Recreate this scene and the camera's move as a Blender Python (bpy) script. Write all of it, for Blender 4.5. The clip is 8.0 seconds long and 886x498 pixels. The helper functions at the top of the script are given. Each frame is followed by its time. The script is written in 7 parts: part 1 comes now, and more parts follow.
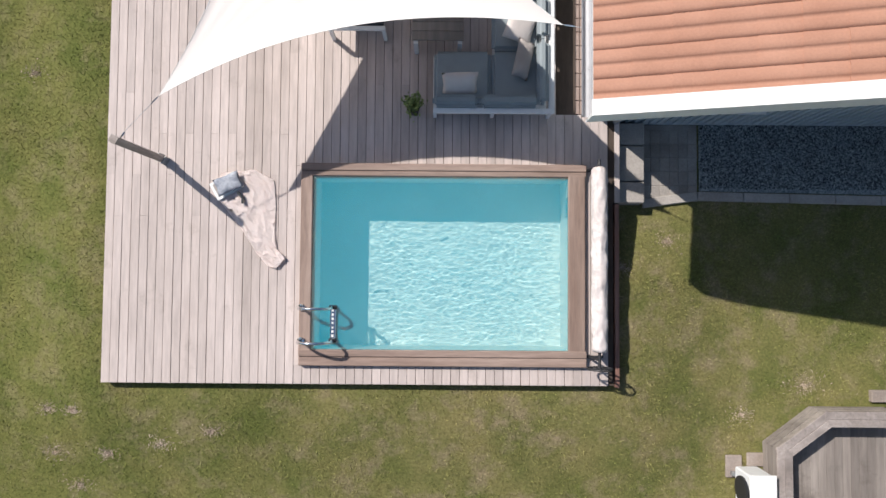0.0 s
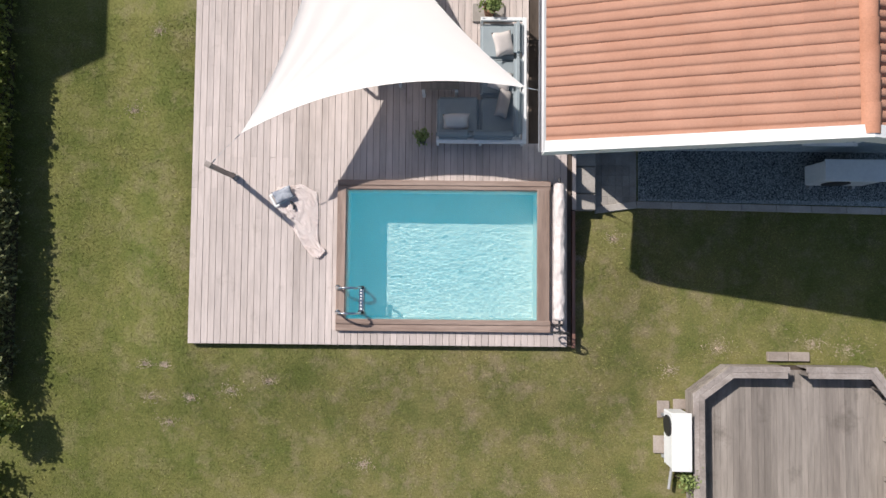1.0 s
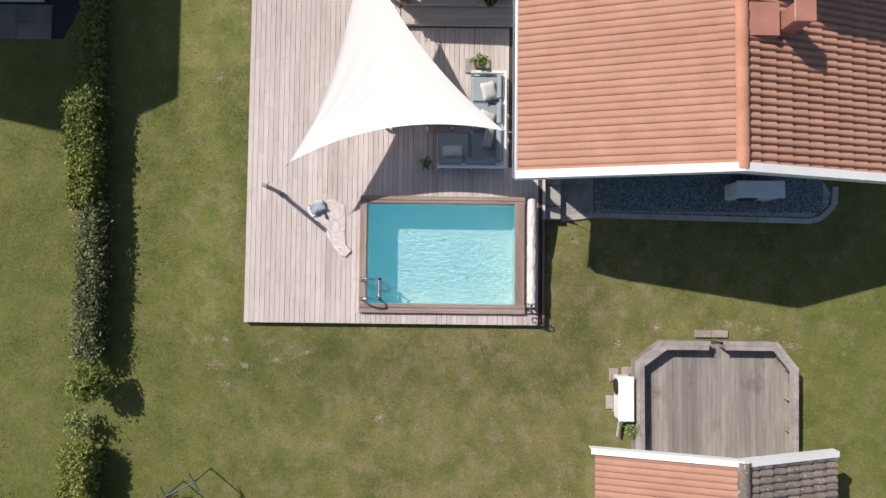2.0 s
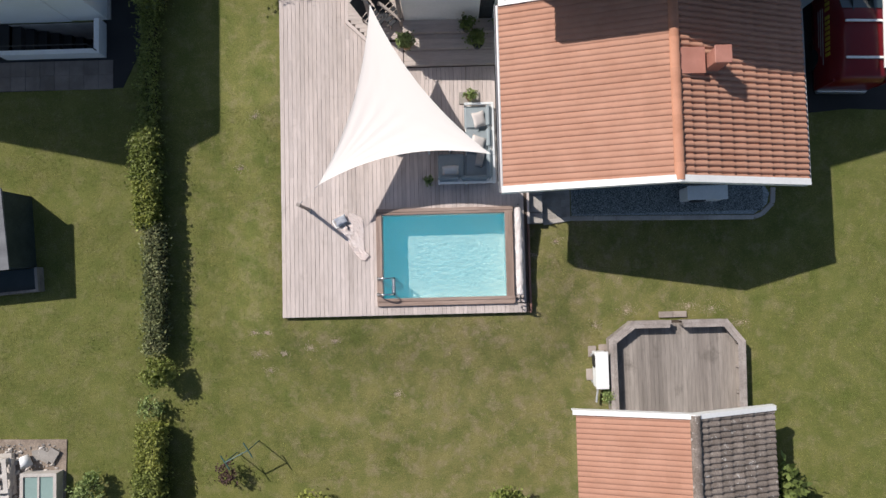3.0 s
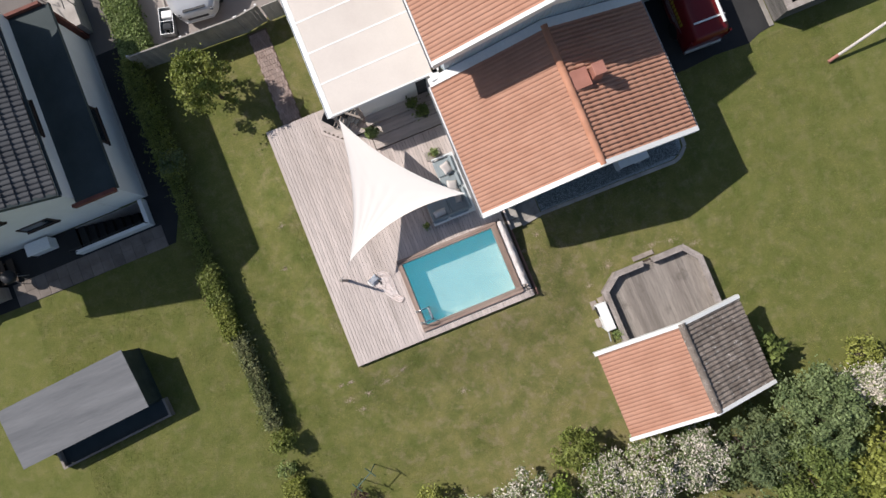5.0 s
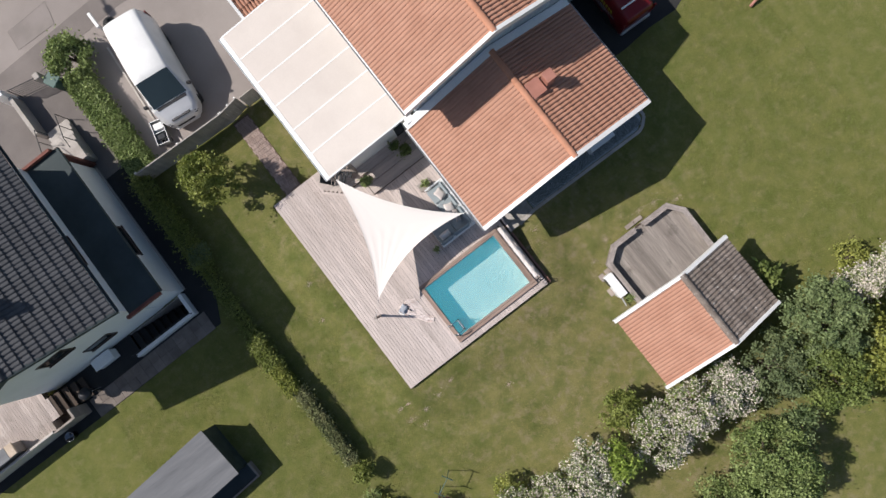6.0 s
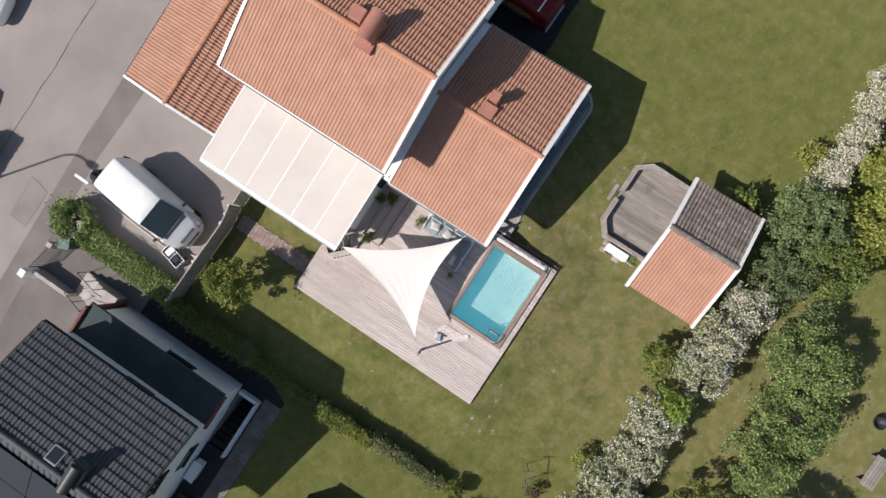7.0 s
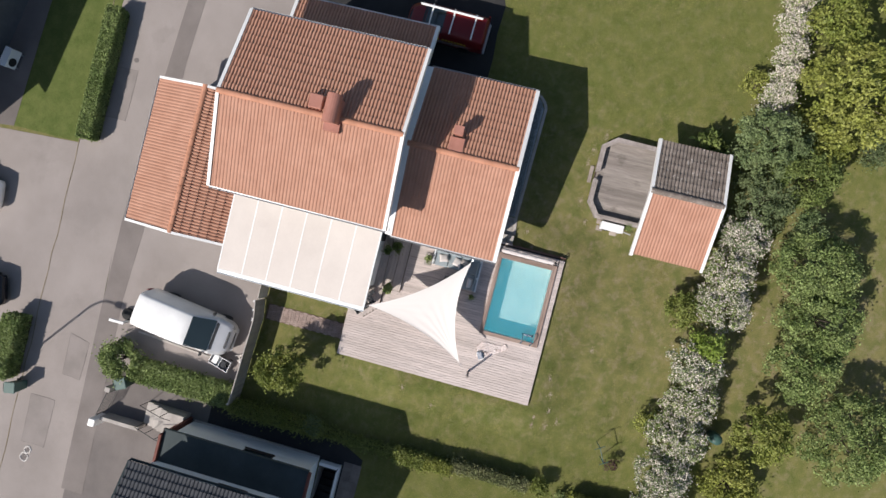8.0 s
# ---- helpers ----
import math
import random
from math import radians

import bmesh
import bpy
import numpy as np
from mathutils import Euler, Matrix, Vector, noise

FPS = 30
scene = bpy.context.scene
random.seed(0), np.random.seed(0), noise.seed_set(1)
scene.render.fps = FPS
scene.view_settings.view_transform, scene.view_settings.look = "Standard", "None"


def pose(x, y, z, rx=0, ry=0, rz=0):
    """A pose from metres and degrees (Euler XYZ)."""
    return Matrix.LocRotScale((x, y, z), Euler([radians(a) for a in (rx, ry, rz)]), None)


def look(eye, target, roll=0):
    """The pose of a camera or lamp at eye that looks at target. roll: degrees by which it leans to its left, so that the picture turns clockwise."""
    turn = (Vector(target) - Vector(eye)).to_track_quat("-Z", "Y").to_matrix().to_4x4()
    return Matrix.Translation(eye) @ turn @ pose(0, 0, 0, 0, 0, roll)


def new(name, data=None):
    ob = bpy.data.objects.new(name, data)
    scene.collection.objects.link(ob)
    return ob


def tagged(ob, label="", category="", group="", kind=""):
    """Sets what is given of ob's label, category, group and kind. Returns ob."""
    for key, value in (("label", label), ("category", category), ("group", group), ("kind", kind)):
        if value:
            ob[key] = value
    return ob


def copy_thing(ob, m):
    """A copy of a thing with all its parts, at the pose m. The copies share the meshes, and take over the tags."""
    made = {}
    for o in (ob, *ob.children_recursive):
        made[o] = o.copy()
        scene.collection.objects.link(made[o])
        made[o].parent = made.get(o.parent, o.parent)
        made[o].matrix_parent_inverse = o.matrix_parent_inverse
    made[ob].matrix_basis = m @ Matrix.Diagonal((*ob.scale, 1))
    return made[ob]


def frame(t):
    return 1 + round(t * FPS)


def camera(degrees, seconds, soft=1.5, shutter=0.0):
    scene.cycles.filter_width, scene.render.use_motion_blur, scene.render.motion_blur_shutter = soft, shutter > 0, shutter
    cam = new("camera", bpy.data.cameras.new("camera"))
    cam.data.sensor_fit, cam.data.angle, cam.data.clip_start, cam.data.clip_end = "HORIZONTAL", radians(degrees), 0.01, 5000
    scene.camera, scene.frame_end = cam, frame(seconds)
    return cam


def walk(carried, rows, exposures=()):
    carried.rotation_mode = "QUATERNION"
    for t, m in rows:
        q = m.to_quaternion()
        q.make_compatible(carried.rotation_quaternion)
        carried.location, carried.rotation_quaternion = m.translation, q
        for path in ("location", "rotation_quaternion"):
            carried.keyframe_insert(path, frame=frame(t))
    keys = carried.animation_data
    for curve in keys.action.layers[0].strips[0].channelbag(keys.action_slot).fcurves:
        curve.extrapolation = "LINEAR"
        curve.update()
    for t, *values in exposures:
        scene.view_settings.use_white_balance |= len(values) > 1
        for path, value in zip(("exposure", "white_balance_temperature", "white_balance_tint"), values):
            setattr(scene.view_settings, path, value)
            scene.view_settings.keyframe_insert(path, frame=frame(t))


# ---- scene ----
cam = camera(74.3, 8.0)
EXPOSURES = [(0, 0.31), (1.5, 0.31), (3.0, 0.25), (8, 0.25)]
PATH = [
    (0, -0.168, -0.369, 8.903, 2.154, -0.037, 0.446),
    (0.5, -0.130, -0.477, 10.204, 2.121, -0.022, 0.536),
    (1, -0.150, -0.599, 11.729, 2.304, 0.097, 0.567),
    (1.5, -0.154, -0.678, 13.372, 2.388, -0.093, 0.726),
    (3, -0.082, -0.853, 17.933, 2.586, 0.541, -1.396),
    (3.5, -0.092, -0.807, 19.286, 2.609, 0.744, -4.591),
    (4, -0.101, -0.702, 20.661, 2.597, 1.110, -9.889),
    (4.5, -0.138, -0.598, 21.757, 2.874, 1.413, -16.054),
    (6, 0.061, 0.155, 25.188, 2.443, 3.202, -37.610),
    (6.5, 0.450, 0.451, 26.254, 1.874, 3.963, -47.916),
    (7, 0.872, 0.939, 27.347, 1.135, 4.258, -56.835),
    (7.5, 1.408, 1.355, 28.332, 0.499, 4.566, -65.932),
    (8, 1.823, 1.538, 29.282, 0.218, 4.805, -75.625),
]
walk(cam, [(t, pose(*p)) for t, *p in PATH], exposures=EXPOSURES)

# ---------------------------------------------------------------- light
SUN_WAY = Vector((0.84, -0.68, -1.0))
world = bpy.data.worlds.new("sky")
scene.world = world
world.use_nodes = True
sky = world.node_tree.nodes.new("ShaderNodeTexSky")
sky.sky_type, sky.sun_disc = "NISHITA", False
sky.sun_elevation, sky.sun_rotation = radians(42.8), radians(309)
world.node_tree.nodes["Background"].inputs[1].default_value = 0.08
world.node_tree.links.new(sky.outputs[0], world.node_tree.nodes["Background"].inputs[0])
sun = new("sun", bpy.data.lights.new("sun", "SUN"))
sun.data.energy, sun.data.angle, sun.data.color = 4.35, radians(0.6), (1.0, 0.945, 0.895)
sun.data.cycles.is_caustics_light = True
sun.matrix_basis = look(-40 * SUN_WAY, (0, 0, 0))

# ---------------------------------------------------------------- helpers


def base_matrix(ob):
    m = Matrix()
    while ob:
        m = ob.matrix_parent_inverse @ ob.matrix_basis @ m if ob.parent else ob.matrix_basis @ m
        ob = ob.parent
    return m


def mesh_of(name, bm, material=None, smooth=False):
    me = bpy.data.meshes.new(name)
    bm.to_mesh(me)
    bm.free()
    if material:
        me.materials.append(material)
    if smooth:
        me.polygons.foreach_set("use_smooth", [True] * len(me.polygons))
    return me


def part(name, bm, material, parent=None, label="", smooth=False, local=False):
    """One mesh object under a thing; its mesh is given in the world, or in its parent's frame if local."""
    ob = new(name, bm if isinstance(bm, bpy.types.Mesh) else mesh_of(name, bm, material, smooth))
    if isinstance(bm, bpy.types.Mesh) and material and not bm.materials:
        bm.materials.append(material)
    if parent:
        ob.parent = parent
        if not local:
            ob.matrix_parent_inverse = base_matrix(parent).inverted()
    return tagged(ob, label)


def thing(name, at, label, category, group="", kind="", turn=0.0):
    ob = new(name)
    ob.empty_display_size = 0.2
    ob.matrix_basis = pose(*at, 0, 0, turn)
    return tagged(ob, label, category, group, kind)


def box(bm, x0, x1, y0, y1, z0, z1, bevel=0.0, m=None):
    made = bmesh.ops.create_cube(bm, size=1, matrix=Matrix.Translation(((x0 + x1) / 2, (y0 + y1) / 2, (z0 + z1) / 2)) @ Matrix.Diagonal((x1 - x0, y1 - y0, z1 - z0, 1)))["verts"]
    if bevel:
        edges = list({e for v in made for e in v.link_edges})
        made = bmesh.ops.bevel(bm, geom=edges, offset=bevel, segments=1, affect="EDGES")["verts"]
    if m is not None:
        bmesh.ops.transform(bm, matrix=m, verts=list(made))
    return bm


def boxes(*rows, bevel=0.0, m=None):
    bm = bmesh.new()
    for r in rows:
        box(bm, *r, bevel=bevel, m=m)
    return bm


def tube(bm, points, r, sides=8, r_end=None):
    """A round bar through points."""
    rings, n = [], len(points)
    pts = [Vector(p) for p in points]
    for i, p in enumerate(pts):
        d = (pts[min(i + 1, n - 1)] - pts[max(i - 1, 0)]).normalized()
        a = d.orthogonal().normalized()
        b = d.cross(a)
        rad = r if r_end is None else r + (r_end - r) * i / max(n - 1, 1)
        rings.append((p, a, b, rad))
    for i in range(1, n):
        a = rings[i][1]
        d = rings[i][1].cross(rings[i][2])
        a = (rings[i - 1][1] - d * rings[i - 1][1].dot(d)).normalized()
        rings[i] = (rings[i][0], a, d.cross(a), rings[i][3])
    loops = []
    for p, a, b, rad in rings:
        loops.append([bm.verts.new(p + rad * (math.cos(k * 2 * math.pi / sides) * a + math.sin(k * 2 * math.pi / sides) * b)) for k in range(sides)])
    for l0, l1 in zip(loops, loops[1:]):
        for k in range(sides):
            bm.faces.new((l0[k], l0[(k + 1) % sides], l1[(k + 1) % sides], l1[k]))
    bm.faces.new(loops[0][::-1])
    bm.faces.new(loops[-1])
    return bm


def tubes(r, *lines, sides=8):
    bm = bmesh.new()
    for l in lines:
        tube(bm, l, r, sides)
    return bm


def prism(bm, outline, z0, z1):
    """An upright block over a flat outline."""
    lo = [bm.verts.new((x, y, z0)) for x, y in outline]
    hi = [bm.verts.new((x, y, z1)) for x, y in outline]
    n = len(outline)
    area = sum(outline[i][0] * outline[(i + 1) % n][1] - outline[(i + 1) % n][0] * outline[i][1] for i in range(n))
    if area < 0:
        lo.reverse(), hi.reverse()
    bm.faces.new(hi)
    bm.faces.new(lo[::-1])
    for i in range(n):
        bm.faces.new((lo[i], lo[(i + 1) % n], hi[(i + 1) % n], hi[i]))
    return bm


def lathe(bm, at, rows, sides=16):
    """A turned shape: rows of (radius, height) up an axis at a place."""
    x, y, z = at
    loops = [[bm.verts.new((x + r * math.cos(k * 2 * math.pi / sides), y + r * math.sin(k * 2 * math.pi / sides), z + h)) for k in range(sides)] for r, h in rows]
    for l0, l1 in zip(loops, loops[1:]):
        for k in range(sides):
            bm.faces.new((l0[k], l0[(k + 1) % sides], l1[(k + 1) % sides], l1[k]))
    bm.faces.new(loops[0][::-1])
    bm.faces.new(loops[-1])
    return bm


# ---------------------------------------------------------------- materials


def mat(name, a, b, big=1.2, small=30.0, rough=0.8, bump=0.3, metallic=0.0, vary=0.0, grain=(1, 1, 1), fleck=0.25, spec=0.3, island=False, third=None, third_at=(0.6, 0.7), third_scale=0.6, sheer=0.0, lush=None):
    """A surface of two colours mixed by large noise, with fine noise over it; vary: how much single pieces differ."""
    m = bpy.data.materials.new(name)
    m.use_nodes = True
    nt = m.node_tree
    p = nt.nodes["Principled BSDF"]

    def node(kind, **inputs):
        n = nt.nodes.new(kind)
        for k, v in inputs.items():
            n.inputs[k.replace("_", " ")].default_value = v
        return n

    geo = node("ShaderNodeNewGeometry")
    scale = node("ShaderNodeVectorMath")
    scale.operation = "MULTIPLY"
    scale.inputs[1].default_value = grain
    nt.links.new(geo.outputs["Position"], scale.inputs[0])
    n1 = node("ShaderNodeTexNoise", Scale=big, Detail=5.0, Roughness=0.6)
    n2 = node("ShaderNodeTexNoise", Scale=small, Detail=4.0, Roughness=0.65)
    for n in (n1, n2):
        nt.links.new(scale.outputs[0], n.inputs["Vector"])
    ramp = node("ShaderNodeValToRGB")
    ramp.color_ramp.elements[0].position, ramp.color_ramp.elements[1].position = 0.33, 0.67
    ramp.color_ramp.elements[0].color, ramp.color_ramp.elements[1].color = (*a, 1), (*b, 1)
    nt.links.new(n1.outputs["Fac"], ramp.inputs[0])
    colour = ramp.outputs[0]
    if third:
        n3 = node("ShaderNodeTexNoise", Scale=third_scale, Detail=6.0, Roughness=0.7)
        nt.links.new(geo.outputs["Position"], n3.inputs["Vector"])
        span = node("ShaderNodeMapRange")
        span.inputs[1].default_value, span.inputs[2].default_value = third_at
        nt.links.new(n3.outputs["Fac"], span.inputs[0])
        mix3 = nt.nodes.new("ShaderNodeMix")
        mix3.data_type = "RGBA"
        nt.links.new(span.outputs[0], mix3.inputs[0])
        nt.links.new(colour, mix3.inputs[6])
        mix3.inputs[7].default_value = (*third, 1)
        colour = mix3.outputs[2]
    if lush:
        # the neighbouring lawns, east and west of the garden, are greener; tint adds shade
        part_x, off, wide, mix4 = node("ShaderNodeSeparateXYZ"), node("ShaderNodeMath"), node("ShaderNodeMapRange"), nt.nodes.new("ShaderNodeMix")
        nt.links.new(geo.outputs["Position"], part_x.inputs[0])
        off.operation = "ADD"
        off.inputs[1].default_value = -1.5
        size = node("ShaderNodeMath")
        size.operation = "ABSOLUTE"
        nt.links.new(part_x.outputs[0], off.inputs[0])
        nt.links.new(off.outputs[0], size.inputs[0])
        nt.links.new(size.outputs[0], wide.inputs[0])
        wide.inputs[1].default_value, wide.inputs[2].default_value = 6.5, 11.0
        wide.inputs[4].default_value = 0.35
        mix4.data_type = "RGBA"
        nt.links.new(wide.outputs[0], mix4.inputs[0])
        nt.links.new(colour, mix4.inputs[6])
        mix4.inputs[7].default_value = (*lush, 1)
        # tint starts inside the garden and also darkens grass where shade falls
        tint, mix5 = node("ShaderNodeMapRange"), nt.nodes.new("ShaderNodeMix")
        nt.links.new(size.outputs[0], tint.inputs[0])
        tint.inputs[1].default_value, tint.inputs[2].default_value = 1.5, 8.5
        tint.inputs[4].default_value = 1.0
        mix5.data_type, mix5.blend_type = "RGBA", "MULTIPLY"
        nt.links.new(tint.outputs[0], mix5.inputs[0])
        nt.links.new(mix4.outputs[2], mix5.inputs[6])
        mix5.inputs[7].default_value = (0.84, 0.925, 0.74, 1)
        colour = mix5.outputs[2]
    value = node("ShaderNodeMapRange")
    value.inputs[1].default_value, value.inputs[2].default_value = 0.25, 0.75
    value.inputs[3].default_value, value.inputs[4].default_value = 1 - fleck, 1 + fleck
    nt.links.new(n2.outputs["Fac"], value.inputs[0])
    light = value.outputs[0]
    if vary:
        if island:
            rnd = geo.outputs["Random Per Island"]
        else:
            rnd = node("ShaderNodeObjectInfo").outputs["Random"]
        piece = node("ShaderNodeMapRange")
        piece.inputs[3].default_value, piece.inputs[4].default_value = 1 - vary, 1 + vary
        nt.links.new(rnd, piece.inputs[0])
        times = node("ShaderNodeMath")
        times.operation = "MULTIPLY"
        nt.links.new(light, times.inputs[0])
        nt.links.new(piece.outputs[0], times.inputs[1])
        light = times.outputs[0]
    mul = node("ShaderNodeVectorMath")
    mul.operation = "SCALE"
    nt.links.new(colour, mul.inputs[0])
    nt.links.new(light, mul.inputs["Scale"])
    nt.links.new(mul.outputs[0], p.inputs["Base Color"])
    p.inputs["Roughness"].default_value, p.inputs["Metallic"].default_value = rough, metallic
    p.inputs["Specular IOR Level"].default_value = spec
    if bump:
        bn = node("ShaderNodeBump", Strength=bump, Distance=0.01)
        nt.links.new(n2.outputs["Fac"], bn.inputs["Height"])
        nt.links.new(bn.outputs[0], p.inputs["Normal"])
    if sheer:
        glow, blend = node("ShaderNodeBsdfTranslucent"), node("ShaderNodeMixShader")
        blend.inputs[0].default_value = sheer
        nt.links.new(mul.outputs[0], glow.inputs[0])
        nt.links.new(p.outputs[0], blend.inputs[1])
        nt.links.new(glow.outputs[0], blend.inputs[2])
        nt.links.new(blend.outputs[0], nt.nodes["Material Output"].inputs[0])
    return m


def plain(name, a, rough=0.5, metallic=0.0, spec=0.4, fleck=0.06, small=14.0):
    return mat(name, tuple(0.94 * c for c in a), tuple(min(1, 1.06 * c) for c in a), 0.9, small, rough, 0.05, metallic, 0, (1, 1, 1), fleck, spec)


M = {}
M["grass"] = mat("grass", (0.121, 0.131, 0.042), (0.206, 0.181, 0.075), 1.3, 26, 0.95, 0.4, fleck=0.38, spec=0.1, third=(0.262, 0.208, 0.132), third_at=(0.49, 0.74), third_scale=2.2, lush=(0.142, 0.140, 0.051))
M["blade"] = mat("grass_blade", (0.144, 0.159, 0.045), (0.265, 0.233, 0.092), 1.3, 9, 0.9, 0, vary=0.42, island=True, fleck=0.30, spec=0.15, third=(0.305, 0.246, 0.157), third_at=(0.49, 0.74), third_scale=2.2, lush=(0.158, 0.160, 0.057))
M["deck"] = mat("weathered_decking", (0.47, 0.40, 0.365), (0.58, 0.50, 0.465), 2.2, 18, 0.85, 0.4, vary=0.08, grain=(1, 0.12, 1), fleck=0.14, spec=0.2, third=(0.41, 0.345, 0.31), third_at=(0.58, 0.75), third_scale=2.0)
M["deck_ew"] = mat("weathered_step_boards", (0.45, 0.385, 0.345), (0.55, 0.475, 0.435), 2.2, 18, 0.85, 0.4, vary=0.11, grain=(0.12, 1, 1), fleck=0.14, spec=0.2)
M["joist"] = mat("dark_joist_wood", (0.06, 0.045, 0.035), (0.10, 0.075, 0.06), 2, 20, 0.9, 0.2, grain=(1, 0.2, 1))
M["coping"] = mat("brown_coping_wood", (0.215, 0.148, 0.118), (0.345, 0.258, 0.215), 3.0, 26, 0.75, 0.4, vary=0.12, grain=(1, 0.1, 1), fleck=0.22)
M["coping_ew"] = mat("brown_coping_wood_ew", (0.215, 0.148, 0.118), (0.345, 0.258, 0.215), 3.0, 26, 0.75, 0.4, vary=0.12, grain=(0.1, 1, 1), fleck=0.22)
M["fascia"] = mat("red_brown_fascia", (0.20, 0.105, 0.08), (0.30, 0.175, 0.14), 3, 26, 0.8, 0.3, grain=(1, 0.1, 1))
M["grey_wood"] = mat("silver_grey_wood", (0.20, 0.172, 0.152), (0.33, 0.29, 0.258), 1.6, 16, 0.9, 0.5, vary=0.17, grain=(1, 0.1, 1), fleck=0.2, third=(0.13, 0.11, 0.095), third_at=(0.55, 0.75), third_scale=1.1)
M["rim_wood"] = mat("silver_grey_rim", (0.27, 0.23, 0.208), (0.40, 0.35, 0.322), 2.4, 20, 0.9, 0.6, vary=0.12, fleck=0.24, third=(0.19, 0.165, 0.15), third_at=(0.55, 0.72), third_scale=5.0)
M["tile"] = mat("orange_clay_tile", (0.392, 0.200, 0.134), (0.452, 0.243, 0.168), 1.4, 40, 0.75, 0.25, vary=0.025, fleck=0.08, third=(0.40, 0.20, 0.135), third_at=(0.56, 0.85), third_scale=0.8)
M["ridge"] = mat("ridge_tile", (0.44, 0.205, 0.125), (0.52, 0.255, 0.165), 2, 40, 0.75, 0.25, vary=0.08, fleck=0.12)
M["tile_grey"] = mat("lichened_grey_tile", (0.150, 0.120, 0.100), (0.24, 0.20, 0.172), 3.0, 26, 0.95, 0.6, vary=0.16, fleck=0.45, third=(0.50, 0.47, 0.44), third_at=(0.60, 0.66), third_scale=7.0)
M["tile_black"] = mat("anthracite_tile", (0.050, 0.052, 0.058), (0.072, 0.074, 0.081), 1.5, 30, 0.6, 0.2, vary=0.08, fleck=0.12)
M["white"] = plain("white_paint", (0.80, 0.79, 0.77), 0.5)
M["white_metal"] = plain("white_lacquered_metal", (0.74, 0.75, 0.75), 0.35)
M["dark_siding"] = mat("dark_grey_siding", (0.075, 0.08, 0.09), (0.10, 0.105, 0.118), 1.5, 20, 0.8, 0.15, fleck=0.08)
M["siding"] = mat("pale_blue_siding", (0.42, 0.48, 0.52), (0.50, 0.56, 0.60), 1.5, 20, 0.7, 0.15, fleck=0.06)
M["render"] = mat("pale_render", (0.80, 0.79, 0.755), (0.87, 0.86, 0.83), 0.8, 60, 0.9, 0.3, fleck=0.05)
M["pergola"] = mat("white_roof_panel", (0.62, 0.55, 0.495), (0.685, 0.615, 0.555), 0.5, 14, 0.4, 0.02, vary=0.05, fleck=0.03)
M["gutter"] = plain("grey_gutter", (0.45, 0.45, 0.46), 0.4, 0.3)
M["chimney"] = mat("red_sheet_metal", (0.34, 0.15, 0.11), (0.41, 0.19, 0.145), 2, 30, 0.5, 0.1, fleck=0.08, spec=0.4)
M["liner"] = plain("pale_pool_liner", (0.94, 0.86, 0.77), 0.5, fleck=0.04)
M["asphalt"] = mat("worn_asphalt", (0.265, 0.232, 0.213), (0.335, 0.294, 0.272), 0.25, 60, 0.95, 0.4, fleck=0.16, spec=0.2, third=(0.25, 0.22, 0.203), third_at=(0.55, 0.75), third_scale=0.3)
M["asphalt_dark"] = mat("dark_asphalt", (0.145, 0.128, 0.12), (0.19, 0.168, 0.157), 0.5, 60, 0.95, 0.4, fleck=0.16, spec=0.2)
M["asphalt_old"] = mat("old_dark_asphalt", (0.175, 0.152, 0.14), (0.225, 0.197, 0.182), 0.5, 60, 0.95, 0.4, fleck=0.16, spec=0.2)
# near-black: own colour on the driveway, shade put in on path and steps
M["asphalt_and_shade"] = mat("black_asphalt_and_shade", (0.026, 0.026, 0.027), (0.042, 0.041, 0.041), 0.5, 60, 0.9, 0.4, fleck=0.2, spec=0.2)
M["weeds"] = mat("weedy_joint", (0.17, 0.135, 0.09), (0.25, 0.205, 0.13), 3.0, 20, 0.95, 0.4, fleck=0.35)
M["tub"] = mat("grey_tub_cover", (0.022, 0.024, 0.029), (0.036, 0.038, 0.044), 1.5, 20, 0.35, 0.2, fleck=0.1)
M["dark_steel"] = plain("dark_steel", (0.22, 0.22, 0.23), 0.25, 1.0)
M["dirt"] = mat("bare_dirt", (0.20, 0.155, 0.12), (0.31, 0.25, 0.20), 3, 22, 1.0, 0.7, fleck=0.35)
M["patch"] = mat("asphalt_repair", (0.235, 0.207, 0.19), (0.285, 0.25, 0.232), 0.8, 60, 0.95, 0.3, fleck=0.1, spec=0.2)
M["concrete"] = mat("grey_concrete", (0.34, 0.31, 0.28), (0.46, 0.42, 0.385), 1.5, 30, 0.9, 0.4, vary=0.10, fleck=0.15)
M["paver"] = mat("concrete_paver", (0.25, 0.225, 0.20), (0.36, 0.33, 0.30), 1.8, 40, 0.9, 0.4, vary=0.14, fleck=0.15)
M["brick_paver"] = mat("red_brown_paver", (0.29, 0.215, 0.185), (0.38, 0.295, 0.26), 2.0, 40, 0.9, 0.4, vary=0.14, fleck=0.15)
M["gravel"] = mat("dark_gravel", (0.100, 0.118, 0.121), (0.285, 0.310, 0.312), 30, 60, 0.9, 0.8, vary=0.85, island=True, fleck=0.3)
M["soil"] = mat("dry_soil", (0.12, 0.085, 0.06), (0.2, 0.15, 0.11), 3, 30, 1.0, 0.6, fleck=0.3)
M["sofa"] = mat("blue_grey_fabric", (0.255, 0.292, 0.308), (0.305, 0.345, 0.362), 2, 120, 0.95, 0.2, fleck=0.08, vary=0.05)
M["cushion"] = mat("cream_cushion_fabric", (0.62, 0.56, 0.53), (0.70, 0.64, 0.60), 3, 80, 0.95, 0.3, fleck=0.06)
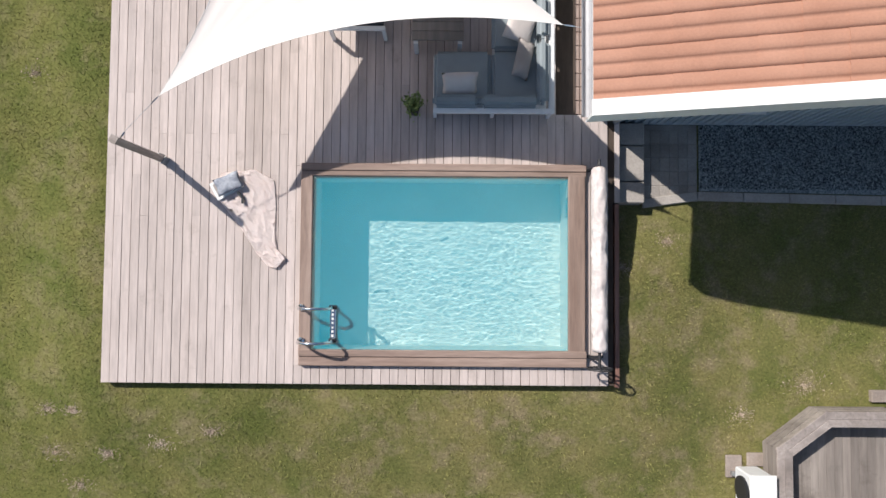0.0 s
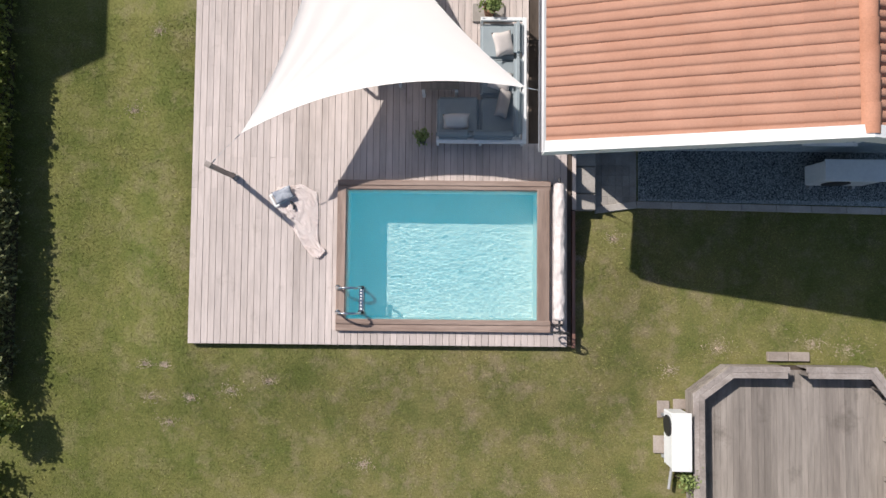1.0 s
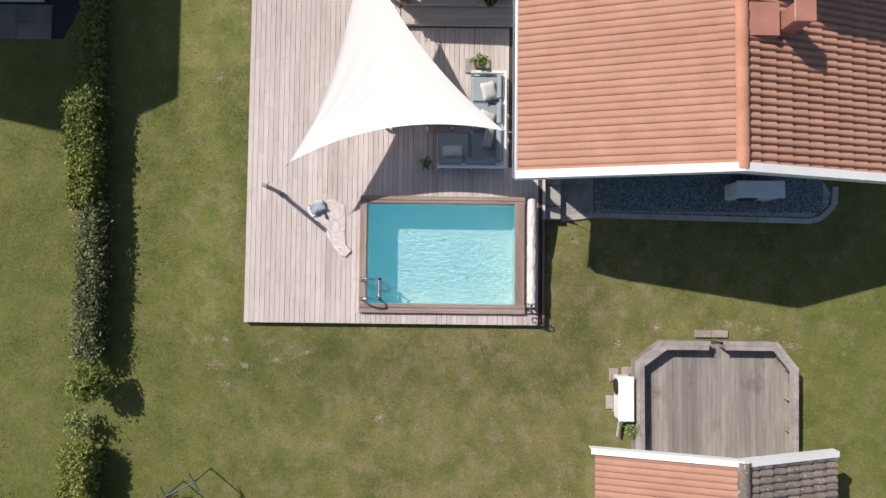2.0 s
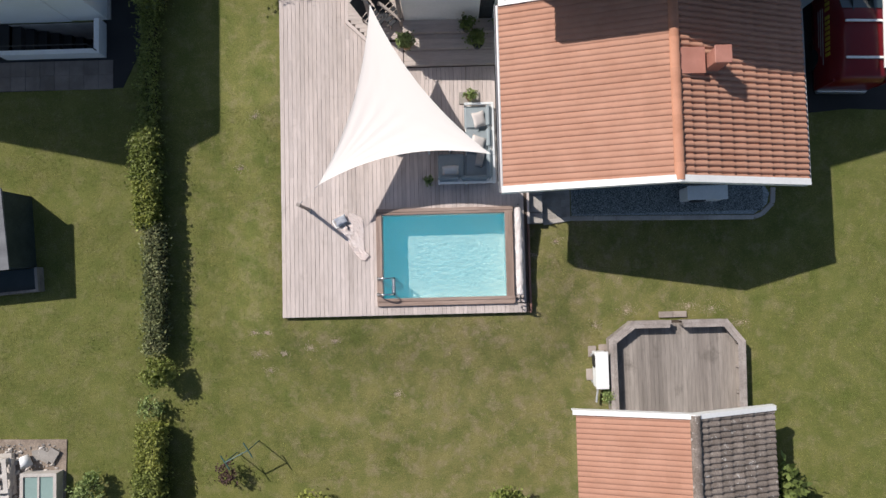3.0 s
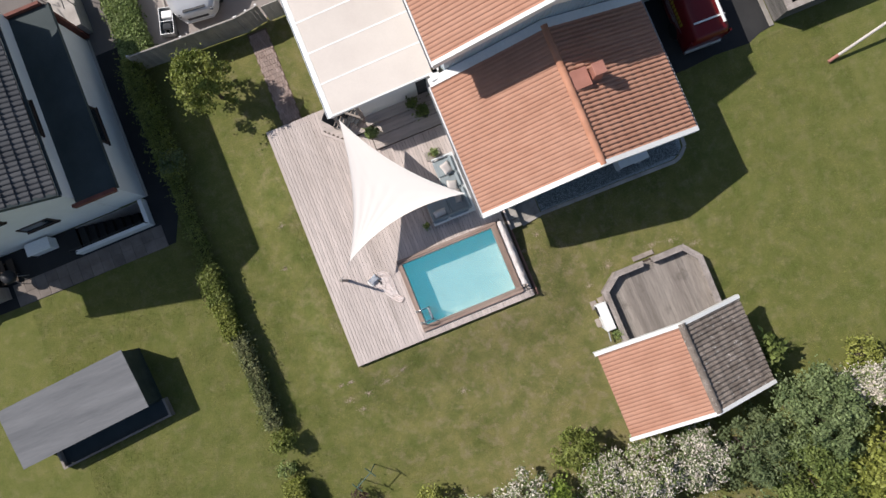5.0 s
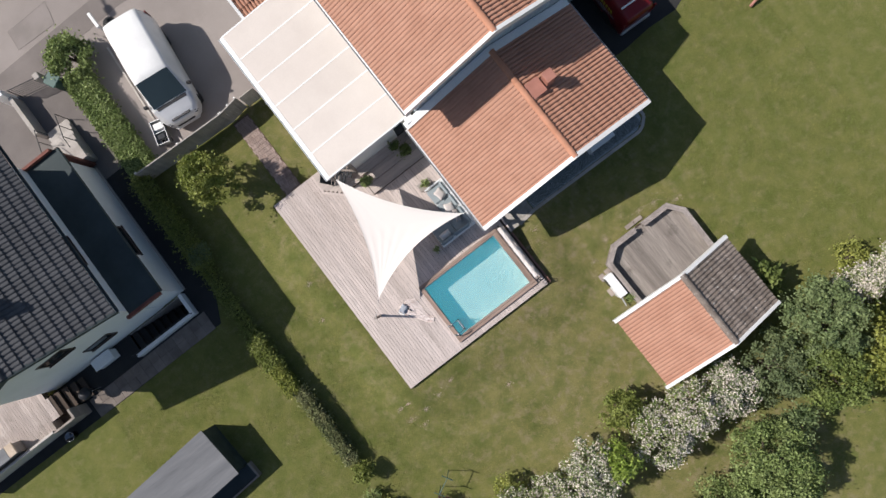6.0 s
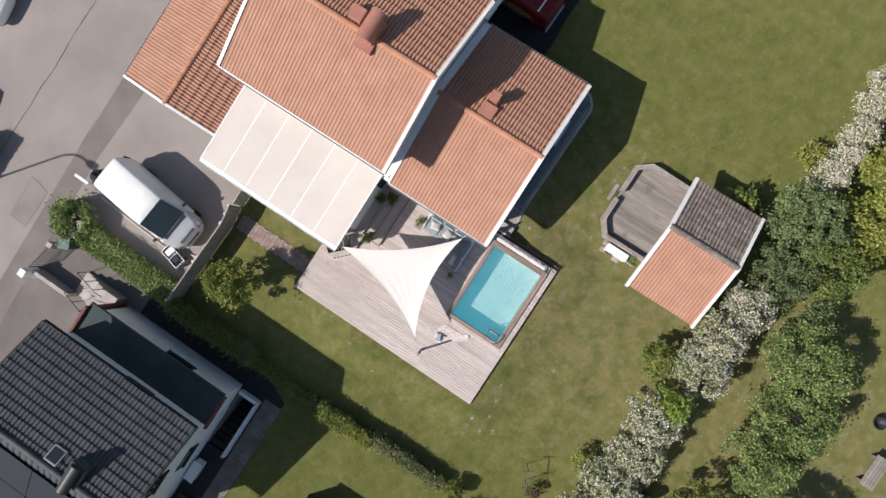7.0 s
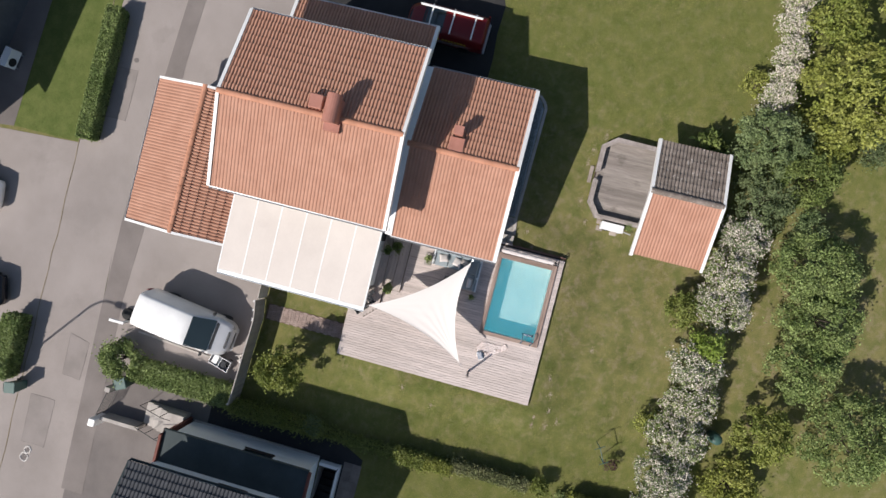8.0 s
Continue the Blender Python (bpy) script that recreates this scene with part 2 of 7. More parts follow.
M["taupe"] = mat("taupe_cushion_fabric", (0.36, 0.32, 0.30), (0.43, 0.39, 0.37), 3, 80, 0.95, 0.3, fleck=0.06)
M["dark_fabric"] = mat("charcoal_fabric", (0.035, 0.037, 0.042), (0.055, 0.057, 0.062), 3, 60, 0.9, 0.2, fleck=0.1)
M["terracotta"] = plain("clay_pot", (0.30, 0.16, 0.10), 0.8)
M["black_pot"] = plain("black_plastic", (0.025, 0.025, 0.028), 0.5)
M["steel"] = plain("polished_steel", (0.72, 0.73, 0.74), 0.15, 1.0)
M["galvanised"] = plain("galvanised_steel", (0.48, 0.49, 0.50), 0.4, 0.8)
M["cover"] = mat("pale_pool_cover", (0.56, 0.50, 0.475), (0.70, 0.635, 0.61), 4, 22, 0.35, 0.9, fleck=0.08)
M["towel"] = mat("pale_pink_cotton", (0.90, 0.80, 0.76), (0.95, 0.87, 0.835), 3, 60, 0.95, 0.3, fleck=0.05)
M["post_wood"] = mat("weathered_post", (0.27, 0.23, 0.205), (0.40, 0.35, 0.315), 4, 40, 0.85, 0.4, grain=(1, 1, 0.1))
M["felt"] = mat("dark_roofing_felt", (0.040, 0.053, 0.056), (0.060, 0.075, 0.078), 0.8, 40, 0.85, 0.2, fleck=0.1)
M["shed_roof"] = mat("grey_sheet_roof", (0.125, 0.128, 0.136), (0.185, 0.187, 0.195), 1.4, 12, 0.75, 0.5, grain=(0.12, 1, 1), fleck=0.1)
M["green_wood"] = mat("dark_green_boards", (0.03, 0.042, 0.038), (0.05, 0.065, 0.06), 2, 20, 0.8, 0.2)
M["bark"] = mat("bark", (0.06, 0.045, 0.035), (0.12, 0.095, 0.075), 6, 40, 0.95, 0.8, grain=(1, 1, 0.3))
M["twig"] = mat("hedge_twigs", (0.045, 0.040, 0.022), (0.085, 0.075, 0.045), 6, 40, 0.95, 0.8, fleck=0.5)
M["leaf_hedge"] = mat("hedge_leaf", (0.115, 0.160, 0.040), (0.205, 0.245, 0.075), 1.2, 6, 0.6, 0, vary=0.45, island=True, fleck=0.2, sheer=0.3)
M["leaf_hedge_dry"] = mat("sparse_hedge_leaf", (0.150, 0.175, 0.070), (0.26, 0.265, 0.13), 1.2, 6, 0.7, 0, vary=0.5, island=True, fleck=0.2, sheer=0.3)
M["leaf_fresh"] = mat("fresh_hedge_leaf", (0.165, 0.20, 0.042), (0.27, 0.30, 0.085), 1.0, 6, 0.55, 0, vary=0.35, island=True, fleck=0.2, sheer=0.3)
M["leaf_lime"] = mat("yellow_green_leaf", (0.22, 0.25, 0.05), (0.36, 0.37, 0.10), 1.0, 6, 0.55, 0, vary=0.4, island=True, fleck=0.2, sheer=0.3)
M["leaf_bright"] = mat("bright_lime_leaf", (0.22, 0.30, 0.05), (0.34, 0.42, 0.10), 1.0, 6, 0.55, 0, vary=0.35, island=True, fleck=0.2, sheer=0.3)
M["leaf_olive"] = mat("olive_maple_leaf", (0.165, 0.21, 0.042), (0.31, 0.325, 0.085), 1.0, 6, 0.55, 0, vary=0.4, island=True, fleck=0.2, sheer=0.3)
M["leaf_apple"] = mat("apple_leaf", (0.170, 0.232, 0.070), (0.305, 0.365, 0.138), 0.8, 6, 0.6, 0, vary=0.45, island=True, fleck=0.2, sheer=0.3)
M["leaf_dark"] = mat("dark_green_leaf", (0.140, 0.195, 0.080), (0.25, 0.305, 0.135), 1.0, 6, 0.6, 0, vary=0.4, island=True, fleck=0.2, sheer=0.3)
M["leaf_blue"] = mat("blue_green_needles", (0.13, 0.172, 0.076), (0.21, 0.25, 0.118), 1.0, 6, 0.6, 0, vary=0.3, island=True, fleck=0.2, sheer=0.3)
M["leaf_red"] = mat("purple_leaf", (0.091, 0.052, 0.046), (0.156, 0.091, 0.078), 1.0, 6, 0.6, 0, vary=0.4, island=True, fleck=0.2, sheer=0.3)
M["blossom"] = mat("white_blossom", (0.56, 0.49, 0.415), (0.76, 0.69, 0.60), 1.0, 6, 0.7, 0, vary=0.2, island=True, fleck=0.15)
M["van_white"] = plain("white_car_paint", (0.80, 0.79, 0.77), 0.25, fleck=0.02)
# white bonnet with its grey shading put into the colour
M["van_bonnet_shade"] = plain("shaded_white_car_paint", (0.62, 0.62, 0.63), 0.3, 0.3, fleck=0.02)
M["van_red"] = plain("dark_red_car_paint", (0.15, 0.008, 0.010), 0.28, fleck=0.04)
M["dark_paint"] = plain("dark_blue_car_paint", (0.012, 0.014, 0.02), 0.25)
M["rubber"] = plain("black_rubber", (0.018, 0.018, 0.018), 0.8)
M["glass_dark"] = plain("tinted_car_glass", (0.028, 0.042, 0.046), 0.06, spec=0.8, fleck=0.0)
M["window_glass"] = plain("window_pane", (0.025, 0.032, 0.038), 0.08, spec=0.8, fleck=0.0)
M["solar"] = plain("solar_panel_glass", (0.016, 0.020, 0.032), 0.3, spec=0.25, fleck=0.0)
M["brown_paint"] = plain("dark_brown_paint", (0.045, 0.028, 0.022), 0.6)
M["brick_red"] = mat("brick_red_parapet", (0.15, 0.055, 0.042), (0.21, 0.08, 0.062), 4, 40, 0.8, 0.3, fleck=0.15)
M["yellow"] = plain("yellow_lettering", (0.42, 0.31, 0.03), 0.5)
M["bin_green"] = plain("green_bin_plastic", (0.045, 0.10, 0.085), 0.5)
M["blue_plastic"] = plain("blue_plastic", (0.03, 0.16, 0.30), 0.5)
M["slab_dark"] = mat("dark_paving_slab", (0.150, 0.125, 0.108), (0.215, 0.182, 0.160), 1.8, 40, 0.9, 0.4, vary=0.12, fleck=0.15)
M["dark_slat"] = mat("weathered_dark_slat", (0.085, 0.08, 0.075), (0.16, 0.15, 0.14), 2.0, 30, 0.9, 0.4, vary=0.2, grain=(0.1, 0.1, 1), fleck=0.25)
M["mortar"] = mat("pale_mortar", (0.48, 0.44, 0.41), (0.66, 0.62, 0.58), 6, 40, 0.95, 0.5, fleck=0.3)
M["grass_street"] = mat("green_street_lawn", (0.085, 0.112, 0.030), (0.125, 0.145, 0.046), 1.3, 26, 0.95, 0.5, fleck=0.35, spec=0.1)
M["stone_brown"] = mat("brownish_concrete_stone", (0.27, 0.225, 0.195), (0.375, 0.32, 0.28), 3.0, 40, 0.9, 0.4, vary=0.1, fleck=0.18)
M["straw"] = mat("dry_straw_grass", (0.43, 0.34, 0.255), (0.54, 0.44, 0.35), 2.0, 26, 0.9, 0, vary=0.3, island=True, fleck=0.2)
M["check"] = mat("blue_check_fabric", (0.20, 0.22, 0.27), (0.44, 0.46, 0.50), 9, 30, 0.95, 0.2)
M["sheet_glass"] = plain("green_glass_sheet", (0.25, 0.34, 0.31), 0.2, spec=0.6)
M["pale_wood"] = mat("pale_dry_wood", (0.49, 0.445, 0.40), (0.60, 0.555, 0.51), 3, 30, 0.9, 0.4, vary=0.15, fleck=0.15)


def water_material():
    """Clear refracting water with a Fresnel gloss, faintly clouded."""
    m = bpy.data.materials.new("pool_water")
    m.use_nodes = True
    nt = m.node_tree
    nt.nodes.remove(nt.nodes["Principled BSDF"])
    out = nt.nodes["Material Output"]
    clear, gloss, haze = nt.nodes.new("ShaderNodeBsdfRefraction"), nt.nodes.new("ShaderNodeBsdfGlossy"), nt.nodes.new("ShaderNodeBsdfDiffuse")
    clear.inputs["Color"].default_value = (0.85, 0.985, 0.99, 1)
    clear.inputs["Roughness"].default_value, clear.inputs["IOR"].default_value = 0.0, 1.33
    haze.inputs[0].default_value = (0.0, 0.72, 0.98, 1)
    gloss.inputs["Roughness"].default_value = 0.03
    body, mix, fres = nt.nodes.new("ShaderNodeMixShader"), nt.nodes.new("ShaderNodeMixShader"), nt.nodes.new("ShaderNodeFresnel")
    body.inputs[0].default_value = 0.24
    fres.inputs[0].default_value = 1.33
    nt.links.new(clear.outputs[0], body.inputs[1])
    nt.links.new(haze.outputs[0], body.inputs[2])
    nt.links.new(fres.outputs[0], mix.inputs[0])
    nt.links.new(body.outputs[0], mix.inputs[1])
    nt.links.new(gloss.outputs[0], mix.inputs[2])
    nt.links.new(mix.outputs[0], out.inputs[0])
    return m


def cloth_material(name, colour, passing):
    m = bpy.data.materials.new(name)
    m.use_nodes = True
    nt = m.node_tree
    p = nt.nodes["Principled BSDF"]
    p.inputs["Base Color"].default_value, p.inputs["Roughness"].default_value = (*colour, 1), 0.9
    noise_node, bump_node = nt.nodes.new("ShaderNodeTexNoise"), nt.nodes.new("ShaderNodeBump")
    noise_node.inputs["Scale"].default_value, bump_node.inputs["Strength"].default_value = 90, 0.08
    nt.links.new(noise_node.outputs["Fac"], bump_node.inputs["Height"])
    nt.links.new(bump_node.outputs[0], p.inputs["Normal"])
    tr, mix = nt.nodes.new("ShaderNodeBsdfTranslucent"), nt.nodes.new("ShaderNodeMixShader")
    tr.inputs[0].default_value = (*colour, 1)
    mix.inputs[0].default_value = passing
    nt.links.new(p.outputs[0], mix.inputs[1])
    nt.links.new(tr.outputs[0], mix.inputs[2])
    nt.links.new(mix.outputs[0], nt.nodes["Material Output"].inputs[0])
    return m


M["water"] = water_material()
M["sail"] = cloth_material("white_sail_cloth", (0.81, 0.755, 0.71), 0.12)
M["worn_deck"] = mat("worn_pinkish_decking", (0.33, 0.28, 0.255), (0.43, 0.37, 0.34), 1.6, 18, 0.88, 0.4, vary=0.16, grain=(1, 0.12, 1), fleck=0.2, spec=0.2, third=(0.26, 0.225, 0.20), third_at=(0.55, 0.7), third_scale=1.2)

# ---------------------------------------------------------------- ground


def sheet(outline, z, thick=0.05):
    return prism(bmesh.new(), outline, z - thick, z)


def ground_height(x, y):
    """The lawn lies almost level with the deck beside it and falls away gently."""
    dx, dy = max(-5.0 - x, 0.0, x - 2.35), max(-2.0 - y, 0.0, y - 7.7)
    d = math.hypot(dx, dy)
    h = 0.30 * max(0.0, 1 - d / 2.2) ** 2 * (1 + 2 * d / 2.2)
    if y > -0.6 and x > 2.0:
        h *= min(1.0, max(0.0, (0.55 - y) / 1.15))
    if y > 5.5:
        h *= min(1.0, max(0.0, (7.5 - y) / 2.0))
    return h


def build_ground():
    bm = bmesh.new()
    xs = [-900, -200, -60, -25, -14, -13.72, -10.82] + [-10 + 0.25 * i for i in range(12)] + [-7.0 + 0.16 * i for i in range(13)] + [-4.9, -4.4, -3.5, -2.5, -2.12, 0.0, 1.78, 2.1] + [2.3 + 0.16 * i for i in range(18)] + [5.5, 7, 9, 14, 25, 60, 200, 900]
    ys = [-900, -200, -60, -25, -12] + [-7 + 0.3 * i for i in range(8)] + [-4.5 + 0.16 * i for i in range(16)] + [-1.95, -1.63, -1.2, -0.8, -0.4, 0.0, 0.3, 0.6, 1.04, 1.6, 2.5, 4, 5.5, 6, 6.36, 6.5, 7, 7.36, 7.5, 8, 9, 10, 12, 16, 25, 60, 200, 900]
    v = [[bm.verts.new((x, y, ground_height(x, y))) for x in xs] for y in ys]
    for j in range(len(ys) - 1):
        for i in range(len(xs) - 1):
            if not (-2.13 < xs[i] < 1.77 and -1.64 < ys[j] < 1.03) and not (xs[i] == -13.72 and 6.35 < ys[j] < 7.3):
                bm.faces.new((v[j][i], v[j][i + 1], v[j + 1][i + 1], v[j + 1][i]))
    ground = part("ground", bm, M["grass"], smooth=True)
    tagged(ground, "mown lawn with pale dry patches", "lawn", kind="structure")


def flat(name, outline, z, material, label, category):
    ob = part(name, sheet(outline, z), material)
    return tagged(ob, label, category, kind="structure")


build_ground()
flat("road", [(-80, 20.2), (-16, 20.3), (-3, 20.85), (10.6, 20.1), (80, 16), (80, 20.5), (9.4, 23.6), (2, 24.1), (-11.4, 24.1), (-80, 24.3)], 0.012, M["asphalt"], "worn pale grey asphalt street with repairs", "road")
flat("driveway", [(-9.0, 12.4), (1.2, 12.3), (6.4, 13.3), (15.2, 13.4), (15.3, 19.6), (6.4, 20.4), (-3, 20.85), (-9.0, 20.5)], 0.016, M["asphalt"], "grey asphalt driveway beside the garage", "driveway")
flat("driveway_2", [(-60, 13.6), (-9.0, 13.6), (-9.0, 20.5), (-16, 20.3), (-60, 20.2)], 0.014, M["asphalt_dark"], "dark asphalt forecourt of the neighbouring house", "driveway")
flat("driveway_3", [(9.0, 3.95), (11.1, 3.88), (12.4, 3.98), (13.8, 3.9), (14.35, 4.12), (14.95, 4.2), (15.0, 8.3), (15.2, 13.38), (9.0, 13.3)], 0.016, M["asphalt_and_shade"], "dark asphalt driveway with the parked red van", "driveway")
flat("driveway_4", [(-60, 24.3), (-11.4, 24.1), (2, 24.1), (1.6, 31), (-60, 31)], 0.016, M["asphalt"], "asphalt parking area across the street", "driveway")
flat("street_lawn", [(2.02, 24.11), (9.4, 23.61), (14, 23.4), (14, 27.19), (2.02, 27.94)], 0.013, M["grass_street"], "short green lawn strip across the street", "lawn")
flat("driveway_5", [(2.0, 27.95), (14, 27.2), (14, 31), (1.7, 31)], 0.014, M["asphalt_dark"], "dark asphalt strip beyond the street lawn", "driveway")
flat("pavement", [(-16, 20.5), (-6.3, 20.72), (-1.4, 20.75), (2.6, 20.6), (10.6, 20.1), (16, 19.9), (16, 18.9), (10.8, 19.15), (7.4, 19.38), (2.6, 19.35), (-1.6, 19.46), (-5.4, 19.66), (-16, 19.3)], 0.022, M["asphalt_old"], "darker asphalt strip along the street edge", "pavement")
# path colour is near-black to carry the house's shade
flat("path", [(-15.0, 5.2), (-10.1, 5.25), (-9.6, 6.3), (-9.45, 7.4), (-9.4, 13.6), (-10.7, 13.6), (-10.7, 7.38), (-10.82, 7.38), (-10.82, 6.36), (-13.72, 6.36), (-13.72, 7.38), (-26, 7.4), (-26, 5.3)], 0.012, M["asphalt_and_shade"], "shade-darkened paved path round the neighbouring house", "path")
for outline in ([(-10.2, 20.95), (-8.16, 20.89), (-7.91, 22.02), (-10.12, 21.98)], [(-14.2, 22.0), (-11.6, 22.0), (-11.6, 23.4), (-14.2, 23.3)], [(3.70, 21.9), (6.40, 21.85), (6.35, 23.35), (3.68, 23.2)]):
    flat("road_patch", outline, 0.017, M["patch"], "rectangular asphalt repair in the street", "road")
    bm = bmesh.new()
    for p, q in zip(outline, outline[1:] + outline[:1]):
        tube(bm, [(*p, 0.005), ((p[0] + q[0]) / 2 + 0.02, (p[1] + q[1]) / 2 - 0.02, 0.005), (*q, 0.002)], 0.017, 5)
    tagged(part("road_joint", bm, M["asphalt_old"]), "dark sealed joint round an asphalt repair", "road joint", kind="structure")
bm = bmesh.new()
for x in range(-22, 24, 2):
    tube(bm, [(x, 24.12 + 0.03 * math.sin(x), 0.0), (x + 1, 24.10 + 0.05 * math.sin(2.1 * x), -0.01), (x + 2, 24.12 + 0.03 * math.sin(x + 2), 0.0)], 0.035, 5)
tagged(part("road_edge", bm, M["weeds"]), "weedy crack between street and parking area", "road edge", kind="structure")

# ---------------------------------------------------------------- roofs and houses


def tile_mesh(name, w, l, h, material, edge, dip):
    """A roof tile with two rolls, steep on one flank: u across, v down the slope; edge: how far the lower end stands proud; dip: depth of the troughs under the tile above."""
    qs = (0.0, 0.07, 0.17, 0.36, 0.62, 0.84)
    us = [0.5 * k + 0.5 * q for k in (0, 1) for q in qs] + [1.0]
    body = [0.0, 0.55, 0.88, 1.0, 0.86, 0.42] * 2 + [0.0]
    head = [0.0, 0.12, 0.80, 1.0, 0.86, 0.30] * 2 + [0.0] if dip > 0.02 else body
    verts, faces = [], []
    k = len(us)
    for v, base, lift, roll in ((-0.03, -dip, 0.0, head), (0.085, -0.8 * dip, 0.15, head), (l, 0.6 * edge, 1.0, body)):
        verts += [(u * w, v, base * (1 - r) + (h + edge * lift) * r) for u, r in zip(us, roll)]
    verts += [(u * w, l - 0.006, -0.03 * (1 - r) + (h - 0.014) * r) for u, r in zip(us, body)]
    verts += verts[2 * k:3 * k]
    for i in range(k - 1):
        faces.append((i, i + k, i + k + 1, i + 1))
        faces.append((i + k, i + 2 * k, i + 2 * k + 1, i + k + 1))
        faces.append((i + 4 * k, i + 3 * k, i + 3 * k + 1, i + 4 * k + 1))
    me = bpy.data.meshes.new(name)
    me.from_pydata(verts, [], faces)
    me.materials.append(material)
    me.polygons.foreach_set("use_smooth", [j % 3 < 2 for j in range(len(faces))])
    return me


def slope_frame(top_a, top_b, low_a):
    """Frame of a roof slope: origin at top_a, u along the ridge, v down the slope, n outwards."""
    a = Vector(top_a)
    u, v = (Vector(top_b) - a), (Vector(low_a) - a)
    lu, lv = u.length, v.length
    u, v = u.normalized(), v.normalized()
    n = u.cross(v)
    if n.z < 0:
        n = -n
    m = Matrix((u, v, n)).transposed().to_4x4()
    m.translation = a
    return m, lu, lv


def roof_slope(house, top_a, top_b, low_a, material, w=0.30, l=0.40, h=0.021, edge=0.008, label="", limit=300, dip=0.006):
    m, lu, lv = slope_frame(top_a, top_b, low_a)
    mirror = m.to_3x3().determinant() < 0
    slope = part("roof_slope", boxes((0, lu, 0, lv, -0.12, -0.04)), M["brown_paint"], house, label, local=True)
    slope.matrix_basis = base_matrix(house).inverted() @ m
    nu, nv = round(lu / w), round(lv / l)
    pu, pv = lu / nu, lv / nv
    me = tile_mesh("tile", pu, pv, h, material, edge, dip)
    if mirror:
        me.flip_normals()
    keep = max(0, min(nu, limit // nv))
    for i in range(keep):
        for j in range(nv):
            t = new("tile", me)
            t.parent = slope
            t.location = (i * pu, j * pv, random.uniform(0, 0.003))
            t.rotation_euler = (random.uniform(-0.004, 0.004), random.uniform(-0.006, 0.006), random.uniform(-0.004, 0.004))
    if keep < nu:
        # the tiles farther along the ridge are one mesh
        v0 = np.array([v.co for v in me.vertices])
        f0 = np.array([p.vertices for p in me.polygons])
        at = np.array([(i * pu, j * pv, random.uniform(0, 0.003)) for i in range(keep, nu) for j in range(nv)])
        field = bpy.data.meshes.new("tile_field")
        vs = (v0[None] + at[:, None]).reshape(-1, 3)
        fs = (f0[None] + (np.arange(len(at)) * len(v0))[:, None, None]).reshape(-1, 4)
        field.from_pydata(vs.tolist(), [], fs.tolist())
        field.materials.append(material)
        field.polygons.foreach_set("use_smooth", [k % 3 < 2 for k in range(len(fs))])
        rest = new("tile_field", field)
        rest.parent = slope
        tagged(rest, kind="stuff")
    return slope


def ridge_caps(house, a, b, material, r=0.12, length=0.38):
    a, b = Vector(a), Vector(b)
    d = (b - a)
    n = round(d.length / length)
    bm = bmesh.new()
    step = d.length / n
    rows = []
    for s, rad, z in ((0.0, r, 0.0), (step + 0.03, r * 1.1, 0.012)):
        rows.append([bm.verts.new((s, rad * math.cos(k * math.pi / 6), z + 0.75 * rad * math.sin(k * math.pi / 6))) for k in range(7)])
    for k in range(6):
        bm.faces.new((rows[0][k], rows[1][k], rows[1][k + 1], rows[0][k + 1]))
    bmesh.ops.recalc_face_normals(bm, faces=bm.faces)
    me = mesh_of("ridge_tile", bm, material, True)
    turn = math.atan2(d.y, d.x)
    for i in range(n):
        t = new("ridge_tile", me)
        t.parent = house
        t.matrix_parent_inverse = base_matrix(house).inverted()
        t.matrix_basis = Matrix.Translation(a + d * (i / n)) @ Matrix.Rotation(turn, 4, "Z")


def board_between(bm, a, b, out, wide, drop, rise=0.078):
    """A barge board from a to b: its cap lies over the edge, its face hangs on the side out."""
    a, b, out = Vector(a), Vector(b), Vector(out).normalized()
    up = Vector((0, 0, 1))
    for o0, o1, z0, z1 in ((-wide, 0.03, rise - 0.035, rise), (0.0, 0.028, -drop, rise - 0.037)):
        c = [bm.verts.new(p + out * o + up * z) for p in (a, b) for o, z in ((o0, z0), (o1, z0), (o1, z1), (o0, z1))]
        for f in ((0, 1, 2, 3), (7, 6, 5, 4), (0, 4, 5, 1), (1, 5, 6, 2), (2, 6, 7, 3), (3, 7, 4, 0)):
            bm.faces.new([c[k] for k in f])
    bmesh.ops.recalc_face_normals(bm, faces=bm.faces)
    return bm


def window_in(house, centre, wide, high, out, frame_mat, name="window", proud=0.03):
    """A framed pane set in an upright wall; out: the wall's outward direction."""
    out = Vector(out).normalized()
    side = Vector((-out.y, out.x, 0))
    m = Matrix((side, out, Vector((0, 0, 1)))).transposed().to_4x4()
    m.translation = Vector(centre)
    f = 0.07
    fr = boxes((-wide / 2, wide / 2, -0.02, proud, high / 2 - f, high / 2), (-wide / 2, wide / 2, -0.02, proud, -high / 2, -high / 2 + f), (-wide / 2, -wide / 2 + f, -0.02, proud, -high / 2 + f, high / 2 - f), (wide / 2 - f, wide / 2, -0.02, proud, -high / 2 + f, high / 2 - f), m=m)
    win = part(name, fr, frame_mat, house)
    part("pane", boxes((-wide / 2 + f, wide / 2 - f, -0.015, proud * 0.4, -high / 2 + f, high / 2 - f), m=m), M["window_glass"], win, "dark reflecting pane")
    part("sill", boxes((-wide / 2 - 0.04, wide / 2 + 0.04, 0.0, proud + 0.05, -high / 2 - 0.03, -high / 2), m=m), frame_mat, win)
    return win


